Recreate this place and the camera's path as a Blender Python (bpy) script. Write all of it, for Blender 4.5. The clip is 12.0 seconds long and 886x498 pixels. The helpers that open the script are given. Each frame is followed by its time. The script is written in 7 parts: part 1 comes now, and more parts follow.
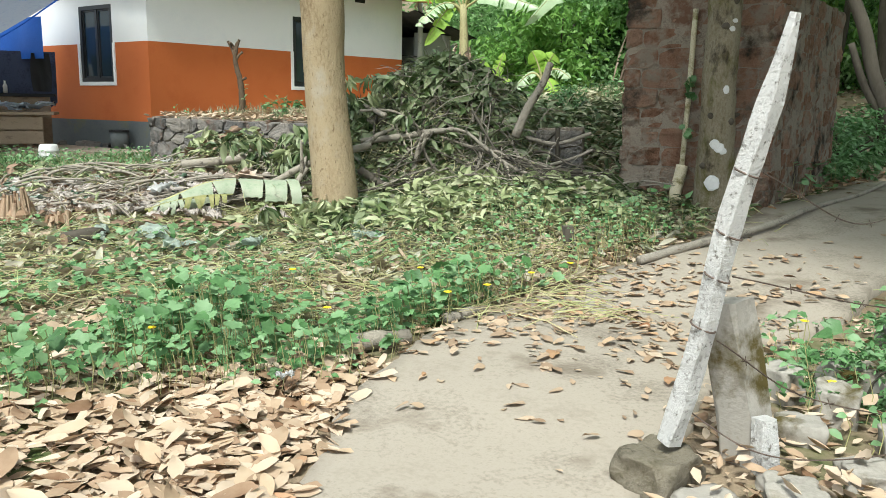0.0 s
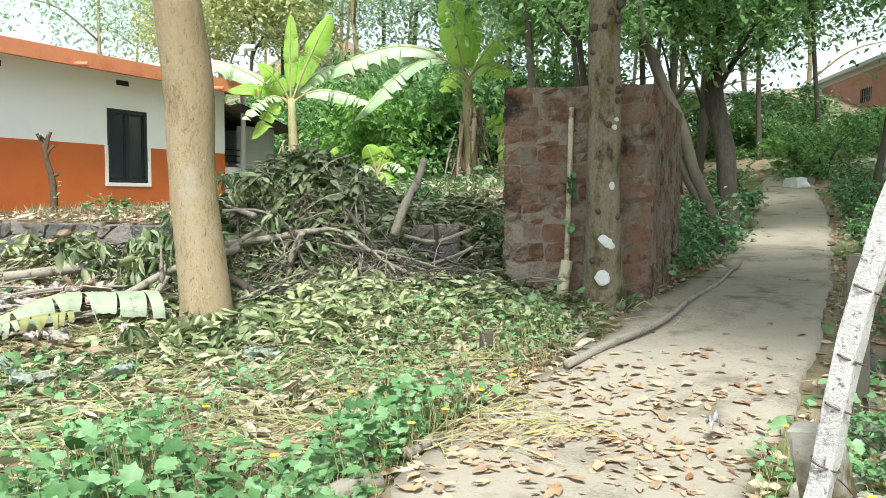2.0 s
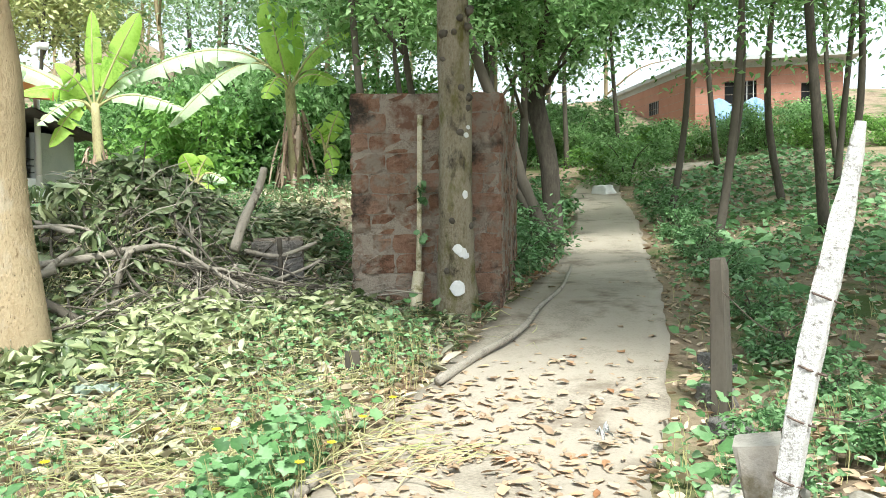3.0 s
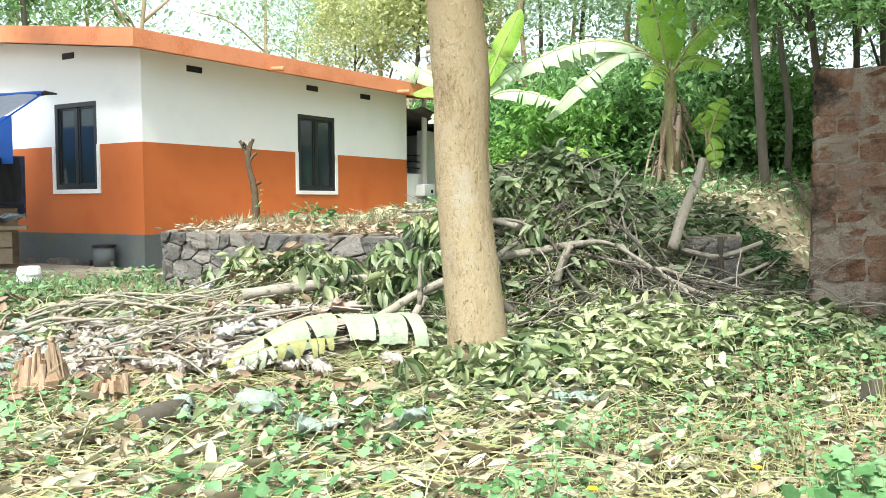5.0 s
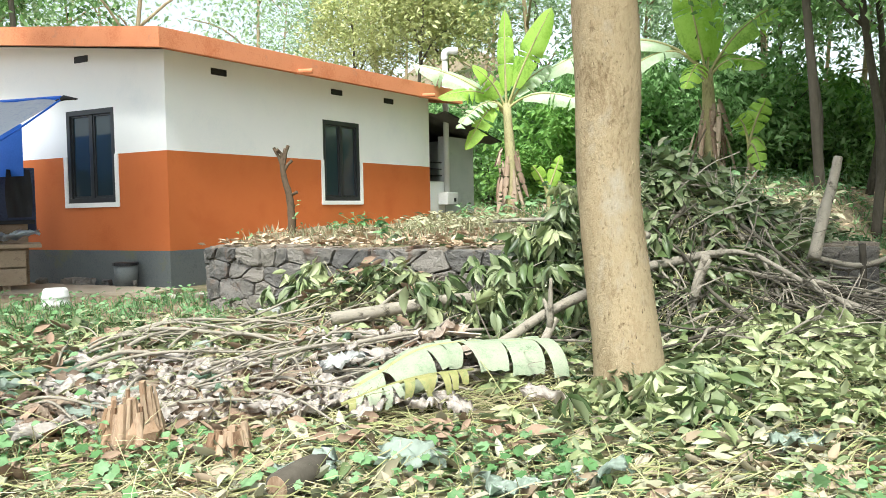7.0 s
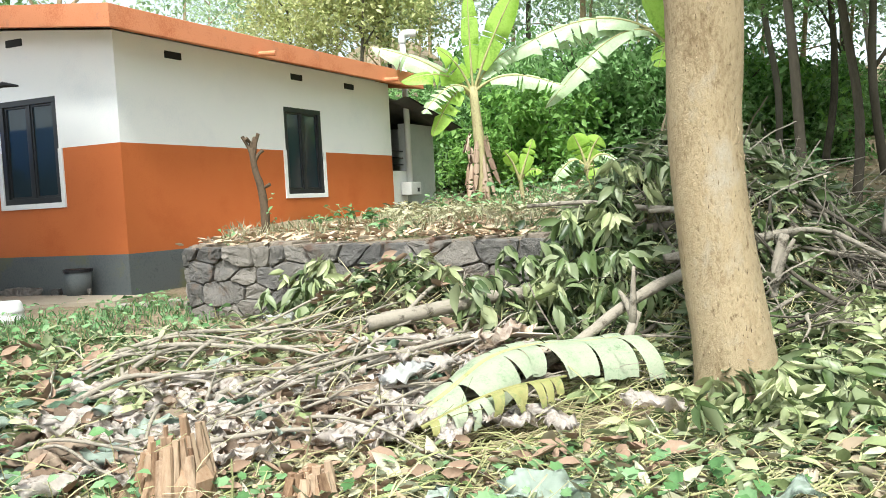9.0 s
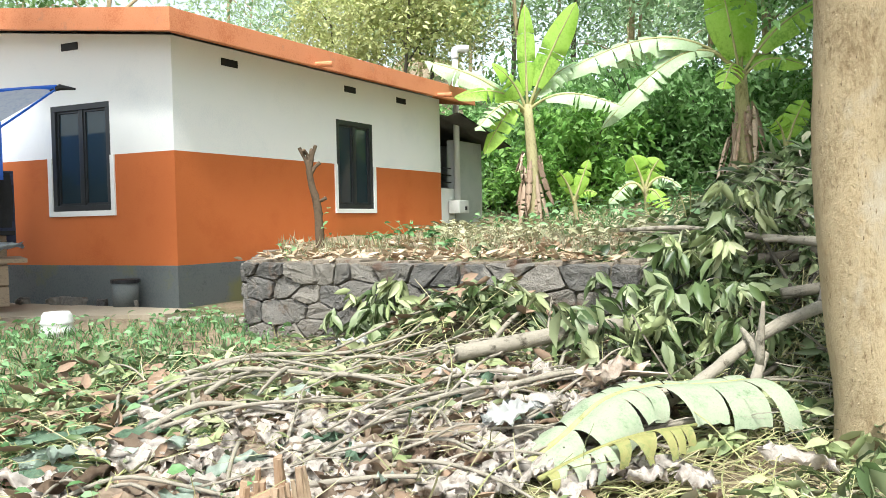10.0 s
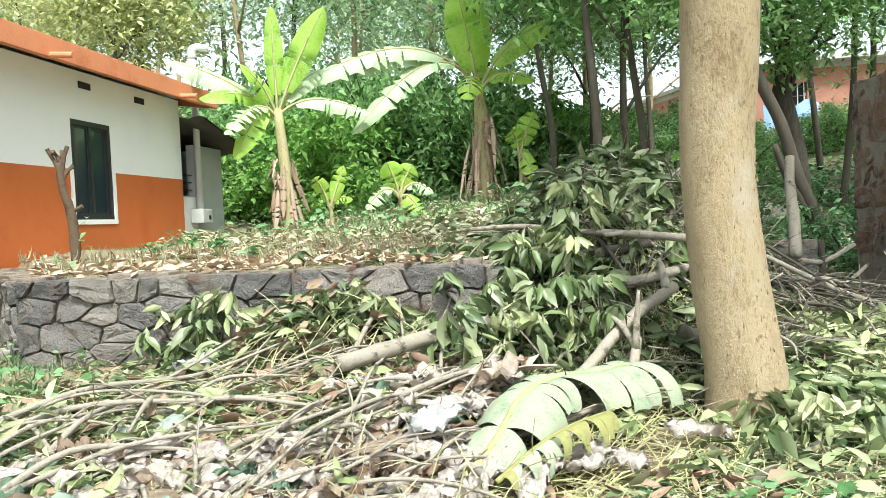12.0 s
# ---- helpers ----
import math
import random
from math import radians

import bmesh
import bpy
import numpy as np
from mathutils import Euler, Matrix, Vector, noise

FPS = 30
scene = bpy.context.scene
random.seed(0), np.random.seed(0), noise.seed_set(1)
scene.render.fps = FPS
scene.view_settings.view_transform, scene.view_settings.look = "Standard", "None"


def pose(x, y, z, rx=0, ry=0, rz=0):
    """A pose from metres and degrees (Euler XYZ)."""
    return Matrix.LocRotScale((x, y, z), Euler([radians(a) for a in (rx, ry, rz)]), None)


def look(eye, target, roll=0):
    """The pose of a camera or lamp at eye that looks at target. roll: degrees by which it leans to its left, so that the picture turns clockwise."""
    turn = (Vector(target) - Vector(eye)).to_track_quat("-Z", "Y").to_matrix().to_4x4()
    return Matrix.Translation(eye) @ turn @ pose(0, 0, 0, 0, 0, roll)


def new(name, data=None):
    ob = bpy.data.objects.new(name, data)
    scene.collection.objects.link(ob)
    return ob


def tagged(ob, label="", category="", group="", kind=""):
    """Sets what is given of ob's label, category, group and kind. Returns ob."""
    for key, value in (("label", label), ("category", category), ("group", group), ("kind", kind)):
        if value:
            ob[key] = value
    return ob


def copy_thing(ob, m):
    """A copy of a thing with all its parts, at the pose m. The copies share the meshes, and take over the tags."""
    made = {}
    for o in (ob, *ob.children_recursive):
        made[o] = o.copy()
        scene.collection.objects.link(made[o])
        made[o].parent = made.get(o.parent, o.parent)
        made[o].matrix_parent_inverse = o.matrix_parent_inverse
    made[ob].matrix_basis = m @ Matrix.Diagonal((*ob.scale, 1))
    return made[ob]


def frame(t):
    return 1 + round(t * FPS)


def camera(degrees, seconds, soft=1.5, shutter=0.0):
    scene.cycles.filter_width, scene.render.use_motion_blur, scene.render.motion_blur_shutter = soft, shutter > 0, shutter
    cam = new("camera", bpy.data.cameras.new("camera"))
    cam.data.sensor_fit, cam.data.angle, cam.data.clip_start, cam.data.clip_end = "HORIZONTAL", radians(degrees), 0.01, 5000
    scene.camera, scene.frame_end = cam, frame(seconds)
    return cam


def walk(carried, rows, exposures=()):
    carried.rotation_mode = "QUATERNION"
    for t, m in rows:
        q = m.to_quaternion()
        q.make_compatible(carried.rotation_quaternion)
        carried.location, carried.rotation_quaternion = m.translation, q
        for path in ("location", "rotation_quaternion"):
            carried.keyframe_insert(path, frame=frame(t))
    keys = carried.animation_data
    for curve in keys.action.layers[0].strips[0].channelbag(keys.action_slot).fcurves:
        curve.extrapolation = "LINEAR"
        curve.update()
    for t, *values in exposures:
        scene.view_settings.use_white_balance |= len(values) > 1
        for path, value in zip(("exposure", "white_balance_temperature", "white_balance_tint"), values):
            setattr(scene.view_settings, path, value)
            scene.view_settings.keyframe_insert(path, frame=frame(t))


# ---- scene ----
cam = camera(57.8, 12.0, soft=0.7)
PATH = [
    (0, (0.175, 0.327, 1.281), (0.128, 2.295, 0.926), 0.9),
    (0.5, (-0.038, 0.376, 1.296), (0.185, 2.348, 1.042), 0.1),
    (1, (-0.31, 0.486, 1.318), (-0.054, 2.452, 1.054), 0.5),
    (1.5, (-0.516, 0.688, 1.302), (-0.164, 2.65, 1.135), -0.0),
    (2, (-0.618, 0.944, 1.342), (-0.171, 2.889, 1.213), 0.2),
    (2.5, (-0.707, 1.13, 1.333), (0.071, 2.969, 1.222), 2.1),
    (2.7, (-0.77, 1.215, 1.349), (0.138, 2.993, 1.24), -0.6),
    (4.3, (-1.26, 2.062, 1.329), (-0.95, 4.036, 1.242), 2.8),
    (4.5, (-1.345, 2.118, 1.321), (-1.152, 4.106, 1.227), 3.3),
    (5, (-1.676, 2.264, 1.348), (-1.55, 4.257, 1.235), -0.2),
    (5.5, (-1.904, 2.478, 1.346), (-1.87, 4.472, 1.204), -0.0),
    (6, (-2.131, 2.78, 1.355), (-2.235, 4.776, 1.271), -0.5),
    (6.5, (-2.354, 2.977, 1.343), (-2.421, 4.972, 1.22), 1.3),
    (7, (-2.687, 3.151, 1.361), (-2.499, 5.14, 1.269), -1.1),
    (7.2, (-2.763, 3.211, 1.349), (-2.567, 5.198, 1.23), -0.6),
    (8.8, (-3.322, 3.941, 1.33), (-3.015, 5.913, 1.203), -3.0),
    (9, (-3.433, 4.024, 1.34), (-3.061, 5.986, 1.223), -3.0),
    (9.5, (-3.624, 4.255, 1.339), (-3.275, 6.218, 1.178), -2.2),
    (10, (-3.785, 4.537, 1.36), (-3.471, 6.511, 1.292), -1.2),
    (10.5, (-3.95, 4.736, 1.352), (-3.37, 6.65, 1.323), 2.2),
    (11, (-4.296, 4.877, 1.351), (-3.466, 6.694, 1.254), -0.8),
    (11.5, (-4.503, 5.005, 1.338), (-3.587, 6.782, 1.266), -0.2),
    (12, (-4.699, 5.084, 1.34), (-3.687, 6.807, 1.272), -2.6),
]
walk(cam, [(t, look(eye, target, roll)) for t, eye, target, roll in PATH], [(0, 0.56, 6180, 3), (0.5, 0.66, 6180, 3), (2.0, 0.91, 6180, 3), (2.5, 1.06, 6230, 4), (4.5, 1.24, 6180, 3), (6.5, 1.02, 6230, 4), (9.5, 1.04, 6280, 5), (12, 1.14, 6230, 3)])

# ---- world and light ----
SUN_ELEV, SUN_AZ = radians(58), radians(197)   # azimuth clockwise from +y
world = bpy.data.worlds.new("sky")
scene.world = world
world.use_nodes = True
wn = world.node_tree
sky = wn.nodes.new("ShaderNodeTexSky")
sky.sky_type, sky.sun_disc = "NISHITA", False
sky.sun_elevation, sky.sun_rotation = SUN_ELEV, SUN_AZ
sky.dust_density, sky.air_density = 3.0, 1.0
wn.nodes["Background"].inputs["Strength"].default_value = 0.15
hazy = wn.nodes.new("ShaderNodeHueSaturation")      # thin white haze
hazy.inputs["Saturation"].default_value, hazy.inputs["Value"].default_value = 0.38, 1.05
wn.links.new(sky.outputs[0], hazy.inputs["Color"])
wn.links.new(hazy.outputs[0], wn.nodes["Background"].inputs["Color"])
sun = new("sun", bpy.data.lights.new("sun", "SUN"))
sun.data.energy, sun.data.angle, sun.data.color = 3.0, radians(10), (1.0, 0.97, 0.91)
sun_dir = Vector((math.sin(SUN_AZ) * math.cos(SUN_ELEV), math.cos(SUN_AZ) * math.cos(SUN_ELEV), math.sin(SUN_ELEV)))
sun.matrix_world = look(sun_dir * 50, (0, 0, 0))

# ---- materials ----
def node(nt, kind, **kw):
    n = nt.nodes.new(kind)
    for k, v in kw.items():
        n.inputs[k.replace("_", " ")].default_value = v
    return n


def surface(name, colors, scale=3.0, fine=40.0, rough=0.8, bump=0.3, depth=0.01, per="", spread=0.3, metal=0.0,
            through_light=0.0, stretch=(1, 1, 1), stain=None, stain_scale=1.2, stain_at=0.55, spec=0.3, wear=None, wear_scale=2.0, wear_at=0.55):
    """A surface of world-sized noise: colors blend at a large and a fine scale; per 'island' or 'object' shifts the blend piece by piece."""
    m = bpy.data.materials.new(name)
    m.use_nodes = True
    nt = m.node_tree
    b = nt.nodes["Principled BSDF"]
    geo = nt.nodes.new("ShaderNodeNewGeometry")
    mp = node(nt, "ShaderNodeMapping", Scale=stretch)
    nt.links.new(geo.outputs["Position"], mp.inputs["Vector"])
    big = node(nt, "ShaderNodeTexNoise", Scale=scale, Detail=4.0, Roughness=0.6)
    small = node(nt, "ShaderNodeTexNoise", Scale=fine, Detail=5.0, Roughness=0.7)
    for n in (big, small):
        nt.links.new(mp.outputs[0], n.inputs["Vector"])
    add = nt.nodes.new("ShaderNodeMath")
    add.operation = "MULTIPLY_ADD"
    add.inputs[1].default_value = 0.45
    nt.links.new(small.outputs["Fac"], add.inputs[0])
    half = nt.nodes.new("ShaderNodeMath")
    half.operation = "MULTIPLY"
    half.inputs[1].default_value = 0.55
    nt.links.new(big.outputs["Fac"], half.inputs[0])
    nt.links.new(half.outputs[0], add.inputs[2])
    fac = add.outputs[0]
    if per:
        if per == "island":
            rnd = geo.outputs["Random Per Island"]
        else:
            rnd = nt.nodes.new("ShaderNodeObjectInfo").outputs["Random"]
        mixer = nt.nodes.new("ShaderNodeMix")
        mixer.inputs["Factor"].default_value = spread
        nt.links.new(fac, mixer.inputs["A"])
        nt.links.new(rnd, mixer.inputs["B"])
        fac = mixer.outputs[0]
    ramp = nt.nodes.new("ShaderNodeValToRGB")
    lo, hi = (0.32, 0.68) if not per else (0.5 - 0.18 - 0.3 * spread, 0.5 + 0.18 + 0.3 * spread)
    els = ramp.color_ramp.elements
    for i, c in enumerate(colors):
        e = els[i] if i < 2 else els.new(0.5)
        e.color = (*c, 1)
    for i, e in enumerate(els):
        e.position = i / 100
    n = len(colors)
    for i in reversed(range(n)):
        els[i].position = lo + (hi - lo) * i / max(1, n - 1)
    nt.links.new(fac, ramp.inputs[0])
    color = ramp.outputs[0]
    for stain, stain_scale, stain_at in ((stain, stain_scale, stain_at), (wear, wear_scale, wear_at)):
        if not stain:
            continue
        spot = node(nt, "ShaderNodeTexNoise", Scale=stain_scale, Detail=6.0, Roughness=0.65)
        nt.links.new(mp.outputs[0], spot.inputs["Vector"])
        edge = nt.nodes.new("ShaderNodeMapRange")
        edge.inputs["From Min"].default_value = stain_at
        edge.inputs["From Max"].default_value = stain_at + 0.12
        nt.links.new(spot.outputs["Fac"], edge.inputs["Value"])
        mx = nt.nodes.new("ShaderNodeMix")
        mx.data_type = "RGBA"
        nt.links.new(edge.outputs[0], mx.inputs["Factor"])
        nt.links.new(color, mx.inputs[6])
        mx.inputs[7].default_value = (*stain, 1)
        color = mx.outputs[2]
    nt.links.new(color, b.inputs["Base Color"])
    b.inputs["Roughness"].default_value = rough
    b.inputs["Metallic"].default_value = metal
    b.inputs["Specular IOR Level"].default_value = spec
    if bump:
        bp = node(nt, "ShaderNodeBump", Strength=bump, Distance=depth)
        nt.links.new(add.outputs[0], bp.inputs["Height"])
        nt.links.new(bp.outputs[0], b.inputs["Normal"])
    if through_light:
        tr = nt.nodes.new("ShaderNodeBsdfTranslucent")
        nt.links.new(color, tr.inputs["Color"])
        mix = nt.nodes.new("ShaderNodeMixShader")
        mix.inputs[0].default_value = through_light
        out = nt.nodes["Material Output"]
        nt.links.new(b.outputs[0], mix.inputs[1])
        nt.links.new(tr.outputs[0], mix.inputs[2])
        nt.links.new(mix.outputs[0], out.inputs["Surface"])
    return m


SOIL = surface("soil", [(0.08, 0.055, 0.035), (0.17, 0.125, 0.08), (0.27, 0.21, 0.14)], 0.9, 25, 0.95, 0.8, 0.03, stain=(0.075, 0.11, 0.03), stain_scale=0.8, stain_at=0.5)
CONCRETE = surface("concrete", [(0.175, 0.148, 0.113), (0.272, 0.236, 0.186), (0.355, 0.312, 0.252)], 1.6, 45, 0.9, 0.35, 0.008, stain=(0.175, 0.143, 0.107), stain_scale=1.4, stain_at=0.55)
WHITE_PAINT = surface("white_paint", [(0.74, 0.76, 0.77), (0.8, 0.81, 0.81), (0.84, 0.84, 0.83)], 1.2, 60, 0.75, 0.12, 0.004)
ORANGE_PAINT = surface("orange_paint", [(0.44, 0.105, 0.025), (0.49, 0.125, 0.032), (0.53, 0.145, 0.04)], 1.4, 60, 0.7, 0.12, 0.004)
FASCIA_PAINT = surface("fascia_paint", [(0.5, 0.15, 0.06), (0.6, 0.2, 0.09), (0.66, 0.26, 0.13)], 1.8, 50, 0.8, 0.15, 0.004, stain=(0.42, 0.2, 0.13), stain_scale=2.2, stain_at=0.6)
# grey-blue base is darkened for the tarpaulin's shade; the olive stain is moss
PLINTH = surface("plinth_cement", [(0.04, 0.05, 0.062), (0.075, 0.09, 0.1), (0.13, 0.14, 0.135)], 1.1, 40, 0.85, 0.3, 0.008, stain=(0.15, 0.15, 0.075), stain_scale=1.0, stain_at=0.54)
GREY_CEMENT = surface("grey_cement", [(0.28, 0.3, 0.3), (0.38, 0.4, 0.4), (0.46, 0.47, 0.46)], 1.5, 45, 0.9, 0.25, 0.006)
DARK_FRAME = surface("dark_frame", [(0.012, 0.014, 0.017), (0.02, 0.022, 0.026)], 3, 60, 0.4, 0.05, 0.002, spec=0.5)
GLASS = bpy.data.materials.new("window_glass")
GLASS.use_nodes = True
gb = GLASS.node_tree.nodes["Principled BSDF"]
gb.inputs["Base Color"].default_value = (0.02, 0.035, 0.045, 1)
gb.inputs["Roughness"].default_value = 0.08
CURTAIN = surface("curtain", [(0.03, 0.05, 0.055), (0.06, 0.09, 0.095)], 2, 40, 0.9, 0.1)
STONE = surface("wall_stone", [(0.055, 0.054, 0.053), (0.115, 0.112, 0.108), (0.18, 0.17, 0.158), (0.29, 0.262, 0.228)], 9, 75, 0.9, 1.0, 0.06, per="object", spread=0.45, stain=(0.29, 0.265, 0.235), stain_scale=7, stain_at=0.56, wear=(0.15, 0.1, 0.075), wear_scale=3.5, wear_at=0.56)
MORTAR = surface("mortar", [(0.035, 0.03, 0.023), (0.08, 0.068, 0.052), (0.16, 0.14, 0.11)], 6, 50, 0.95, 0.8, 0.03)
LATERITE = surface("laterite", [(0.045, 0.029, 0.019), (0.14, 0.075, 0.046), (0.22, 0.115, 0.07), (0.32, 0.195, 0.135)], 11, 75, 0.95, 1.0, 0.08, per="object", spread=0.25, stain=(0.29, 0.237, 0.185), stain_scale=4.2, stain_at=0.48, wear=(0.045, 0.036, 0.027), wear_scale=2.4, wear_at=0.555)
LAT_MORTAR = surface("old_mortar", [(0.1, 0.078, 0.057), (0.21, 0.172, 0.132), (0.32, 0.27, 0.215)], 6, 60, 0.95, 1.0, 0.05, stain=(0.16, 0.088, 0.058), stain_scale=3.5, stain_at=0.54, wear=(0.05, 0.04, 0.029), wear_scale=2.4, wear_at=0.555)
BARK_SMOOTH = surface("smooth_bark", [(0.19, 0.132, 0.07), (0.29, 0.213, 0.122), (0.38, 0.3, 0.185)], 4.0, 45, 0.9, 1.0, 0.03, stretch=(1, 1, 0.5), stain=(0.16, 0.11, 0.058), stain_scale=26, stain_at=0.6, wear=(0.38, 0.33, 0.25), wear_scale=3.0, wear_at=0.58)
BARK_MOSS = surface("mossy_bark", [(0.05, 0.04, 0.025), (0.13, 0.105, 0.065), (0.2, 0.168, 0.108), (0.28, 0.245, 0.175)], 7, 55, 0.95, 1.0, 0.06, stretch=(1, 1, 0.5), stain=(0.12, 0.11, 0.032), stain_scale=4.5, stain_at=0.52, wear=(0.04, 0.032, 0.022), wear_scale=6, wear_at=0.58)
POLE_WOOD = surface("weathered_pole", [(0.09, 0.075, 0.058), (0.2, 0.175, 0.14), (0.31, 0.28, 0.23)], 5, 50, 0.95, 0.9, 0.02)
BARK_DARK = surface("dark_bark", [(0.022, 0.018, 0.013), (0.055, 0.046, 0.035), (0.11, 0.096, 0.075)], 3, 25, 0.95, 0.8, 0.02, stretch=(1, 1, 0.3), per="object", spread=0.3)
TWIG = surface("cut_branch", [(0.075, 0.062, 0.048), (0.18, 0.155, 0.122), (0.32, 0.285, 0.23)], 6, 50, 0.9, 1.0, 0.02, per="island", spread=0.45, stain=(0.08, 0.068, 0.05), stain_scale=12, stain_at=0.55)
WOOD_CUT = surface("fresh_wood", [(0.08, 0.04, 0.022), (0.18, 0.1, 0.055), (0.3, 0.19, 0.115), (0.42, 0.31, 0.215)], 14, 80, 0.9, 0.6, 0.015, stretch=(1, 1, 0.3), per="object", spread=0.4)
LEAF_FAR = surface("forest_leaf", [(0.02, 0.06, 0.016), (0.09, 0.2, 0.05), (0.2, 0.38, 0.12), (0.36, 0.54, 0.25)], 0.5, 6, 0.5, 0, per="island", spread=0.6, through_light=0.5)
LEAF_YELLOW = surface("yellowing_leaf", [(0.26, 0.34, 0.1), (0.46, 0.51, 0.2), (0.62, 0.62, 0.32)], 0.5, 6, 0.55, 0, per="island", spread=0.5, through_light=0.4)
LEAF_CUT = surface("wilting_leaf", [(0.014, 0.034, 0.01), (0.045, 0.085, 0.024), (0.11, 0.165, 0.055), (0.3, 0.34, 0.19)], 1.6, 10, 0.42, 0, per="island", spread=0.75, through_light=0.18, spec=0.5)
LEAF_PALE = surface("pale_dried_leaf", [(0.12, 0.15, 0.055), (0.27, 0.28, 0.145), (0.5, 0.47, 0.33)], 1.6, 10, 0.7, 0, per="island", spread=0.65, through_light=0.15)
LEAF_DRY = surface("dry_brown_leaf", [(0.17, 0.085, 0.04), (0.33, 0.21, 0.115), (0.48, 0.36, 0.24), (0.6, 0.49, 0.37)], 2.0, 12, 0.75, 0, per="island", spread=0.65, through_light=0.1)
LEAF_WEED = surface("weed_leaf", [(0.026, 0.075, 0.022), (0.07, 0.175, 0.055), (0.135, 0.28, 0.1), (0.25, 0.4, 0.2)], 3.0, 30, 0.45, 0.3, 0.004, per="island", spread=0.55, through_light=0.25)
BANANA_LEAF = surface("banana_leaf", [(0.14, 0.32, 0.03), (0.28, 0.52, 0.06), (0.42, 0.64, 0.12)], 1.5, 20, 0.4, 0.2, 0.005, through_light=0.45)
# banana leaf whitened in its colour for the sky's shine on the blade
BANANA_SHEEN = surface("banana_leaf_sheen", [(0.22, 0.36, 0.15), (0.34, 0.48, 0.25), (0.46, 0.58, 0.36)], 2.5, 25, 0.38, 0.2, 0.005, through_light=0.25, spec=0.6)
BANANA_STEM = surface("banana_stem", [(0.12, 0.15, 0.04), (0.27, 0.28, 0.09), (0.4, 0.37, 0.18)], 4, 30, 0.6, 0.3, 0.01, stretch=(1, 1, 0.3))
BANANA_DRY = surface("dry_banana_sheath", [(0.09, 0.05, 0.03), (0.23, 0.145, 0.095), (0.46, 0.36, 0.27)], 4, 30, 0.85, 0.4, 0.01, per="object", spread=0.6)
YELLOW = surface("yellow_petal", [(0.75, 0.5, 0.01), (0.85, 0.65, 0.03)], 5, 40, 0.6, 0)
LIME = surface("limewash", [(0.24, 0.22, 0.19), (0.45, 0.44, 0.41), (0.56, 0.55, 0.525), (0.62, 0.61, 0.58)], 14, 80, 0.92, 1.0, 0.03, stain=(0.15, 0.135, 0.11), stain_scale=34, stain_at=0.56)
BOULDER = surface("mossy_lump", [(0.05, 0.042, 0.02), (0.1, 0.085, 0.045), (0.2, 0.175, 0.13)], 6, 50, 0.95, 1.0, 0.03, stain=(0.24, 0.22, 0.185), stain_scale=4.0, stain_at=0.56)
# distant foliage: bright haze is mixed into these leaf colours
LEAF_HAZY = surface("hazed_leaf", [(0.12, 0.25, 0.09), (0.3, 0.46, 0.23), (0.52, 0.65, 0.42)], 0.5, 6, 0.5, 0, per="island", spread=0.55, through_light=0.45)
LEAF_LUSH = surface("lush_leaf", [(0.04, 0.13, 0.02), (0.13, 0.31, 0.06), (0.3, 0.5, 0.13)], 0.6, 6, 0.45, 0, per="island", spread=0.55, through_light=0.5)
MOSSY_STONE = surface("mossy_stone", [(0.16, 0.145, 0.12), (0.27, 0.25, 0.215), (0.36, 0.335, 0.29)], 3.5, 45, 0.95, 0.6, 0.015, per="object", spread=0.2, stain=(0.085, 0.066, 0.018), stain_scale=3.0, stain_at=0.5)
WIRE = surface("rusty_wire", [(0.08, 0.06, 0.05), (0.2, 0.15, 0.12)], 20, 80, 0.7, 0.1, metal=0.6)
PVC = surface("pvc_grey", [(0.5, 0.5, 0.48), (0.62, 0.62, 0.6)], 2, 40, 0.5, 0.05)
PIPE_OLD = surface("old_pipe", [(0.25, 0.2, 0.11), (0.42, 0.36, 0.22), (0.55, 0.5, 0.36)], 6, 50, 0.8, 0.3, stain=(0.13, 0.11, 0.03), stain_scale=5, stain_at=0.55)
TARP_BLUE = surface("blue_tarp", [(0.025, 0.13, 0.6), (0.05, 0.2, 0.75)], 1.5, 40, 0.45, 0.25, 0.01, through_light=0.4)
TARP_GREY = surface("faded_tarp", [(0.2, 0.26, 0.42), (0.3, 0.35, 0.46), (0.42, 0.45, 0.5)], 0.8, 30, 0.5, 0.25, 0.01, through_light=0.35)
PLASTIC = surface("plastic_sheet", [(0.25, 0.36, 0.45), (0.45, 0.54, 0.6), (0.66, 0.7, 0.72)], 5, 40, 0.3, 0.4, 0.01, spec=0.6)
BENCH_WOOD = surface("bench_wood", [(0.13, 0.09, 0.06), (0.25, 0.18, 0.12), (0.34, 0.26, 0.18)], 4, 40, 0.9, 0.4, 0.008, stretch=(1, 1, 3))
BLACK = surface("black_plastic", [(0.008, 0.008, 0.01), (0.02, 0.02, 0.022)], 4, 50, 0.5, 0.1)
ROOF_SHEET = surface("cement_sheet", [(0.05, 0.05, 0.045), (0.11, 0.105, 0.1)], 3, 40, 0.95, 0.4, 0.01)
BAMBOO = surface("bamboo", [(0.1, 0.11, 0.06), (0.19, 0.2, 0.12), (0.28, 0.28, 0.19)], 3, 30, 0.6, 0.2, stretch=(1, 1, 0.4), stain=(0.09, 0.085, 0.06), stain_scale=5, stain_at=0.56)
BRICK_FAR = surface("red_brick", [(0.25, 0.1, 0.065), (0.34, 0.155, 0.105), (0.42, 0.22, 0.16)], 2, 20, 0.9, 0.4, 0.01, per="object", spread=0.4)
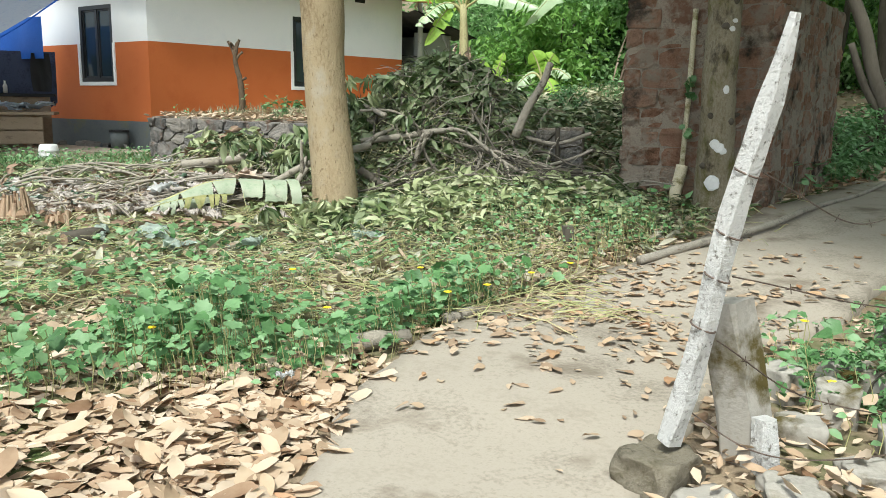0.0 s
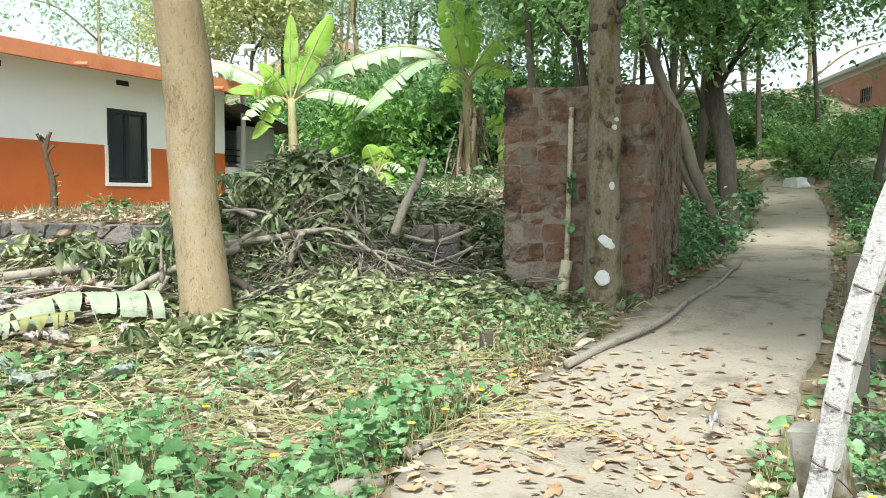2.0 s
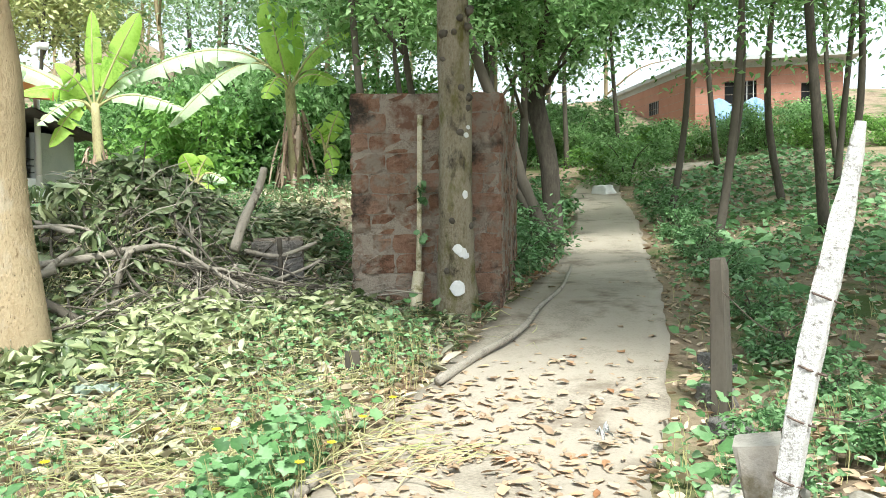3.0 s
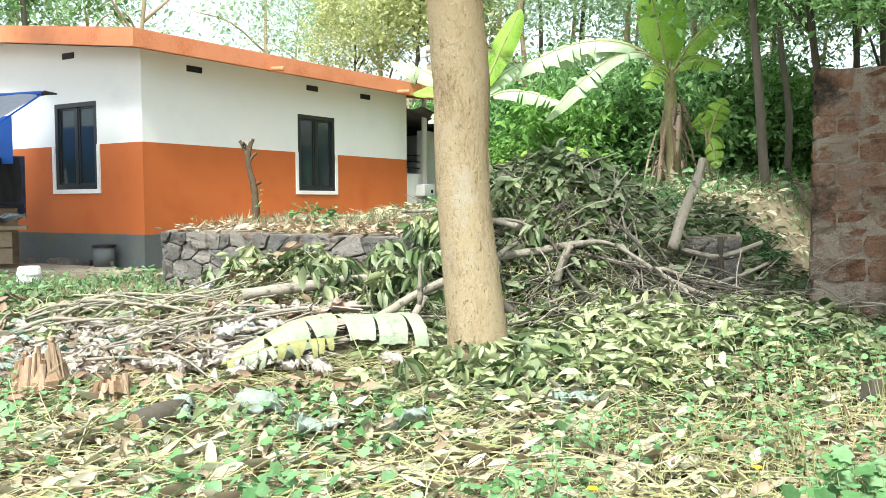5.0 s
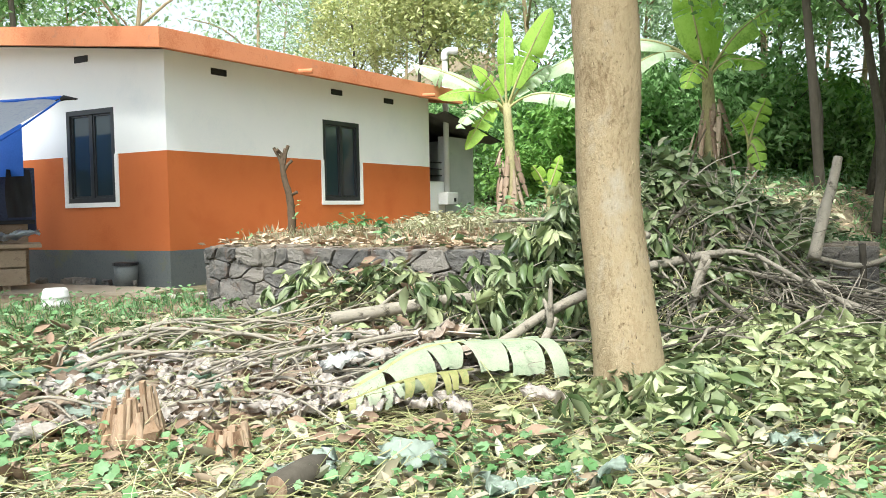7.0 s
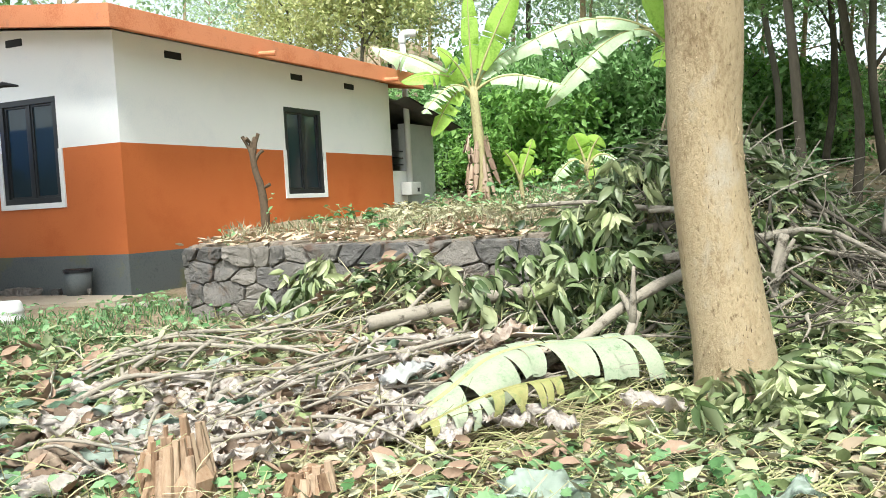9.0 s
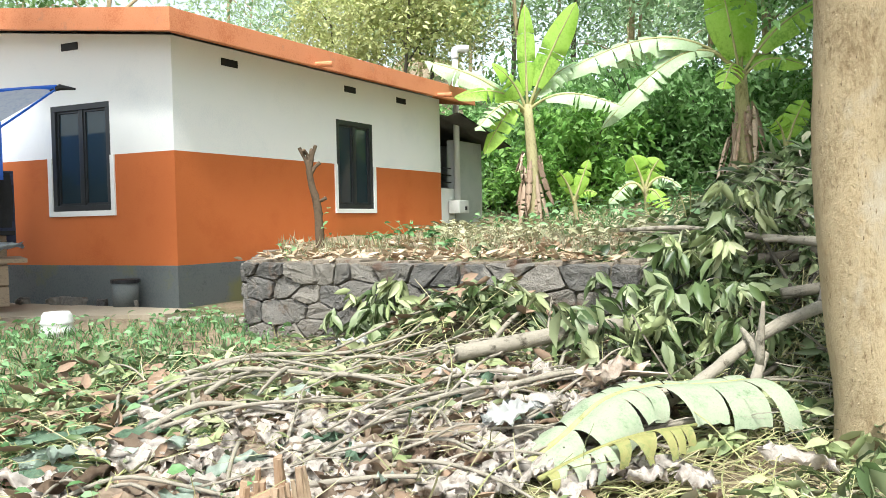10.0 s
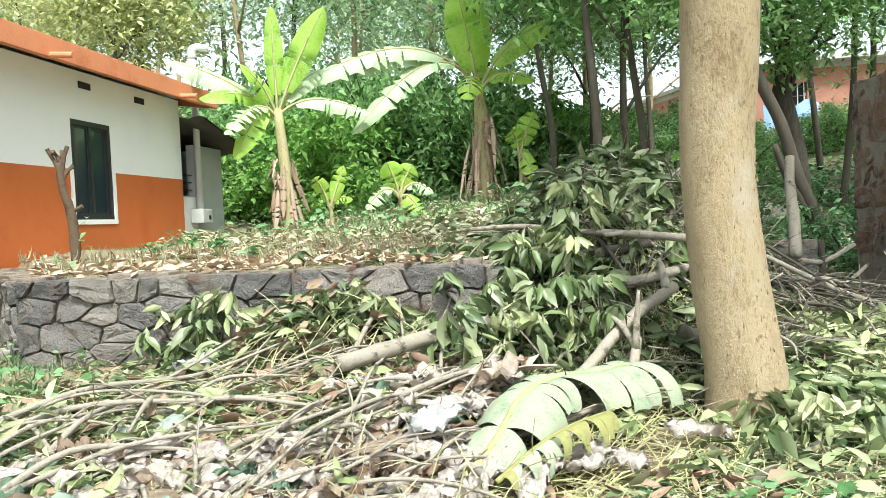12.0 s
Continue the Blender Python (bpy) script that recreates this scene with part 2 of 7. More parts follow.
LEAF_ORANGE = surface("orange_brown_leaf", [(0.24, 0.1, 0.04), (0.4, 0.2, 0.09), (0.5, 0.33, 0.19), (0.56, 0.45, 0.33)], 3.0, 20, 0.7, 0, per="island", spread=0.7, through_light=0.1)
LEAF_TAN = surface("tan_leaf", [(0.2, 0.12, 0.065), (0.36, 0.25, 0.155), (0.48, 0.37, 0.26)], 3.0, 20, 0.75, 0, per="island", spread=0.65, through_light=0.1)
PAPER = surface("cardboard", [(0.42, 0.3, 0.22), (0.55, 0.42, 0.33), (0.66, 0.56, 0.47)], 4, 40, 0.85, 0.2)
WHITE_PLAIN = surface("white_scrap", [(0.52, 0.52, 0.5), (0.7, 0.7, 0.68)], 5, 50, 0.7, 0.2)
EARTH_PALE = surface("swept_earth", [(0.3, 0.25, 0.18), (0.42, 0.36, 0.28)], 2, 40, 0.95, 0.4, 0.01)
LEAF_BLEACHED = surface("bleached_leaf", [(0.14, 0.17, 0.09), (0.3, 0.32, 0.21), (0.5, 0.48, 0.37), (0.42, 0.31, 0.22)], 2.0, 20, 0.65, 0, per="island", spread=0.7, through_light=0.12)

# ---- builders ----
def link_mesh(name, verts, faces, mat, parent=None, label="", smooth=False):
    me = bpy.data.meshes.new(name)
    me.from_pydata([tuple(v) for v in verts], [], [tuple(f) for f in faces])
    me.materials.append(mat)
    if smooth:
        me.polygons.foreach_set("use_smooth", [True] * len(me.polygons))
    ob = new(name, me)
    ob.parent = parent
    return tagged(ob, label)


def part(name, bm, mat, parent=None, label="", smooth=False):
    me = bpy.data.meshes.new(name)
    bm.to_mesh(me)
    bm.free()
    me.materials.append(mat)
    if smooth:
        me.polygons.foreach_set("use_smooth", [True] * len(me.polygons))
    ob = new(name, me)
    ob.parent = parent
    return tagged(ob, label)


def thing(name, label, category, at=(0, 0, 0), group="", kind=""):
    ob = new(name)
    ob.empty_display_size = 0.1
    ob.location = at
    bpy.context.view_layer.update()
    return tagged(ob, label, category, group, kind)


def under(ob, parent):
    """Parents ob to a thing while it keeps its place in the world."""
    ob.parent = parent
    ob.matrix_parent_inverse = Matrix.Translation(parent.location).inverted()
    return ob


def box_bm(lo, hi, bevel=0.0, m=None, bm=None):
    bm = bm or bmesh.new()
    vs = [bm.verts.new((x, y, z)) for z in (lo[2], hi[2]) for y in (lo[1], hi[1]) for x in (lo[0], hi[0])]
    fs = [bm.faces.new([vs[i] for i in f]) for f in ((0, 2, 3, 1), (4, 5, 7, 6), (0, 1, 5, 4), (2, 6, 7, 3), (0, 4, 6, 2), (1, 3, 7, 5))]
    if bevel:
        r = bmesh.ops.bevel(bm, geom=list({e for f in fs for e in f.edges}), offset=bevel, segments=2, affect="EDGES", profile=0.6)
        vs = list({v for f in r["faces"] for v in f.verts} | {v for v in vs if v.is_valid})
    if m is not None:
        bmesh.ops.transform(bm, matrix=m, verts=[v for v in vs if v.is_valid])
    return bm


def tube(points, radii, seg=8, cap=True, wobble=0.0, rng=None):
    """Vertices and faces of a tapering tube along points."""
    pts = [Vector(p) for p in points]
    verts, faces = [], []
    side = None
    for i, p in enumerate(pts):
        d = (pts[min(i + 1, len(pts) - 1)] - pts[max(i - 1, 0)]).normalized()
        if side is None:
            side = d.orthogonal().normalized()
        side = (side - d * side.dot(d)).normalized()
        up = d.cross(side)
        r = radii[i] if hasattr(radii, "__len__") else radii
        for k in range(seg):
            a = 2 * math.pi * k / seg
            rr = r * (1 + (rng.uniform(-wobble, wobble) if rng else 0))
            verts.append(p + (side * math.cos(a) + up * math.sin(a)) * rr)
    n = len(pts)
    for i in range(n - 1):
        for k in range(seg):
            a, b = i * seg + k, i * seg + (k + 1) % seg
            faces.append((a, b, b + seg, a + seg))
    if cap:
        faces.append(tuple(reversed(range(seg))))
        faces.append(tuple(range((n - 1) * seg, n * seg)))
    return verts, faces


def smooth_line(points, steps=6):
    """Points along a smooth curve through the given ones."""
    p = [Vector(q) for q in points]
    p = [p[0] * 2 - p[1]] + p + [p[-1] * 2 - p[-2]]
    out = []
    for i in range(1, len(p) - 2):
        for s in range(steps):
            t = s / steps
            a, b, c, d = p[i - 1:i + 3]
            out.append(0.5 * ((2 * b) + (c - a) * t + (2 * a - 5 * b + 4 * c - d) * t * t + (3 * b - a - 3 * c + d) * t ** 3))
    out.append(p[-2])
    return out


def merge(pieces):
    verts, faces = [], []
    for v, f in pieces:
        k = len(verts)
        verts += v
        faces += [tuple(i + k for i in q) for q in f]
    return verts, faces


# leaf shapes: across, along, up; one leaf is 1 long
DIAMOND = (np.array([(0, 0, 0), (-0.5, 0.45, 0.1), (0, 1, -0.06), (0.5, 0.45, 0.1)]), [(0, 2, 1), (0, 3, 2)])
BLADE = (np.array([(0, 0, 0), (0, 0.35, 0.05), (0, 0.7, 0.03), (0, 1, -0.1), (-0.5, 0.32, 0.12), (-0.4, 0.68, 0.1), (0.5, 0.32, 0.12), (0.4, 0.68, 0.1)]),
         [(0, 1, 4), (1, 2, 5, 4), (2, 3, 5), (0, 6, 1), (1, 6, 7, 2), (2, 7, 3)])
CURLED = (np.array([(0, 0, 0.06), (0, 0.35, 0), (0, 0.7, 0.02), (0, 1, 0.16), (-0.45, 0.3, 0.2), (-0.36, 0.68, 0.22), (0.5, 0.32, 0.06), (0.4, 0.68, 0.12)]),
          BLADE[1])
lobe = [(0, 0.0)] + [(math.sin(radians(a)) * r, 0.45 - math.cos(radians(a)) * r) for a, r in
                     ((35, 0.5), (62, 0.36), (95, 0.52), (122, 0.36), (150, 0.52), (165, 0.4), (180, 0.56), (195, 0.4), (210, 0.52), (238, 0.36), (265, 0.52), (298, 0.36), (325, 0.5))]
LOBED = (np.array([(0, 0.45, -0.06)] + [(x, y, 0.06 * math.sin(7 * x + 3 * y)) for x, y in lobe]),
         [(0, i, i % (len(lobe)) + 1) for i in range(1, len(lobe) + 1)])


def leaves(name, shape, pos, way, up, length, width, mat, parent=None, label=""):
    """One mesh of many leaves: each starts at pos, points along way, its face towards up."""
    tv, tf = shape
    n, k = len(pos), len(tv)
    way = way / np.linalg.norm(way, axis=1, keepdims=True)
    side = np.cross(way, up)
    side /= np.linalg.norm(side, axis=1, keepdims=True) + 1e-9
    nor = np.cross(side, way)
    L, W = length[:, None, None], width[:, None, None]
    co = (pos[:, None, :] + side[:, None, :] * tv[None, :, 0:1] * W + way[:, None, :] * tv[None, :, 1:2] * L
          + nor[:, None, :] * tv[None, :, 2:3] * L).reshape(-1, 3)
    sizes = np.array([len(f) for f in tf])
    flat = np.concatenate([np.array(f) for f in tf])
    loops = (flat[None, :] + (np.arange(n) * k)[:, None]).ravel()
    counts = np.tile(sizes, n)
    me = bpy.data.meshes.new(name)
    me.vertices.add(n * k)
    me.vertices.foreach_set("co", co.ravel())
    me.loops.add(len(loops))
    me.loops.foreach_set("vertex_index", loops.astype(np.int32))
    me.polygons.add(len(counts))
    starts = np.concatenate([[0], np.cumsum(counts)[:-1]])
    me.polygons.foreach_set("loop_start", starts.astype(np.int32))
    me.update(calc_edges=True)
    me.validate()
    me.materials.append(mat)
    ob = new(name, me)
    ob.parent = parent
    return tagged(ob, label)


def rand_dirs(rng, n, tilt=1.0):
    """Random directions, more level for a small tilt."""
    a = rng.uniform(0, 2 * np.pi, n)
    z = rng.normal(0, tilt, n)
    d = np.stack([np.cos(a), np.sin(a), z], 1)
    return d / np.linalg.norm(d, axis=1, keepdims=True)


# ---- the lie of the land ----
WALL_A, WALL_B, WALL_C, WALL_D = (-4.42, 12.1), (-1.5, 9.95), (1.5, 9.35), (9.0, 20.5)
WALL_E = (-4.5, 16.0)
HOUSE_C = (-5.47, 14.85)


def smooth01(v, a, b):
    t = np.clip((v - a) / (b - a), 0, 1)
    return t * t * (3 - 2 * t)


def behind(x, y, p, q):
    """How far a place lies to the left of the line from p to q."""
    dx, dy = q[0] - p[0], q[1] - p[1]
    return ((y - p[1]) * dx - (x - p[0]) * dy) / math.hypot(dx, dy)


def land(x, y):
    """Height of the ground."""
    x, y = np.asarray(x, float), np.asarray(y, float)
    slope = smooth01(x, -1.6, 1.2)
    low = 0.37 * smooth01(y, 4.6, 9.0) * slope + 0.34 * smooth01(y, 5.5, 12.0) * (1 - slope)
    s = 0.62 * x + 0.78 * y
    rise = np.maximum(0, s - 13.0)
    low = low + 0.085 * rise + 0.0026 * np.minimum(rise, 40) ** 2 * smooth01(x, -2, 6)
    low = low - 0.03 * np.clip(-y, 0, 10)
    right = smooth01(behind(x, y, (3.6, 5.5), (9.6, 12.3)) * -1, -0.4, 3.5)
    low = low + 0.25 * right * smooth01(y, 2, 9)
    back = np.minimum(behind(x, y, WALL_A, WALL_B), behind(x, y, WALL_B, WALL_C))
    back_in = np.minimum(back, behind(x, y, WALL_E, WALL_A))
    side = behind(x, y, WALL_C, WALL_D)
    inside = smooth01(back_in, 0.1, 0.3) * smooth01(side, -0.2, 0.9)
    high = 1.0 + 0.025 * np.clip(back, 0, 9) + 0.11 * np.clip(x, 0, 5) * smooth01(y, 11, 17)
    hill = 0.16 * np.maximum(0, y - 23 - 0.3 * np.abs(x)) * smooth01(14 - x, 0, 10)
    bumps = 0.03 * np.sin(1.7 * x + 0.6) * np.sin(1.9 * y) + 0.02 * np.sin(4.1 * x - 1.3 * y)
    far = smooth01(np.hypot(x, y), 60, 140)
    z = np.where(inside > 0, low * (1 - inside) + np.maximum(high, low) * inside, low) + hill
    return (z + bumps) * (1 - 0.35 * far)


def pile(x, y):
    """Height of the top of the heap of cut branches."""
    x, y = np.asarray(x, float), np.asarray(y, float)
    g = land(x, y)
    heap = 1.72 * np.exp(-((x + 0.05) / 1.5) ** 2 - ((y - 10.2) / 1.35) ** 2)
    spread_ = g + 0.2 * np.exp(-((x + 2.9) / 1.6) ** 2 - ((y - 9.3) / 0.7) ** 2) + 0.16 * np.exp(-((x - 0.3) / 1.4) ** 2 - ((y - 8.3) / 0.9) ** 2)
    against = 0.85 * np.exp(-((x + 2.6 - 0.0) / 0.9) ** 2 - ((y - 10.25) / 0.4) ** 2)
    return np.maximum(np.maximum(heap, spread_), np.maximum(g, against))

# ---- ground ----
def ladder(lo, hi, step, end):
    """Coordinates, even between lo and hi and ever wider apart out to end."""
    mid = list(np.arange(lo, hi, step))
    out, d = [], step
    v = mid[-1]
    while v < end:
        d *= 1.13
        v += d
        out.append(v)
    pre, d, v = [], step, mid[0]
    while v > -end:
        d *= 1.13
        v -= d
        pre.append(v)
    return np.array(pre[::-1] + mid + out)


gx, gy = ladder(-8, 6, 0.11, 900), ladder(0, 15, 0.11, 900)
GX, GY = np.meshgrid(gx, gy)
GZ = land(GX, GY)
nx, ny = len(gx), len(gy)
idx = np.arange(nx * ny).reshape(ny, nx)
quads = np.stack([idx[:-1, :-1], idx[:-1, 1:], idx[1:, 1:], idx[1:, :-1]], -1).reshape(-1, 4)
ground = link_mesh("ground", np.stack([GX, GY, GZ], -1).reshape(-1, 3).tolist(), quads.tolist(), SOIL, None, "brown soil littered with dry leaves and green patches", True)
tagged(ground, category="ground", kind="structure")

# ---- concrete path ----
PATH_LINE = [(-0.5, -3.0, 1.3), (-0.1, 0.0, 1.3), (0.2, 2.6, 1.15), (0.5, 3.8, 1.45), (1.05, 4.75, 1.55), (2.3, 6.05, 1.6), (4.3, 8.3, 1.5), (6.9, 11.4, 1.45), (10.4, 15.9, 1.4), (14.2, 21.2, 1.35), (16.8, 23.2, 1.3), (21, 23.6, 1.3)]


def path_line():
    p = smooth_line([(x, y, w) for x, y, w in PATH_LINE], 24)
    return [(q.x, q.y, q.z) for q in p]


def path_z(x, y):
    return float(land(x, y)) + 0.03


rng = random.Random(3)
pv, pf = [], []
line = path_line()
ACROSS = 10
for i, (x, y, w) in enumerate(line):
    x0, y0, _ = line[max(0, i - 1)]
    x1, y1, _ = line[min(len(line) - 1, i + 1)]
    d = math.hypot(x1 - x0, y1 - y0)
    nxv, nyv = (y1 - y0) / d, -(x1 - x0) / d
    zc = path_z(x, y)
    el, er = (0.09 * noise.noise((x * 1.7 + k2, y * 1.7, 3)) + rng.uniform(-0.012, 0.012) for k2 in (0, 9))
    for k in range(ACROSS + 1):
        f = k / ACROSS - 0.5
        e = el if k == 0 else er if k == ACROSS else 0
        px_, py_ = x + nxv * (f * w + e), y + nyv * (f * w + e)
        z = 0.6 * zc + 0.4 * path_z(px_, py_) + 0.01 * noise.noise((px_ * 2, py_ * 2, 0))
        pv.append((px_, py_, max(z, float(land(px_, py_)) + 0.012)))
n = ACROSS + 1
for i in range(len(line) - 1):
    for k in range(ACROSS):
        a = i * n + k
        pf.append((a, a + 1, a + n + 1, a + n))
top = len(pv)
for i in range(len(line)):
    for k in (0, ACROSS):
        v = pv[i * n + k]
        pv.append((v[0], v[1], v[2] - 0.12))
for i in range(len(line) - 1):
    a, b = i * n, (i + 1) * n
    pf.append((a, b, top + 2 * i + 2, top + 2 * i))
    pf.append((b + ACROSS, a + ACROSS, top + 2 * i + 1, top + 2 * i + 3))
path = link_mesh("path", pv, pf, CONCRETE, None, "worn pale concrete footpath strewn with fallen leaves", True)
tagged(path, category="path", kind="structure")

# ---- the house ----
U, V = Vector((math.cos(radians(51.0)), math.sin(radians(51.0)), 0)), Vector((math.cos(radians(146.5)), math.sin(radians(146.5)), 0))
HM = Matrix(((U.x, V.x, 0, HOUSE_C[0]), (U.y, V.y, 0, HOUSE_C[1]), (0, 0, 1, 0), (0, 0, 0, 1)))  # along the side wall, along the front wall, up
house = thing("house", "single-storey house painted white above burnt orange with an orange roof edge", "house")
SIDE, FRONT, THICK = 6.55, 8.3, 0.2
BAND, BASE, WALL_TOP = 2.31, 0.885, 3.72
RIDGE_B, RIDGE_UP = 4.15, 0.5


def slab(name, lo, hi, mat, parent=house, bevel=0.0, label=""):
    return part(name, box_bm(lo, hi, bevel, HM), mat, parent, label)


def wall_with_hole(name, along, length, z0, z1, hole, mat, inset=0.0):
    """A stretch of outer wall with a window hole; along 'a' is the side wall, 'b' the front."""
    h0, h1, hz0, hz1 = hole
    bm = bmesh.new()
    spans = [(0, h0, z0, z1), (h1, length, z0, z1)]
    if hz0 > z0:
        spans.append((h0, h1, z0, min(hz0, z1)))
    if hz1 < z1:
        spans.append((h0, h1, max(hz1, z0), z1))
    for p, q, a, b in spans:
        if along == "a":
            box_bm((p, -inset, a), (q, THICK, b), 0, HM, bm)
        else:
            box_bm((-inset, max(p, THICK * 1.001), a), (THICK, q, b), 0, HM, bm)
    return part(name, bm, mat, house)


HOLE_A, HOLE_B = (3.27, 4.26, 1.6, 3.02), (1.06, 2.12, 1.6, 3.0)
wall_with_hole("wall", "a", SIDE, BASE, BAND, HOLE_A, ORANGE_PAINT, 0.0)
wall_with_hole("wall", "a", SIDE, BAND, WALL_TOP, HOLE_A, WHITE_PAINT)
hb = (HOLE_B[0] - 0, HOLE_B[1], HOLE_B[2], HOLE_B[3])
wall_with_hole("wall", "b", FRONT, BASE, BAND, hb, ORANGE_PAINT)
wall_with_hole("wall", "b", FRONT, BAND, WALL_TOP, hb, WHITE_PAINT)
slab("wall", (SIDE - THICK, THICK, 0.3), (SIDE, FRONT, WALL_TOP), WHITE_PAINT)
slab("wall", (THICK, FRONT - THICK, 0.3), (SIDE - THICK, FRONT, WALL_TOP), WHITE_PAINT)
# gable over the front wall
for a0, a1 in ((0, THICK), (SIDE - THICK, SIDE)):
    gv = [HM @ Vector(p) for p in ((a0, 0, WALL_TOP), (a0, FRONT, WALL_TOP), (a0, RIDGE_B, WALL_TOP + RIDGE_UP),
                                   (a1, 0, WALL_TOP), (a1, FRONT, WALL_TOP), (a1, RIDGE_B, WALL_TOP + RIDGE_UP))]
    link_mesh("gable", gv, [(0, 1, 2), (5, 4, 3), (0, 2, 5, 3), (2, 1, 4, 5), (1, 0, 3, 4)], WHITE_PAINT, house)
slab("plinth", (-0.03, -0.03, 0.0), (SIDE + 0.03, FRONT + 0.03, BASE), PLINTH, label="cement plinth, darkened grey-blue for the shade under the tarpaulin")
slab("plinth_top", (0.2, 0.2, BASE), (SIDE - 0.2, FRONT - 0.2, BASE + 0.03), GREY_CEMENT)
# roof: two sloping slabs with a deep orange edge
OVER, FASCIA = 0.5, 0.27
EAVE_Z = 3.62
for b0, b1, name in ((-OVER, RIDGE_B, "roof"), (RIDGE_B, FRONT + OVER, "roof")):
    z0 = EAVE_Z if b0 < 0 else EAVE_Z + RIDGE_UP + 0.06
    z1 = EAVE_Z + RIDGE_UP + 0.06 if b0 < 0 else EAVE_Z
    b0i, b1i = (b0 + 0.05, b1) if b0 < 0 else (b0, b1 - 0.05)
    rv = [HM @ Vector((a, b, z + dz)) for dz in (0.13, FASCIA - 0.07) for a, b, z in ((-OVER + 0.05, b0i, z0), (SIDE + OVER - 0.05, b0i, z0), (SIDE + OVER - 0.05, b1i, z1), (-OVER + 0.05, b1i, z1))]
    link_mesh(name, rv, [(3, 2, 1, 0), (4, 5, 6, 7), (0, 1, 5, 4), (1, 2, 6, 5), (2, 3, 7, 6), (3, 0, 4, 7)], WHITE_PAINT, house, "white plastered sloping roof slab")
    for a0, a1 in ((-OVER, -OVER + 0.09), (SIDE + OVER - 0.09, SIDE + OVER)):
        rv = [HM @ Vector((a, b, z + dz)) for dz in (0.0, FASCIA) for a, b, z in ((a0, b0, z0), (a1, b0, z0), (a1, b1, z1), (a0, b1, z1))]
        link_mesh("fascia", rv, [(3, 2, 1, 0), (4, 5, 6, 7), (0, 1, 5, 4), (1, 2, 6, 5), (2, 3, 7, 6), (3, 0, 4, 7)], FASCIA_PAINT, house, "weathered orange roof edge")
for b0 in (-OVER, FRONT + OVER - 0.09):
    slab("fascia", (-OVER + 0.09, b0, EAVE_Z), (SIDE + OVER - 0.09, b0 + 0.09, EAVE_Z + FASCIA), FASCIA_PAINT, bevel=0.008, label="weathered orange roof edge")


def window(along, hole, leafs=2):
    h0, h1, z0, z1 = hole
    w = new("window")
    w.parent = house

    def piece(name, p, q, a, b, front, back, mat, label="", par=w, bevel=0.004):
        lo, hi = ((p, front, a), (q, back, b)) if along == "a" else ((front, p, a), (back, q, b))
        return part(name, box_bm(lo, hi, bevel, HM), mat, par, label)

    t = 0.07
    for nm, p, q, a, b in (("trim", h0 - t, h1 + t, z0 - t, z0), ("trim", h1, h1 + t, z0, BAND), ("trim", h0 - t, h0, z0, BAND)):
        piece(nm, p, q, a, b, -0.02, 0.05, WHITE_PAINT, "white painted surround")
    f = 0.075
    for p, q, a, b in ((h0, h1, z0, z0 + f), (h0, h1, z1 - f, z1), (h0, h0 + f, z0 + f, z1 - f), (h1 - f, h1, z0 + f, z1 - f)):
        piece("window_frame", p, q, a, b, 0.0 if b < BAND + 9 else 0, 0.1, DARK_FRAME, "black frame")
    mid = (h0 + h1) / 2
    piece("window_frame", mid - 0.035, mid + 0.035, z0 + f, z1 - f, 0.015, 0.09, DARK_FRAME, "black mullion")
    for p, q in ((h0 + f, mid - 0.035), (mid + 0.035, h1 - f)):
        s = 0.03
        for pp, qq, a, b in ((p, p + s, z0 + f, z1 - f), (q - s, q, z0 + f, z1 - f), (p + s, q - s, z0 + f, z0 + f + s), (p + s, q - s, z1 - f - s, z1 - f)):
            piece("sash", pp, qq, a, b, 0.03, 0.07, DARK_FRAME, par=w)
        piece("pane", p + s, q - s, z0 + f + s, z1 - f - s, 0.05, 0.056, GLASS, "dark reflecting glass", bevel=0)
    piece("curtain", h0, h1, z0, z1, 0.15, 0.17, CURTAIN, bevel=0)
    return w


window("a", HOLE_A)
window("b", HOLE_B)


def dark_vent(along, c, z, w=0.3, h=0.1):
    lo, hi = ((c - w / 2, -0.012, z - h / 2), (c + w / 2, 0.05, z + h / 2)) if along == "a" else ((-0.012, c - w / 2, z - h / 2), (0.05, c + w / 2, z + h / 2))
    part("vent", box_bm(lo, hi, 0.01, HM), BLACK, house, "dark ventilation slot")


for c in (0.98, 3.66, 5.18):
    dark_vent("a", c, 3.53)
dark_vent("b", 1.72, 3.76)
dark_vent("b", 4.15, 3.86)
for a in (2.15, 5.6):
    c = HM @ Vector((a, -OVER - 0.02, EAVE_Z + 0.03))
    v, f = tube([c + V * 0.1, c - V * 0.26 + Vector((0, 0, -0.02))], 0.04, 12)
    link_mesh("spout", v, f, FASCIA_PAINT, house, "short orange rain spout")

# lean-to at the far end of the house
leanto = thing("lean_to", "open grey lean-to kitchen with a dark cement-sheet roof", "lean-to")
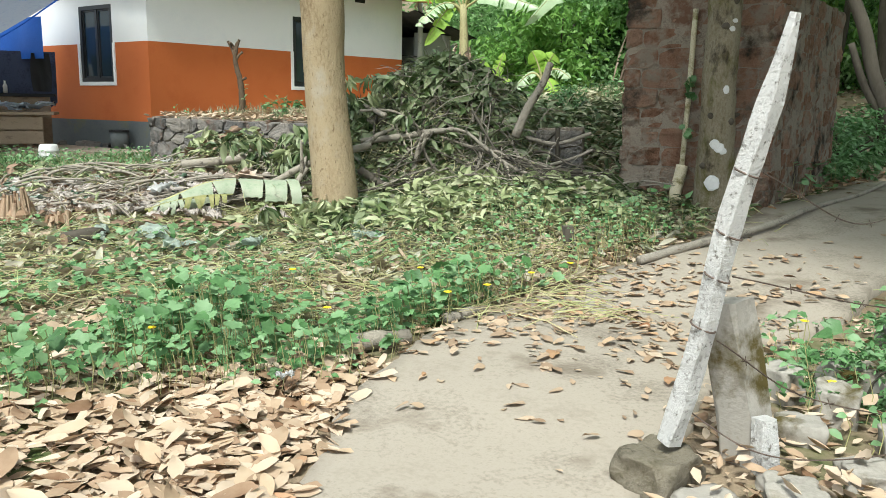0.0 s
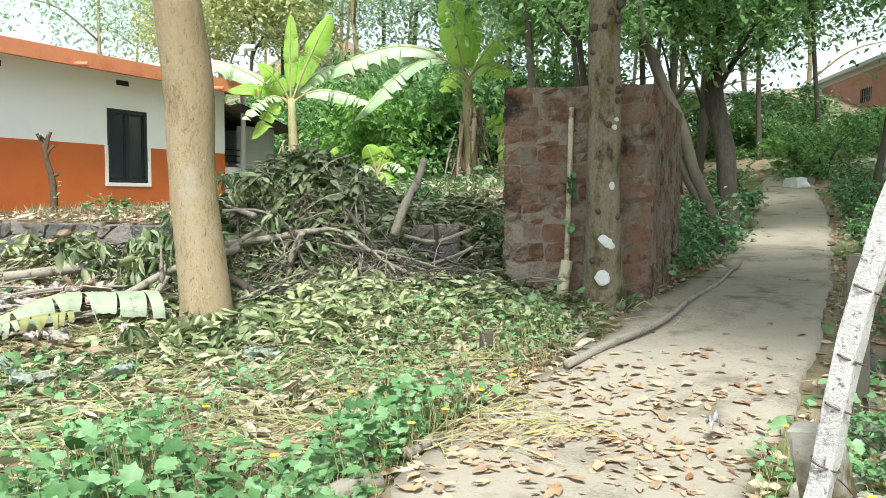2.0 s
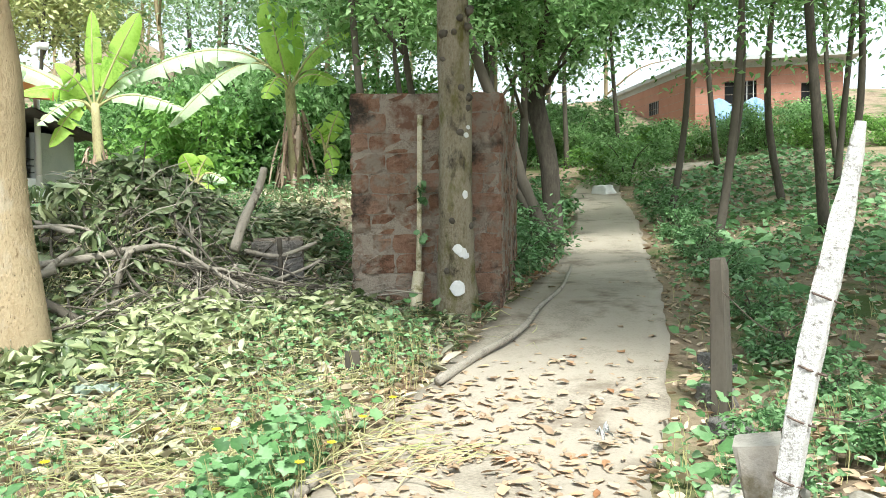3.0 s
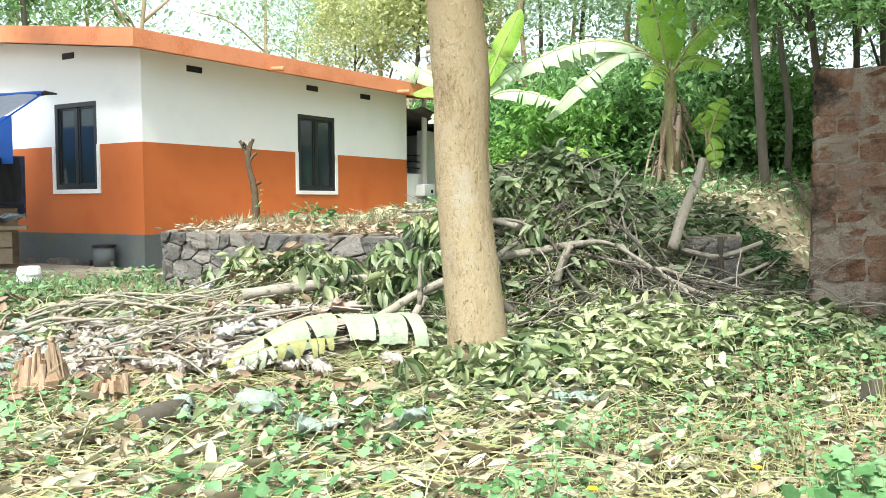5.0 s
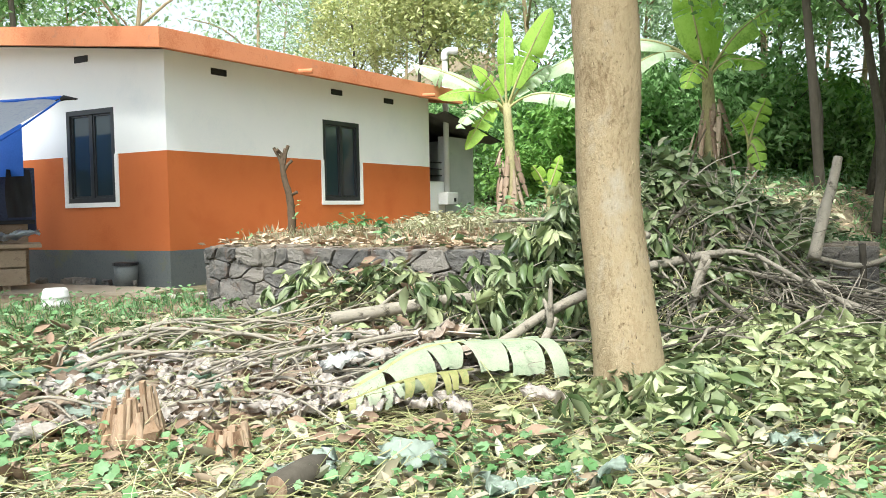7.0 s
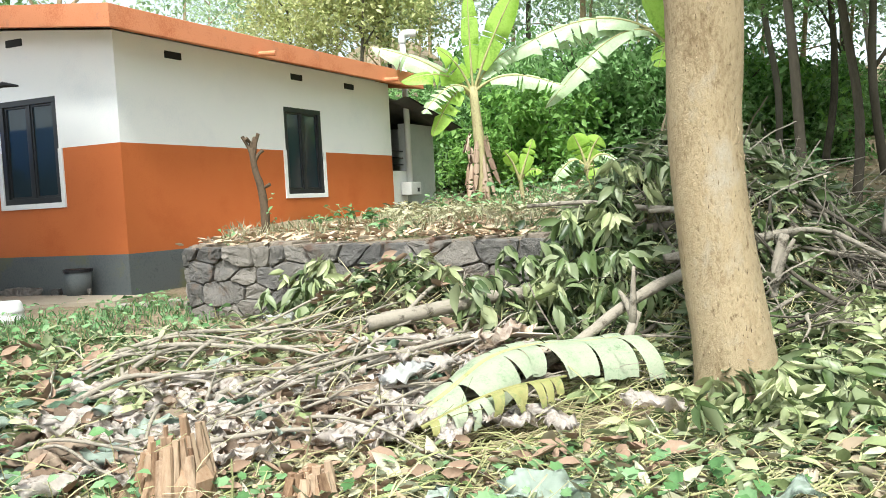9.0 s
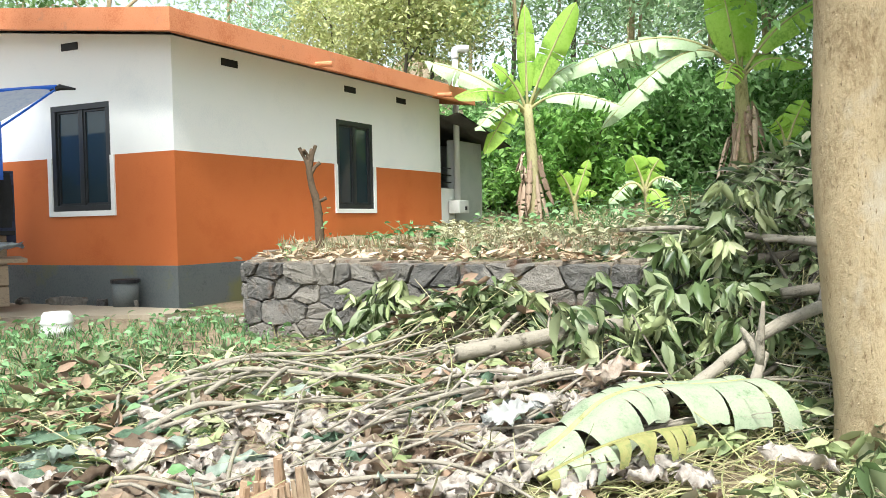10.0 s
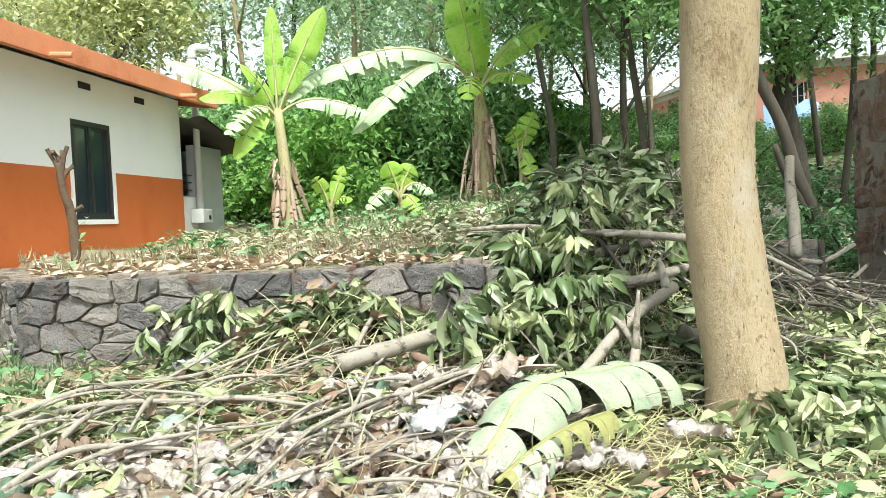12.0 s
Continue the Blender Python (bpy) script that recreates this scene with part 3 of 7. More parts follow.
for nm, lo, hi, m in (("wall", (SIDE + 0.005, 0.1, 0.7), (SIDE + 0.72, 0.25, 2.02), WHITE_PAINT), ("wall", (SIDE + 0.72, 0.08, 0.7), (SIDE + 1.9, 0.25, 3.0), GREY_CEMENT),
                      ("wall", (SIDE + 1.75, 0.25, 0.7), (SIDE + 1.9, 3.2, 3.0), GREY_CEMENT), ("wall", (SIDE + 0.005, 3.05, 0.7), (SIDE + 1.75, 3.2, 3.0), GREY_CEMENT),
                      ("shelf", (SIDE + 0.01, 0.26, 1.95), (SIDE + 0.7, 0.8, 2.0), BLACK)):
    part(nm, box_bm(lo, hi, 0.006, HM), m, leanto)
rv, rf = [], []
NR = 40
for j in range(2):
    for i in range(NR + 1):
        b = -0.45 + 3.9 * i / NR
        z = 0.025 * math.sin(i * math.pi / 2.0)
        for a, za in ((SIDE + 0.02, 3.42), (SIDE + 2.25, 2.95)):
            rv.append(HM @ Vector((a, b, za + z - 0.03 * j)))
k = 2 * (NR + 1)
for i in range(NR):
    a = 2 * i
    rf += [(a, a + 1, a + 3, a + 2), (k + a + 2, k + a + 3, k + a + 1, k + a)]
    rf += [(a + 1, k + a + 1, k + a + 3, a + 3), (a + 2, k + a + 2, k + a, a)]
link_mesh("roof", rv, rf, ROOF_SHEET, leanto, "sooty corrugated cement sheet", True)
link_mesh("kitchen_pots", *merge([tube([HM @ Vector((SIDE + 0.2 + 0.2 * i, 0.5, 2.0)), HM @ Vector((SIDE + 0.2 + 0.2 * i, 0.5, 2.12 + 0.03 * i))], 0.07, 10) for i in range(3)]), GREY_CEMENT, leanto)
for i in range(3):
    link_mesh("bar", *tube([HM @ Vector((SIDE + 0.02, 0.17, 2.15 + 0.14 * i)), HM @ Vector((SIDE + 0.72, 0.17, 2.15 + 0.14 * i))], 0.012, 6), BLACK, leanto)
# vent pipe and meter box
c = HM @ Vector((SIDE + 0.62, -0.02, 0))
vent_pipe = thing("vent_pipe", "tall grey plastic vent pipe with an elbow cowl", "pipe", (c.x, c.y, 1.7))
under(link_mesh("pipe", *tube([(c.x, c.y, 1.72), (c.x, c.y, 4.62)], 0.062, 14), PVC, None, "", True), vent_pipe)
under(link_mesh("cowl", *tube(smooth_line([(c.x, c.y, 4.6), (c.x, c.y, 4.74), (c.x + 0.08, c.y, 4.8), (c.x + 0.28, c.y, 4.8)], 4), 0.078, 14), PVC, None, "", True), vent_pipe)
meter = thing("meter_box", "white electricity meter box on the kitchen wall", "meter box", c)
part("box", box_bm((SIDE + 0.42, -0.16, 1.52), (SIDE + 0.82, 0.075, 1.78), 0.015, HM), WHITE_PLAIN, meter)
part("dial", box_bm((SIDE + 0.66, -0.168, 1.58), (SIDE + 0.74, -0.155, 1.66), 0.003, HM), BLACK, meter)
for ch in meter.children:
    ch.matrix_parent_inverse = Matrix.Translation(meter.location).inverted()

# ---- trees ----
def tree_trunk(name, label, pts, radii, mat, seg=16, category="tree", wob=0.02, seed=1, group=""):
    r = random.Random(seed)
    t = thing(name, label, category, pts[0], group)
    line_ = smooth_line(pts, 5)
    rr = [v.x for v in smooth_line([Vector((q, 0, 0)) for q in radii], 5)]
    under(link_mesh("trunk", *tube(line_, rr, seg, True, wob, r), mat, None, "", True), t)
    return t


def crown_cloud(rng, n, centre, size, clumps, leaf=(0.1, 0.2), gap=0.6, droop=0.5):
    """Places and directions of n leaves gathered in clumps inside an ellipsoid."""
    c = rng.normal(0, 1, (clumps, 3))
    c /= np.linalg.norm(c, axis=1, keepdims=True)
    c *= rng.uniform(0.15, 1.0, (clumps, 1)) ** 0.6
    which = rng.integers(0, clumps, n)
    spread_ = rng.uniform(0.1, 0.3, clumps)[which][:, None]
    p = c[which] + rng.normal(0, 1, (n, 3)) * spread_ * gap
    pos = np.array(centre) + p * np.array(size)
    way = rand_dirs(rng, n, 0.5)
    way[:, 2] -= droop
    up = rand_dirs(rng, n, 0.4) + np.array([0, 0, 1.2])
    L = rng.uniform(leaf[0], leaf[1], n)
    return pos, way, up, L, L * rng.uniform(0.35, 0.55, n)


nrng = np.random.default_rng(5)
# the near smooth-barked tree
main_tree = tree_trunk("tree", "smooth tan-barked tree with a gently curved trunk among cut branches",
                       [(-1.04, 8.03, 0.05), (-1.05, 8.04, 0.22), (-1.07, 8.05, 0.5), (-1.1, 8.08, 0.8), (-1.15, 8.1, 1.3), (-1.17, 8.1, 1.7), (-1.17, 8.07, 2.1), (-1.2, 8.02, 2.5), (-1.28, 7.9, 3.2), (-1.4, 7.85, 4.4), (-1.5, 8.0, 6.0)],
                       [0.3, 0.24, 0.215, 0.208, 0.196, 0.196, 0.203, 0.203, 0.185, 0.16, 0.11], BARK_SMOOTH, 28, wob=0.012)
for tip, z in (((-2.6, 7.4, 7.2), 4.6), ((0.3, 9.4, 7.4), 5.0), ((-1.0, 9.2, 8.2), 5.8)):
    under(link_mesh("limb", *tube(smooth_line([(-1.44, 7.9, z), ((-1.4 + tip[0]) / 2, (7.9 + tip[1]) / 2, (z + tip[2]) / 2 + 0.3), tip], 5), [0.09 - 0.005 * k for k in range(11)], 8), BARK_SMOOTH, None, "", True), main_tree)
under(leaves("crown", DIAMOND, *crown_cloud(nrng, 1800, (-1.0, 8.6, 7.6), (2.4, 2.2, 1.2), 40, (0.12, 0.2)), LEAF_FAR), main_tree)
# small bark scars
srng = random.Random(12)
LENTICEL = surface("lenticel", [(0.1, 0.065, 0.035), (0.2, 0.14, 0.08), (0.4, 0.32, 0.21)], 9, 60, 0.95, 0.5, 0.01, per="island", spread=0.6)
scars = []
for i in range(330):
    z = srng.uniform(0.25, 3.0)
    a = srng.uniform(math.pi, 2 * math.pi)
    cx = np.interp(z, [0.5, 0.8, 1.3, 1.7, 2.1, 2.5, 3.2], [-1.07, -1.1, -1.15, -1.17, -1.17, -1.2, -1.28])
    cy = np.interp(z, [0.5, 0.8, 1.3, 1.7, 2.1, 2.5, 3.2], [8.05, 8.08, 8.1, 8.1, 8.07, 8.02, 7.9])
    rad = np.interp(z, [0.22, 0.5, 0.8, 1.3, 1.7, 2.1, 2.5, 3.2], [0.24, 0.215, 0.208, 0.196, 0.196, 0.203, 0.203, 0.185]) - 0.004
    h = srng.uniform(0.008, 0.045)
    p = Vector((cx + rad * math.cos(a), cy + rad * math.sin(a), z))
    q = p + Vector((0, 0, h))
    scars.append(tube([p, (p + q) / 2 + Vector((math.cos(a), math.sin(a), 0)) * 0.003, q], [0.001, srng.uniform(0.0025, 0.005), 0.001], 5))
tagged(under(link_mesh("bark_scarring", *merge(scars), LENTICEL, None, "small brown bark scars"), main_tree), kind="stuff")

# the mossy tree beside the laterite walls
moss_tree = tree_trunk("mossy_tree", "dark mossy tree trunk with white paint marks beside laterite walls", [(2.6, 8.05, 0.12), (2.58, 8.03, 0.35), (2.55, 7.98, 0.8), (2.5, 7.9, 1.5), (2.5, 7.88, 2.2), (2.5, 7.92, 3.0), (2.55, 8.0, 6.0)],
                       [0.29, 0.215, 0.172, 0.152, 0.148, 0.145, 0.1], BARK_MOSS, 20, wob=0.05)
for tip, z in (((4.6, 8.6, 6.8), 4.4), ((1.2, 9.6, 7.2), 4.9), ((3.0, 6.6, 7.4), 5.4)):
    under(link_mesh("limb", *tube(smooth_line([(2.53, 7.96, z), ((2.5 + tip[0]) / 2, (8 + tip[1]) / 2, (z + tip[2]) / 2 + 0.3), tip], 5), [0.07 - 0.004 * k for k in range(11)], 7), BARK_MOSS, None, "", True), moss_tree)
# crown above the view, spread wide to put the path in shade
under(leaves("crown", DIAMOND, *crown_cloud(nrng, 8500, (2.9, 6.8, 6.4), (4.2, 3.8, 1.3), 130, (0.2, 0.36)), LEAF_FAR), moss_tree)
for a, z, h, w, rad in ((-2.02, 0.6, 0.075, 0.07, 0.195), (-1.75, 0.93, 0.05, 0.05, 0.17), (-1.95, 0.96, 0.05, 0.05, 0.17), (-1.55, 0.9, 0.035, 0.04, 0.17), (-1.45, 1.45, 0.04, 0.03, 0.158), (-1.35, 1.98, 0.025, 0.03, 0.152), (-1.2, 2.05, 0.02, 0.03, 0.152)):
    cx, cy = np.interp(z, [0.35, 0.8, 1.5, 2.2], [2.58, 2.55, 2.5, 2.5]), np.interp(z, [0.35, 0.8, 1.5, 2.2], [8.03, 7.98, 7.9, 7.88])
    mv, mf = [], []
    for ring_r, off in ((1.0, 0.002), (0.8, 0.007)):
        for k in range(10):
            t = 2 * math.pi * k / 10
            da, dz = math.cos(t) * w * ring_r / rad * (1 + 0.15 * math.sin(3 * k)), math.sin(t) * h * ring_r
            mv.append((cx + (rad + off) * math.cos(a + da), cy + (rad + off) * math.sin(a + da), z + dz))
    mf = [(k, (k + 1) % 10, 10 + (k + 1) % 10, 10 + k) for k in range(10)] + [tuple(range(10, 20))]
    under(link_mesh("paint_mark", mv, mf, WHITE_PLAIN, None, "white paint blotch"), moss_tree)

# knots on the mossy trunk
krs = random.Random(8)
for k in range(16):
    z = krs.uniform(0.5, 3.6)
    a = krs.uniform(math.pi * 1.0, math.pi * 1.95)
    cx, cy = np.interp(z, [0.35, 0.8, 1.5, 2.2], [2.58, 2.55, 2.5, 2.5]), np.interp(z, [0.35, 0.8, 1.5, 2.2], [8.03, 7.98, 7.9, 7.88])
    rad = np.interp(z, [0.35, 0.8, 1.5, 2.2, 3.0], [0.215, 0.172, 0.152, 0.148, 0.145])
    o = Vector((math.cos(a), math.sin(a), 0.15))
    p = Vector((cx, cy, z)) + o * (rad - 0.03)
    w = krs.uniform(0.016, 0.034)
    under(link_mesh("knot", *tube([p, p + o * 0.025, p + o * 0.045, p + o * krs.uniform(0.05, 0.065)], [w * 1.5, w * 1.25, w * 0.9, w * 0.4], 9, True, 0.15, krs), BARK_DARK, None, "dark bark knot", True), moss_tree)

# unseen spreading tree, added so its crown shades the path's right side
shade = tree_trunk("shade_tree", "unseen dark spreading tree added to shade the footpath", [(4.9, 0.2, -0.3), (4.8, 0.4, 1.0), (4.5, 0.8, 2.6), (4.0, 1.4, 4.4), (3.2, 2.1, 6.2)], [0.24, 0.19, 0.16, 0.13, 0.08], BARK_DARK, 12, wob=0.06, seed=6)
for tip in ((3.0, 0.9, 7.0), (4.2, 4.2, 7.2), (5.6, 2.6, 7.3)):
    under(link_mesh("limb", *tube(smooth_line([(3.7, 1.7, 5.2), ((3.7 + tip[0]) / 2, (1.7 + tip[1]) / 2, 6.5), tip], 5), [0.07 - 0.005 * k for k in range(11)], 7), BARK_DARK, None, "", True), shade)
under(leaves("crown", DIAMOND, *crown_cloud(nrng, 7500, (4.3, 2.3, 7.2), (2.3, 2.6, 1.1), 90, (0.2, 0.34)), LEAF_FAR), shade)

# unseen tree beside the yard, added so its crown shades the house front
added_yard_tree = tree_trunk("shade_tree", "unseen dark spreading tree added to shade the house front", [(-11.2, 9.6, -0.1), (-11.0, 9.7, 1.4), (-10.6, 10.0, 3.0), (-9.9, 10.5, 4.8), (-9.2, 11.0, 6.4)], [0.24, 0.19, 0.16, 0.13, 0.08], BARK_DARK, 12, wob=0.06, seed=7)
for tip in ((-7.4, 11.2, 7.0), (-8.6, 12.8, 7.2), (-10.6, 11.8, 7.3)):
    under(link_mesh("limb", *tube(smooth_line([(-9.8, 10.6, 5.2), ((-9.8 + tip[0]) / 2, (10.6 + tip[1]) / 2, 6.5), tip], 5), [0.07 - 0.005 * k for k in range(11)], 7), BARK_DARK, None, "", True), added_yard_tree)
under(leaves("crown", DIAMOND, *crown_cloud(nrng, 5200, (-8.7, 11.5, 7.0), (2.5, 2.3, 1.0), 90, (0.2, 0.34)), LEAF_FAR), added_yard_tree)

# two leaning trees behind the laterite walls
lean_a = tree_trunk("leaning_tree", "dark forked tree leaning over the laterite walls", [(6.85, 12.78, 0.3), (6.7, 12.88, 0.98), (6.42, 13.05, 1.82), (6.23, 13.15, 2.57), (5.86, 13.36, 3.54), (5.57, 13.5, 4.64), (5.3, 13.6, 6.0)], [0.17, 0.12, 0.1, 0.095, 0.09, 0.08, 0.05], BARK_DARK, 12, wob=0.08, seed=4)
under(link_mesh("limb", *tube(smooth_line([(6.78, 12.83, 0.66), (6.53, 12.98, 1.24), (6.28, 13.11, 1.75), (6.1, 13.2, 2.3)], 5), [0.085 - 0.0025 * k for k in range(16)], 9, True, 0.06, krs), BARK_DARK, None, "", True), lean_a)
under(leaves("crown", DIAMOND, *crown_cloud(nrng, 5200, (5.6, 13.6, 5.4), (2.0, 1.8, 1.6), 70, (0.1, 0.2)), LEAF_FAR), lean_a)
lean_b = tree_trunk("leaning_tree", "dark crooked trunk with a low leafy crown beside the path", [(7.6, 13.72, 0.4), (7.56, 13.76, 1.02), (7.47, 13.81, 2.25), (7.3, 13.92, 3.11), (7.34, 13.9, 3.85), (7.44, 13.83, 4.82), (7.6, 13.8, 6.0)], [0.2, 0.17, 0.165, 0.17, 0.1, 0.08, 0.05], BARK_DARK, 12, wob=0.09, seed=5)
for tip in ((8.3, 13.2, 5.0), (6.5, 13.6, 4.6), (7.9, 14.6, 5.3), (8.0, 13.3, 4.2)):
    b = Vector((7.32, 13.9, 3.2))
    tip = Vector(tip)
    line_ = smooth_line([b, b.lerp(tip, 0.45) + Vector((0, 0, 0.2)), tip], 5)
    under(link_mesh("limb", *tube(line_, [0.05 - 0.0038 * k for k in range(len(line_))], 7, True, 0.05, krs), BARK_DARK, None, "", True), lean_b)
under(leaves("crown", DIAMOND, *crown_cloud(nrng, 5600, (7.4, 13.8, 4.9), (1.7, 1.6, 1.5), 80, (0.1, 0.19)), LEAF_FAR), lean_b)

# ---- forest ----
def forest_tree(name, seed, height, spread_, crown_n, mat, bark, label, lean=0.3, leaf=(0.15, 0.3), low=0.4):
    """One tree at the origin: trunk, limbs and a loose crown."""
    rg, rr_ = np.random.default_rng(seed), random.Random(seed)
    t = thing(name, label, "tree")
    pts = [Vector((0, 0, -0.4))]
    for i in range(1, 6):
        f = i / 5
        pts.append(Vector((lean * math.sin(2 * f + seed) + rr_.uniform(-0.1, 0.1), lean * math.cos(1.7 * f + seed) - lean * math.cos(seed), height * f)))
    r0 = 0.0095 * height + 0.015
    link_mesh("trunk", *tube(smooth_line(pts, 3), [r0 * (1 - 0.045 * i) for i in range(16)], 9, True, 0.05, rr_), bark, t, "", True)
    for i in range(5):
        f = rr_.uniform(low * 0.55, 0.95)
        b = pts[int(f * 5)].lerp(pts[min(5, int(f * 5) + 1)], f * 5 % 1)
        a = rr_.uniform(0, 6.28)
        tip = b + Vector((math.cos(a), math.sin(a), rr_.uniform(0.4, 1.0))) * spread_ * rr_.uniform(0.5, 0.9)
        mid = (b + tip) / 2 + Vector((0, 0, 0.12 * spread_))
        link_mesh("limb", *tube(smooth_line([b, mid, tip], 3), [r0 * 0.45 * (1 - 0.11 * k) for k in range(7)], 6), bark, t, "", True)
    if crown_n:
        leaves("crown", DIAMOND, *crown_cloud(rg, crown_n, (pts[-1].x, pts[-1].y, height * (1 + low) / 2 + 0.1 * height), (spread_, spread_, height * (1 - low) / 2 * 1.15), 70, leaf, 0.75), mat, t)
    return t


def bush(name, seed, size, n, mat, label, leaf=(0.08, 0.19)):
    rg, rr_ = np.random.default_rng(seed), random.Random(seed)
    t = thing(name, label, "bush")
    for i in range(4):
        a = rr_.uniform(0, 6.28)
        tip = Vector((math.cos(a) * size[0] * 0.6, math.sin(a) * size[1] * 0.6, size[2] * rr_.uniform(0.9, 1.6)))
        link_mesh("stem", *tube(smooth_line([(0, 0, -0.2), (tip.x * 0.3, tip.y * 0.3, tip.z * 0.6), tip], 3), [0.03 * (1 - 0.12 * k) for k in range(7)], 5), BARK_DARK, t)
    leaves("foliage", DIAMOND, *crown_cloud(rg, n, (0, 0, size[2] * 0.85), size, 30, leaf, 0.62, 0.3), mat, t)
    return t


TREES = [forest_tree("forest_tree", 11, 11, 3.4, 7000, LEAF_FAR, BARK_DARK, "tall leafy green tree on the wooded slope"),
         forest_tree("forest_tree", 12, 9, 3.0, 6600, LEAF_FAR, BARK_DARK, "leafy green tree on the wooded slope", 0.6),
         forest_tree("forest_tree", 13, 8, 2.6, 6500, LEAF_YELLOW, BARK_DARK, "yellowing leafy tree behind the house", 0.4, (0.14, 0.27)),
         forest_tree("rubber_tree", 14, 10, 3.0, 4600, LEAF_FAR, BARK_DARK, "slender dark-trunked tree with a high thin crown", 0.5, (0.14, 0.26), 0.38),
         forest_tree("bare_tree", 15, 10, 3.4, 260, LEAF_FAR, BARK_SMOOTH, "pale slender tree with almost bare twigs", 0.5, (0.2, 0.3), 0.35),
         forest_tree("forest_tree", 16, 9, 3.2, 2600, LEAF_HAZY, BARK_SMOOTH, "leafy tree behind the house, its green paled by painted distance haze", 0.5, (0.15, 0.28), 0.3)]
BUSHES = [bush("bush", 21, (1.5, 1.5, 1.1), 3600, LEAF_FAR, "dense green broad-leaved bush in the undergrowth", (0.07, 0.2)),
          bush("bush", 22, (1.2, 1.3, 0.8), 3200, LEAF_LUSH, "bright green leafy bush in the undergrowth", (0.07, 0.18)),
          bush("bush", 23, (0.7, 0.7, 0.55), 1300, LEAF_WEED, "low green shrub beside the path", (0.07, 0.16))]
used = set()


def plant(model, x, y, turn, size, group, sink=0.05, stretch_z=1.0):
    m = Matrix.Translation((x, y, float(land(x, y)) - sink)) @ Matrix.Rotation(turn, 4, "Z") @ Matrix.Diagonal((size, size, size * stretch_z, 1))
    if model not in used:
        used.add(model)
        model.matrix_basis = m
        tagged(model, group=group)
        return model
    c = copy_thing(model, Matrix.Identity(4))
    c.matrix_basis = m
    tagged(c, group=group)
    return c


frng = random.Random(77)
# tall trees behind, from behind the house round to the right
for i in range(50):
    bearing = radians(-34 + 76 * (i + frng.uniform(-0.4, 0.4)) / 50)
    d = frng.choice((27, 32, 38, 46)) + frng.uniform(-3, 3)
    x, y = -2 + d * math.sin(bearing), 3 + d * math.cos(bearing)
    if behind(x, y, (10, 17), (26, 36)) < -4 and x > 12:
        continue
    if -6.0 < math.degrees(bearing) < 0.3:      # the gap of open sky over the roof
        continue
    left = bearing < radians(-8)
    if left and frng.random() < 0.5:
        continue
    pick = frng.random()
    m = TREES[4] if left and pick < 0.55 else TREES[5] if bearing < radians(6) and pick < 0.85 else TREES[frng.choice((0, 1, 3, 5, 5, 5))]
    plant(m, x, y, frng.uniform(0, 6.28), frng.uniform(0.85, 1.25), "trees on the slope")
for x, y, s in ((-1.2, 30, 0.95), (0.6, 31.5, 1.0), (-3.4, 33, 0.8)):
    plant(TREES[2], x, y, frng.uniform(0, 6.28), s, "trees on the slope")
# undergrowth behind the banana plants
for i in range(70):
    x = -3.5 + 15.5 * frng.random()
    y = 22.0 + 0.18 * x + abs(frng.gauss(0, 3.0))
    if behind(x, y, (7.5, 13), (14.2, 22.5)) < 0.8 or (x < 1.2 and y < 25.5):
        continue
    plant(BUSHES[frng.choice((0, 0, 1, 1))], x, y, frng.uniform(0, 6.28), frng.uniform(0.8, 1.6), "bushes in the undergrowth", stretch_z=frng.uniform(1.0, 1.7))
# shade trees near the path
for x, y, s, k in ((5.6, 15.6, 0.85, 1), (4.7, 15.6, 0.8, 3), (8.2, 16.2, 0.9, 0), (10.6, 20.8, 0.95, 0), (9.6, 21.9, 0.9, 3), (12.4, 24.5, 1.0, 0), (7.5, 20.5, 0.9, 1),
                   (11.3, 10.9, 0.95, 3), (9.9, 12.1, 0.8, 3), (12.9, 16.6, 0.85, 3), (14.6, 14.6, 0.9, 3), (16.6, 18.5, 0.95, 3), (17.6, 15.6, 0.9, 3), (13.2, 12.2, 0.8, 3), (19.5, 21.5, 1.0, 3), (21.5, 18.5, 0.9, 3), (15.8, 11.0, 0.9, 3), (18.6, 25.5, 0.9, 3), (7.2, 6.4, 0.8, 3), (9.5, 4.5, 0.9, 1), (6.5, 2.5, 0.8, 3)):
    plant(TREES[k], x, y, frng.uniform(0, 6.28), s, "trees beside the path")
dead_tree = tree_trunk("dead_trunk", "pale dead trunk leaning on the wooded slope", [(12.2, 23.5, float(land(12.2, 23.5)) - 0.1), (11.95, 23.65, 2.5), (11.65, 23.85, 3.2), (11.3, 24.0, 4.1)], [0.1, 0.085, 0.07, 0.05], BARK_SMOOTH, 9, "tree", 0.08, 9)
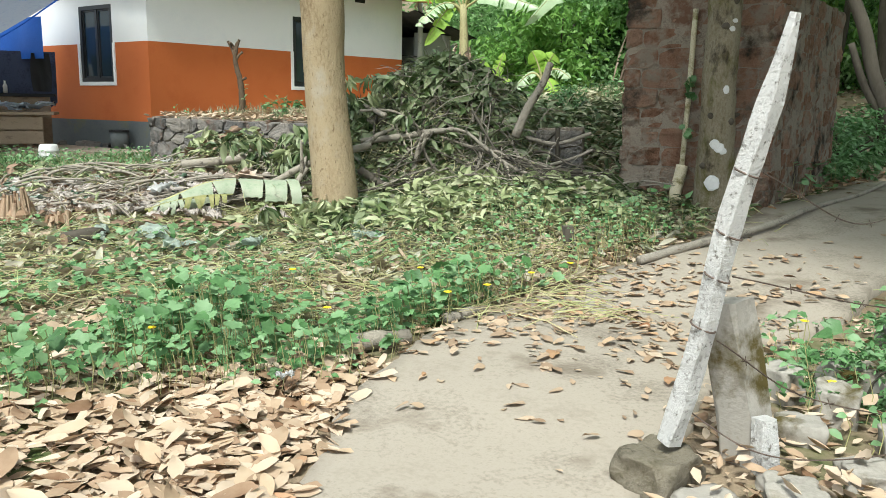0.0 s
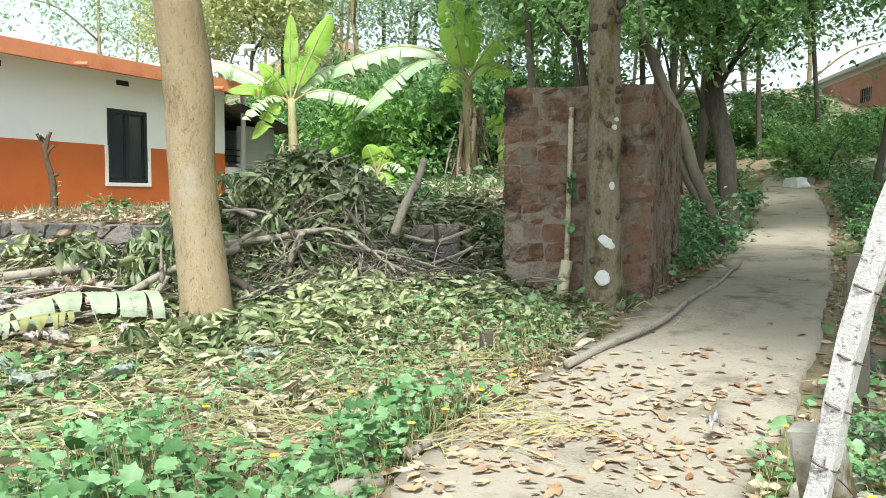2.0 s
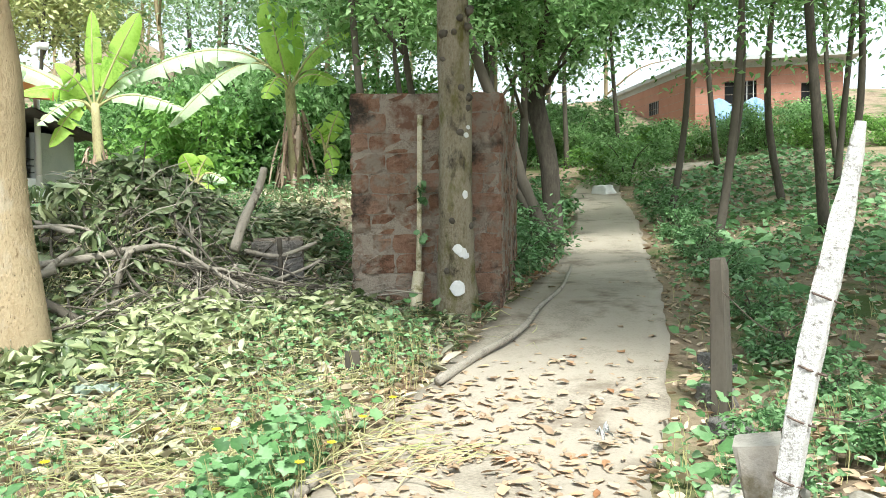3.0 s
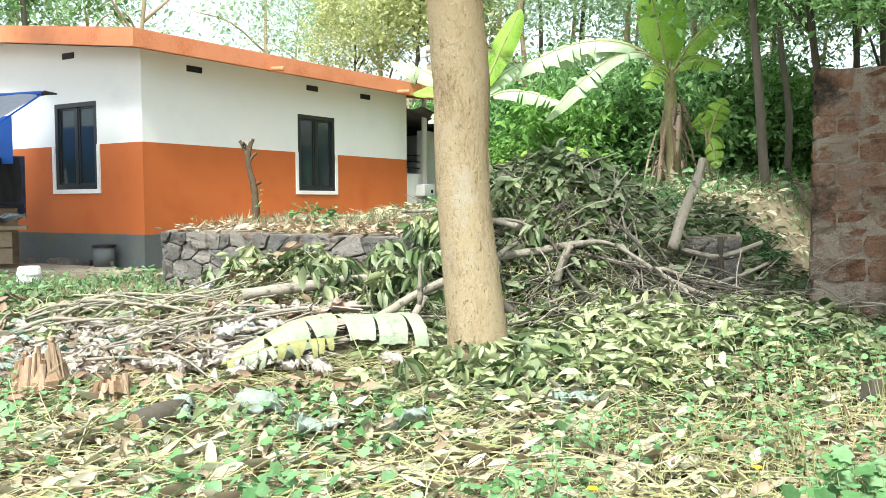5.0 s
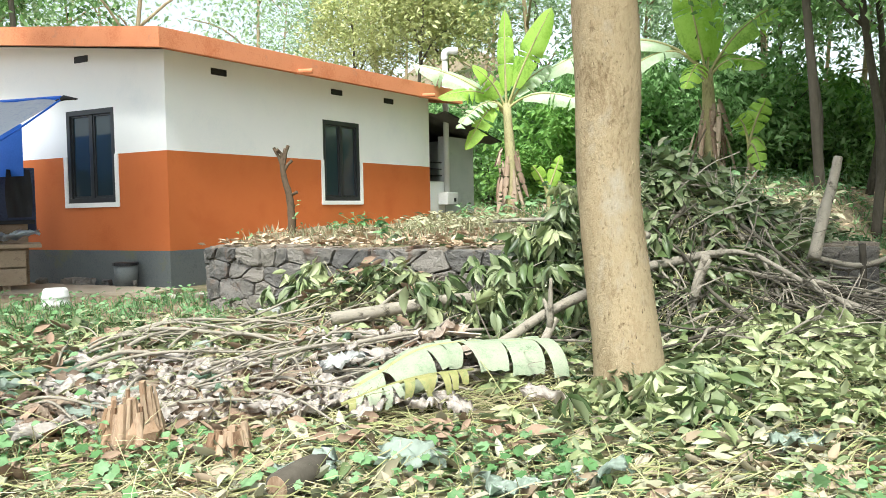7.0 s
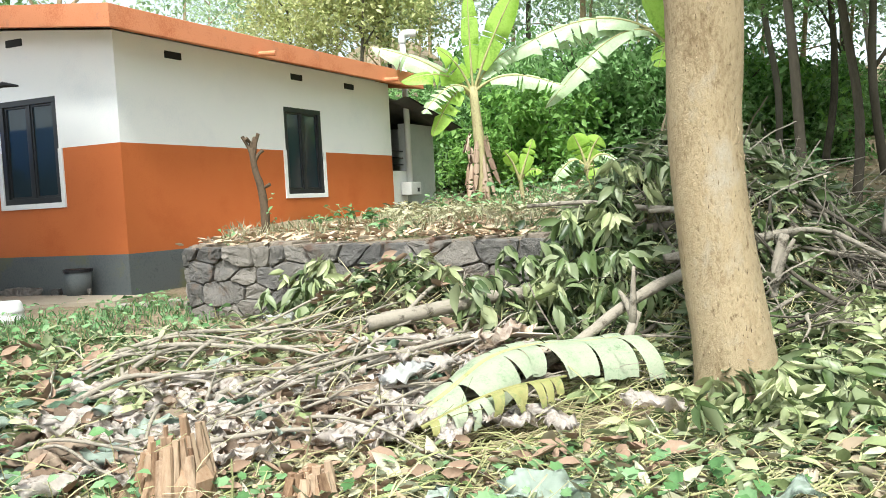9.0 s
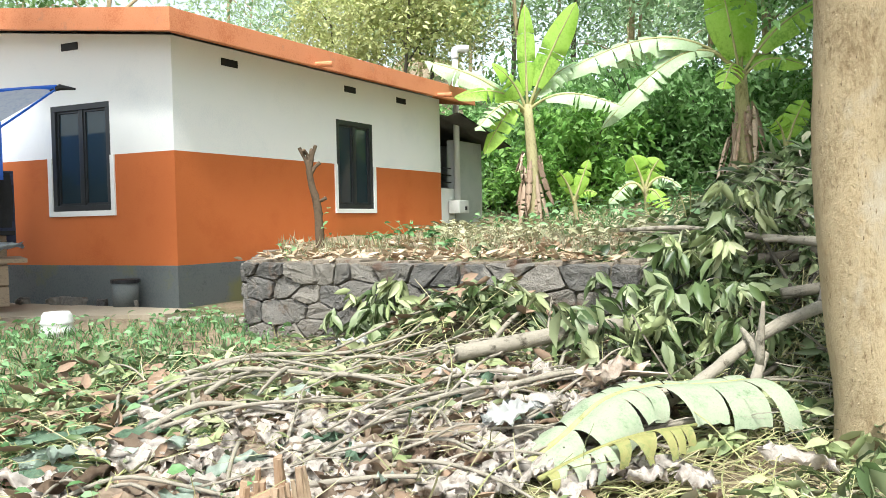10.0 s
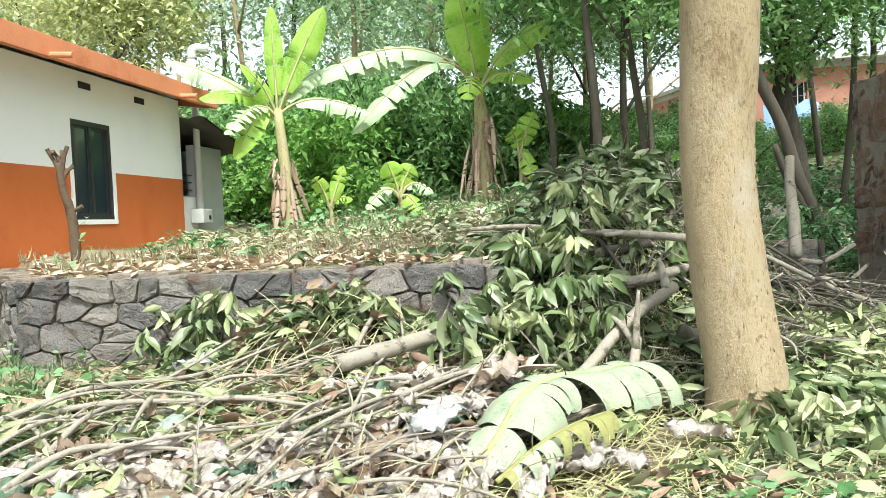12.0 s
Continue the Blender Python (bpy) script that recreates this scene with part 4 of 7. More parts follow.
# shrubs along the path
for x, y, s, k in ((3.7, 4.9, 0.4, 2), (4.5, 5.9, 0.5, 2), (5.3, 7.0, 0.42, 2), (6.5, 8.6, 0.55, 2), (8.3, 10.8, 0.6, 2), (9.6, 12.6, 0.7, 2), (11.4, 14.9, 0.8, 2), (13.0, 17.2, 0.8, 2), (4.6, 10.6, 0.8, 2), (5.4, 11.6, 0.9, 2), (6.6, 13.0, 1.0, 2), (8.0, 15.0, 1.0, 2), (9.6, 17.2, 1.2, 2),
                   (3.1, 4.0, 0.45, 2), (1.95, 3.75, 0.34, 2), (2.5, 4.35, 0.4, 2), (18, 27.5, 1.3, 0), (20, 29.5, 1.3, 0), (22.0, 27.0, 0.8, 0), (24.0, 24.8, 0.7, 0), (16, 29, 1.4, 0), (20.5, 25.8, 1.0, 1), (26.5, 23.5, 1.1, 0), (15.2, 21.0, 1.0, 0), (15.6, 22.8, 1.0, 1), (-7.9, 11.6, 0.7, 2), (-8.6, 12.0, 0.8, 2), (-8.4, 10.9, 0.6, 2), (1.6, 12.0, 0.5, 2), (2.6, 11.4, 0.5, 2)):
    plant(BUSHES[k], x, y, frng.uniform(0, 6.28), s, "shrubs along the path")

# hedge below the brick house
for i in range(15):
    f = i / 14
    x, y = 15.2 + 12.5 * f + frng.uniform(-0.4, 0.4), 28.0 - 6.4 * f + frng.uniform(-0.5, 0.5)
    plant(BUSHES[frng.choice((0, 1, 0))], x, y, frng.uniform(0, 6.28), frng.uniform(0.65, 0.95), "hedge below the brick house", stretch_z=frng.uniform(0.9, 1.3))

# ---- dry-stone retaining wall ----
def stone_wall(name, p, q, z0, z1, seed, rows, cols):
    """A rubble wall from p to q: dark mortar core and single stones proud of it."""
    rs = random.Random(seed)
    L = math.hypot(q[0] - p[0], q[1] - p[1])
    d = Vector(((q[0] - p[0]) / L, (q[1] - p[1]) / L, 0))
    out = Vector((d.y, -d.x, 0))
    o = Vector((p[0], p[1], 0))
    w = thing(name, "low rubble retaining wall of grey-brown stones", "wall", kind="structure")
    M = Matrix(((d.x, out.x, 0, o.x), (d.y, out.y, 0, o.y), (0, 0, 1, 0), (0, 0, 0, 1)))
    part("core", box_bm((0, -0.28, z0 - 0.4), (L, -0.02, z1 - 0.02), 0, M), MORTAR, w)
    # cells of a loose, flattened packing
    flat = 0.55
    seeds = []
    for k in range(rows):
        for c in range(cols):
            seeds.append(((c + 0.5 * (k % 2) + 0.25 + rs.uniform(-0.4, 0.4)) * L / cols, z0 + (k + 0.5 + rs.uniform(-0.34, 0.34)) * (z1 - z0) / rows))
    for u, z in seeds:
        poly = [(0.0, z0), (L, z0), (L, z1), (0.0, z1)]
        for u2, zz2 in seeds:
            if (u2, zz2) == (u, z) or abs(u2 - u) > 1.2:
                continue
            nu, nz = (u2 - u) * flat * flat, zz2 - z
            lim = nu * (u + u2) / 2 + nz * (z + zz2) / 2
            cut = []
            for i, p1 in enumerate(poly):
                p2 = poly[(i + 1) % len(poly)]
                d1, d2 = nu * p1[0] + nz * p1[1] - lim, nu * p2[0] + nz * p2[1] - lim
                if d1 <= 0:
                    cut.append(p1)
                if d1 * d2 < 0:
                    f = d1 / (d1 - d2)
                    cut.append((p1[0] + (p2[0] - p1[0]) * f, p1[1] + (p2[1] - p1[1]) * f))
            poly = cut
        if len(poly) > 2:
            cx, cz = sum(a for a, _ in poly) / len(poly), sum(b for _, b in poly) / len(poly)
            size = sum(math.hypot(a - cx, b - cz) for a, b in poly) / len(poly)
            inset = 1 - rs.uniform(0.005, 0.013) / max(size, 0.05)
            # rounded outline
            dense = []
            for i, (a, b) in enumerate(poly):
                a2, b2 = poly[(i + 1) % len(poly)]
                for f in (0.1, 0.37, 0.63, 0.9):
                    dense.append((a + (a2 - a) * f, b + (b2 - b) * f))
            bulge = rs.uniform(0.01, 0.045)
            tilt_u, tilt_z = rs.uniform(-0.12, 0.12), rs.uniform(-0.16, 0.16)
            rings = []
            for shrink, depth in ((inset, -0.07), (inset * 0.99, 0.5 * bulge), (inset * 0.93, 0.95 * bulge), (inset * 0.5, bulge)):
                rings.append([M @ Vector((cx + (a - cx) * shrink + rs.uniform(-0.006, 0.006), depth + tilt_u * (a - cx) + tilt_z * (b - cz) + rs.uniform(-0.007, 0.007), cz + (b - cz) * shrink + rs.uniform(-0.006, 0.006))) for a, b in dense])
            n_ = len(dense)
            vs = [v for r_ in rings for v in r_]
            fs = [(r_ * n_ + i, r_ * n_ + (i + 1) % n_, (r_ + 1) * n_ + (i + 1) % n_, (r_ + 1) * n_ + i) for r_ in range(3) for i in range(n_)]
            fs.append(tuple(range(3 * n_, 4 * n_)))
            link_mesh("stone", vs, [f[::-1] for f in fs], STONE, w)
    # cap of flat rubble set in mortar
    cap = bmesh.new()
    s = 0.0
    while s < L - 0.02:
        step = min(rs.uniform(0.1, 0.3), L - s)
        box_bm((s + 0.006, -0.3, z1 - 0.03), (s + step - 0.006, rs.uniform(-0.05, 0.035), z1 + rs.uniform(-0.015, 0.03)), 0.01, M, cap)
        s += step
    part("cap", cap, LAT_MORTAR, w)
    return w


stone_wall("retaining_wall", WALL_A, WALL_B, 0.15, 1.03, 4, 5, 14)
stone_wall("retaining_wall", WALL_B, WALL_C, 0.15, 1.02, 5, 5, 12)
stone_wall("retaining_wall", WALL_E, (WALL_A[0] - 0.02, WALL_A[1] + 0.06), 0.15, 1.0, 6, 5, 14)

# ---- laterite block structure ----
laterite = thing("laterite_structure", "weathered roofless structure of reddish laterite blocks with crumbling mortar", "wall", kind="structure")
L0, L1, L2 = Vector((1.78, 8.7, 0)), Vector((3.1, 8.08, 0)), Vector((4.75, 10.5, 0))
L3 = L0 + (L2 - L1)
BZ0, COURSE = 0.12, 0.193
block_meshes = []
brs = random.Random(31)
for i in range(7):
    bm = bmesh.new()
    box_bm((-0.5, -0.5, -0.5), (0.5, 0.5, 0.5), 0, None, bm)
    bmesh.ops.subdivide_edges(bm, edges=bm.edges[:], cuts=2, use_grid_fill=True)
    for v in bm.verts:
        edge = sum(abs(q) > 0.49 for q in v.co)
        v.co *= 1.0 if edge < 2 else 0.955 if edge == 2 else 0.9
        v.co += Vector([brs.uniform(-0.04, 0.04) * (2.2 if k == 1 else 0.9) for k in range(3)])
    me = bpy.data.meshes.new("laterite_block")
    bm.to_mesh(me)
    bm.free()
    me.materials.append(LATERITE)
    block_meshes.append(me)


def block_face(p, q, rows, depth, seed):
    rs = random.Random(seed)
    L = (q - p).length
    d = (q - p) / L
    out = Vector((d.y, -d.x, 0))
    M = Matrix(((d.x, out.x, 0, p.x), (d.y, out.y, 0, p.y), (0, 0, 1, 0), (0, 0, 0, 1)))
    part("mortar", box_bm((0.025, -depth, BZ0), (L - 0.025, 0.0015, BZ0 + rows * COURSE - 0.01), 0, M), LAT_MORTAR, laterite)
    for k in range(rows):
        s = -rs.uniform(0.05, 0.3) if k % 2 else 0.0
        while s < L - 0.03:
            w = rs.uniform(0.33, 0.42)
            a, b = max(s, 0), min(s + w, L)
            if L - b < 0.08:
                b = L
            if b - a > 0.04 and not (k == rows - 1 and rs.random() < 0.2):
                ob = new("laterite_block", rs.choice(block_meshes))
                ob.parent = laterite
                h = COURSE - 0.003
                ob.matrix_basis = M @ pose((a + b) / 2, -0.085 + rs.uniform(-0.016, 0.01), BZ0 + (k + 0.5) * COURSE) @ Matrix.Diagonal((b - a - 0.004, 0.19, h, 1))
            s = b if b == L else s + w
    return M


block_face(L0, L1, 12, 0.26, 1)
block_face(L1, L2, 12, 0.26, 2)
block_face(L0 + (L3 - L0) * 0.35, L0 + (L3 - L0).normalized() * 0.2, 12, 0.26, 3)
# old drain pipe on the face, with a thick elbow at its foot
d = (L1 - L0).normalized()
out = Vector((d.y, -d.x, 0))
pb = L0 + d * 0.62 + out * 0.06
drain = thing("drain_pipe", "old stained yellowish drain pipe with a thick elbow foot", "pipe", (pb.x, pb.y, 0.3))
under(link_mesh("pipe", *tube(smooth_line([pb + Vector((0.02, -0.01, 0.6)), pb + Vector((0.045, 0, 1.3)), pb + Vector((0.06, 0, 2.22))], 4), 0.026, 10, True, 0.05, brs), PIPE_OLD, None, "", True), drain)
under(link_mesh("elbow", *tube(smooth_line([pb + Vector((0.03, -0.01, 0.72)), pb + Vector((0.0, -0.03, 0.58)), pb + Vector((-0.045, -0.1, 0.47)), pb + Vector((-0.06, -0.12, 0.38))], 4), 0.058, 12, True, 0.03, brs), PIPE_OLD, None, "", True), drain)
under(link_mesh("foot", *tube([pb + Vector((-0.06, -0.12, 0.4)), pb + Vector((-0.065, -0.125, 0.1))], 0.052, 12), PIPE_OLD, None, "", True), drain)
cl = np.array([[pb.x + 0.05 + brs.uniform(-0.05, 0.05), pb.y - 0.05 + brs.uniform(-0.03, 0.02), z + brs.uniform(-0.06, 0.06)] for z in (1.02, 1.05, 1.45, 1.5, 1.55, 1.5) for _ in range(3)])
climber = leaves("climbing_plant", LOBED, cl, rand_dirs(nrng, len(cl), 0.6), np.tile((0.2, -1.0, 0.3), (len(cl), 1)), nrng.uniform(0.06, 0.12, len(cl)), nrng.uniform(0.06, 0.11, len(cl)), LEAF_WEED)
tagged(climber, "small green climbing leaves on the drain pipe", "plant", kind="stuff")

# ---- banana plants ----
def banana_blade(base, tip, width, sag, face, tears=5, seed=0, fold=0.25):
    """A banana leaf: a stalk and a long blade of two halves, torn across, that arches from base to tip."""
    rs = random.Random(seed)
    b, t = Vector(base), Vector(tip)
    n_ = 22
    up = Vector(face).normalized()
    line_ = []
    arch = Vector((0, 0, 1)) if math.hypot(t.x - b.x, t.y - b.y) > 0.35 * (t - b).length else up * 0.5
    for i in range(n_ + 1):
        f = i / n_
        line_.append(b.lerp(t, f) + arch * sag * math.sin(math.pi * f ** 0.75))
    stalk = tube(line_, [0.03 * (1 - 0.85 * i / n_) for i in range(n_ + 1)], 6)
    verts, faces = [], []
    start = 4
    cuts = {rs.randrange(start + 3, n_ - 1) for _ in range(tears)}
    for sgn in (-1, 1):
        prev = None
        for i in range(start, n_ + 1):
            f = (i - start) / (n_ - start)
            d = (line_[min(i + 1, n_)] - line_[max(i - 1, 0)]).normalized()
            side = d.cross(up)
            side = side.normalized() if side.length > 0.05 else Vector((1, 0, 0))
            nor = side.cross(d).normalized()
            w = width * 0.5 * (math.sin(math.pi * min(1.0, f * 0.93 + 0.07)) ** 0.55)
            row = []
            droop = fold + (0.12 * math.sin(5 * f + seed))
            for k in range(4):
                g = k / 3
                row.append(line_[i] + side * sgn * w * g + nor * (0.10 * w * g - droop * w * g * g))
            kidx = len(verts)
            verts += row
            if i in cuts:
                # a tear: the strip before it ends a little short, the next one starts a little on
                verts[kidx:] = [q - d * 0.009 * k for k, q in enumerate(row)]
            if prev is not None:
                for k in range(3):
                    a0, a1, b0, b1 = prev + k, prev + k + 1, kidx + k, kidx + k + 1
                    faces.append((a0, a1, b1, b0) if sgn > 0 else (a0, b0, b1, a1))
            if i in cuts:
                kidx = len(verts)
                verts += [q + d * 0.006 * k - nor * 0.035 * k * w / 0.25 for k, q in enumerate(row)]
            prev = kidx
    return stalk, (verts, faces)


BANANA_TRUNK = surface("banana_trunk", [(0.08, 0.055, 0.03), (0.2, 0.15, 0.08), (0.36, 0.33, 0.17)], 5, 30, 0.75, 0.4, 0.01, stretch=(1, 1, 0.35))


def banana_plant(label, base, head, blades, stem_r, dead=6, seed=0, sheath=1.0):
    rs = random.Random(seed)
    b, h = Vector(base), Vector(head)
    t = thing("banana_plant", label, "banana plant", base, "banana plants")
    under(link_mesh("stem", *tube(smooth_line([b - Vector((0, 0, 0.2)), b.lerp(h, 0.35) + Vector((0.03, 0, 0)), h], 5), [stem_r * (1.15 - 0.055 * k) for k in range(11)], 14, True, 0.06, rs), BANANA_TRUNK, None, "", True), t)
    for i, (tip, width, sag, pale) in enumerate(blades):
        tipv = Vector(tip)
        view = Vector((-0.45, -1.0, 0.0))
        flat = tipv - h
        face = Vector((0, 0, 0.75)) + view * 0.55 if abs(flat.z) < 1.2 * math.hypot(flat.x, flat.y) else view
        stalk, blade = banana_blade(h + Vector((0, 0, -0.1 - 0.02 * i)), tipv, width * (1.0 if pale else 1.2), sag, face, rs.randrange(4, 9) if pale else rs.randrange(2, 5), seed + i, rs.uniform(0.35, 0.6))
        bl = under(link_mesh("leaf", *blade, BANANA_SHEEN if pale else BANANA_LEAF, None, "", True), t)
        ribs = link_mesh("midrib", *stalk, BANANA_STEM, None, "", True)
        under(ribs, t)
    for i in range(dead * 4):
        a = rs.uniform(0, 6.28)
        z = b.z + (h.z - b.z) * rs.uniform(0.22, 0.66) * sheath
        c = Vector((b.x + (h.x - b.x) * 0.4, b.y + (h.y - b.y) * 0.4, z))
        o = Vector((math.cos(a), math.sin(a), 0))
        L = min(rs.uniform(0.25, 1.2) * sheath, z - b.z - 0.03)
        stalk, blade = banana_blade(c + o * stem_r, c + o * (stem_r + rs.uniform(0.03, 0.28)) - Vector((rs.uniform(-0.2, 0.2), rs.uniform(-0.1, 0.1), L)), rs.uniform(0.035, 0.13), rs.uniform(-0.02, 0.2), o, 3, seed + 50 + i, 0.8)
        under(link_mesh("dead_leaf", *blade, BANANA_DRY, None, "dry hanging brown leaf"), t)
    return t


banana_plant("tall banana plant with bright arching leaves and dead brown skirts", (0.12, 18.5, float(land(0.12, 18.5))), (0.1, 18.8, 3.45),
             [((0.1, 18.9, 5.3), 0.28, 0.1, False), ((0.95, 18.5, 5.25), 0.42, 0.12, False), ((1.75, 18.3, 3.35), 0.45, 0.3, True), ((1.05, 19.0, 4.25), 0.45, 0.2, True), ((-0.6, 18.6, 4.15), 0.5, 0.2, False),
              ((-1.25, 18.9, 3.6), 0.45, 0.3, False), ((-0.95, 18.5, 2.95), 0.45, 0.35, True), ((-0.75, 18.7, 2.55), 0.4, 0.4, False), ((-1.7, 19.4, 4.35), 0.5, 0.25, True)],
             0.13, 7, 3)
banana_plant("large banana plant with pale arching leaves and dry sheathed stem", (3.95, 18.1, float(land(3.95, 18.1))), (3.8, 17.95, 3.95),
             [((0.5, 19.2, 3.9), 0.62, 0.75, True), ((1.45, 18.7, 3.0), 0.55, 0.8, True), ((3.3, 17.8, 5.7), 0.62, 0.15, False), ((3.95, 18.0, 5.6), 0.4, 0.1, False), ((5.1, 16.9, 5.1), 0.55, 0.35, False), ((1.7, 18.9, 4.15), 0.5, 0.6, True),
              ((4.9, 18.6, 4.3), 0.5, 0.3, False), ((4.6, 17.2, 3.9), 0.45, 0.3, False), ((3.1, 17.3, 3.5), 0.4, 0.4, False)],
             0.17, 12, 9, 1.25)
banana_plant("young banana plant with a few broad green leaves", (1.8, 17.5, float(land(1.8, 17.5))), (1.78, 17.52, 1.9),
             [((1.55, 17.5, 2.4), 0.35, 0.08, False), ((2.0, 17.4, 2.35), 0.36, 0.1, False), ((1.2, 17.7, 1.6), 0.34, 0.25, True), ((2.35, 17.3, 1.85), 0.3, 0.25, True), ((2.05, 17.2, 1.45), 0.32, 0.2, False)], 0.06, 2, 15, 0.7)
banana_plant("banana sucker with upright green leaves beside its parent", (4.45, 17.6, float(land(4.45, 17.6))), (4.45, 17.6, 2.6),
             [((4.7, 17.4, 3.35), 0.36, 0.1, False), ((4.2, 17.5, 3.0), 0.32, 0.15, False), ((4.8, 17.6, 2.4), 0.3, 0.2, False), ((4.5, 17.2, 2.0), 0.28, 0.2, False)], 0.06, 2, 21, 0.7)
banana_plant("banana sucker with narrow green leaves beside its parent", (0.75, 18.2, float(land(0.75, 18.2))), (0.75, 18.2, 1.75),
             [((1.0, 18.1, 2.4), 0.22, 0.08, False), ((0.45, 18.1, 2.2), 0.22, 0.1, False), ((1.15, 18.1, 1.8), 0.22, 0.15, False)], 0.05, 1, 27, 0.6)

# lopped sapling by the house wall
SAPLING_BARK = surface("sapling_bark", [(0.03, 0.018, 0.012), (0.07, 0.045, 0.028), (0.12, 0.085, 0.055)], 8, 40, 0.95, 0.8, 0.02)
sap = tree_trunk("sapling", "lopped brown sapling with stubby cut twigs", [(-3.73, 14.55, 0.9), (-3.73, 14.55, 1.3), (-3.75, 14.55, 1.6), (-3.82, 14.55, 1.9), (-3.84, 14.55, 2.15)], [0.06, 0.055, 0.05, 0.043, 0.04], SAPLING_BARK, 9, "sapling", 0.12)
for tip, z in (((-3.95, 14.55, 2.3), 2.0), ((-3.9, 14.5, 2.27), 2.14), ((-3.75, 14.55, 2.33), 2.08), ((-3.7, 14.55, 2.12), 1.98), ((-3.64, 14.5, 1.68), 1.55), ((-3.8, 14.6, 2.28), 2.15)):
    under(link_mesh("twig", *tube([(-3.82 if z > 1.8 else -3.75, 14.55, z), ((-3.82 + tip[0]) / 2, 14.55, (z + tip[2]) / 2 + 0.02), tip], [0.032, 0.021, 0.024], 7), SAPLING_BARK, None), sap)
cl = np.array([[-3.68 + 0.08 * float(nrng.random()), 14.5, z] for z in (1.5, 1.55, 1.3, 1.25, 1.2, 1.4)])
for c in cl:
    under(leaves("leaf", BLADE, c[None, :], rand_dirs(nrng, 1, 0.5), np.array([(0, -0.5, 1.0)]), nrng.uniform(0.08, 0.14, 1), nrng.uniform(0.04, 0.06, 1), LEAF_WEED), sap)


def herb(label, x, y, height, n, seed, leaf=(0.08, 0.14), shape=BLADE, base=None):
    rg = np.random.default_rng(seed)
    z0 = float(land(x, y)) if base is None else base
    t = thing("herb", label, "plant", (x, y, z0))
    stems, pos = [], []
    for i in range(max(2, n // 5)):
        tip = Vector((x + rg.normal(0, 0.3 * height), y + rg.normal(0, 0.3 * height), z0 + height * rg.uniform(0.6, 1.0)))
        stems.append(tube(smooth_line([(x, y, z0 - 0.05), (x * 0.6 + tip.x * 0.4, y * 0.6 + tip.y * 0.4, z0 + height * 0.5), tip], 3), 0.005, 5))
        for k in range(5):
            pos.append(Vector((x, y, z0)).lerp(tip, rg.uniform(0.5, 1.0)))
    pos = np.array(pos)
    m = len(pos)
    under(link_mesh("stems", *merge(stems), BANANA_STEM, None), t)
    under(leaves("leaves", shape, pos, rand_dirs(rg, m, 0.25), rand_dirs(rg, m, 0.3) + np.array([0, 0, 1.5]), rg.uniform(*leaf, m), rg.uniform(*leaf, m) * 0.5, LEAF_WEED), t)
    return t


for x, y, h, n, sd in ((-2.75, 13.5, 0.35, 25, 1), (-2.5, 13.4, 0.3, 20, 2), (-3.1, 13.6, 0.2, 15, 3), (-2.4, 12.3, 0.18, 15, 4), (-1.1, 16.2, 0.3, 15, 5)):
    herb("leafy green herb on the terrace", x, y, h, n, sd)
herb("tall single-stemmed weed with pale leaves", -0.9, 10.4, 0.5, 10, 9, base=1.2)

# ---- the heap of cut branches ----
def heap_point(x, y, lift=0.0):
    return Vector((x, y, float(pile(x, y)) + lift))


# filler sheet under the leaves; its near-black colour is the shade between branches
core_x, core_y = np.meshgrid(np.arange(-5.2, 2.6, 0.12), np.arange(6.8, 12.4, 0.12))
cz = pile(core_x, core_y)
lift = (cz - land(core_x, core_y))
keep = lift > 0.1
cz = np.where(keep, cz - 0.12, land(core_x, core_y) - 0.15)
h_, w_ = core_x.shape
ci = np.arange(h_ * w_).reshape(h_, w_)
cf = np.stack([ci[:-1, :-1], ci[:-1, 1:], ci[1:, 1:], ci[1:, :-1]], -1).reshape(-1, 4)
HEAP_SHADE = surface("heap_gap_shade", [(0.02, 0.018, 0.01), (0.06, 0.05, 0.03), (0.1, 0.085, 0.05)], 4, 40, 0.95, 1.0, 0.05)
brush = link_mesh("brush_heap", np.stack([core_x, core_y, cz], -1).reshape(-1, 3).tolist(), cf.tolist(), HEAP_SHADE, None, "filler sheet under a heap of cut branches, coloured as the shade in its gaps", True)
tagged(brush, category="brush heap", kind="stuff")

BR = random.Random(8)
LEAF_SPRAY = surface("spray_leaf", [(0.09, 0.14, 0.04), (0.2, 0.26, 0.09), (0.36, 0.41, 0.2), (0.5, 0.52, 0.32)], 1.6, 10, 0.5, 0, per="island", spread=0.6, through_light=0.2)


def branch(pts, r0, r1, label, mat=TWIG, forks=0, group="cut branches", seg=8):
    p = smooth_line(pts, 5)
    n_ = len(p)
    t = thing("branch", label, "branch", p[0], group)
    under(link_mesh("wood", *tube(p, [r0 + (r1 - r0) * i / (n_ - 1) for i in range(n_)], seg, True, 0.07, BR), mat, None, "", True), t)
    for i in range(forks):
        k = BR.randrange(n_ // 3, n_ - 1)
        d = (p[min(k + 1, n_ - 1)] - p[k - 1]).normalized()
        side = Vector((BR.uniform(-1, 1), BR.uniform(-1, 1), BR.uniform(-0.2, 0.7)))
        L = BR.uniform(0.15, 0.5)
        e = p[k] + (d + side * 0.7).normalized() * L
        e.z = max(e.z, float(pile(e.x, e.y)) + 0.01)
        under(link_mesh("fork", *tube(smooth_line([p[k], (p[k] + e) / 2 + Vector((0, 0, 0.03)), e], 3), [r1 * (0.95 - 0.1 * j) for j in range(7)], 6), mat, None, "", True), t)
    return t


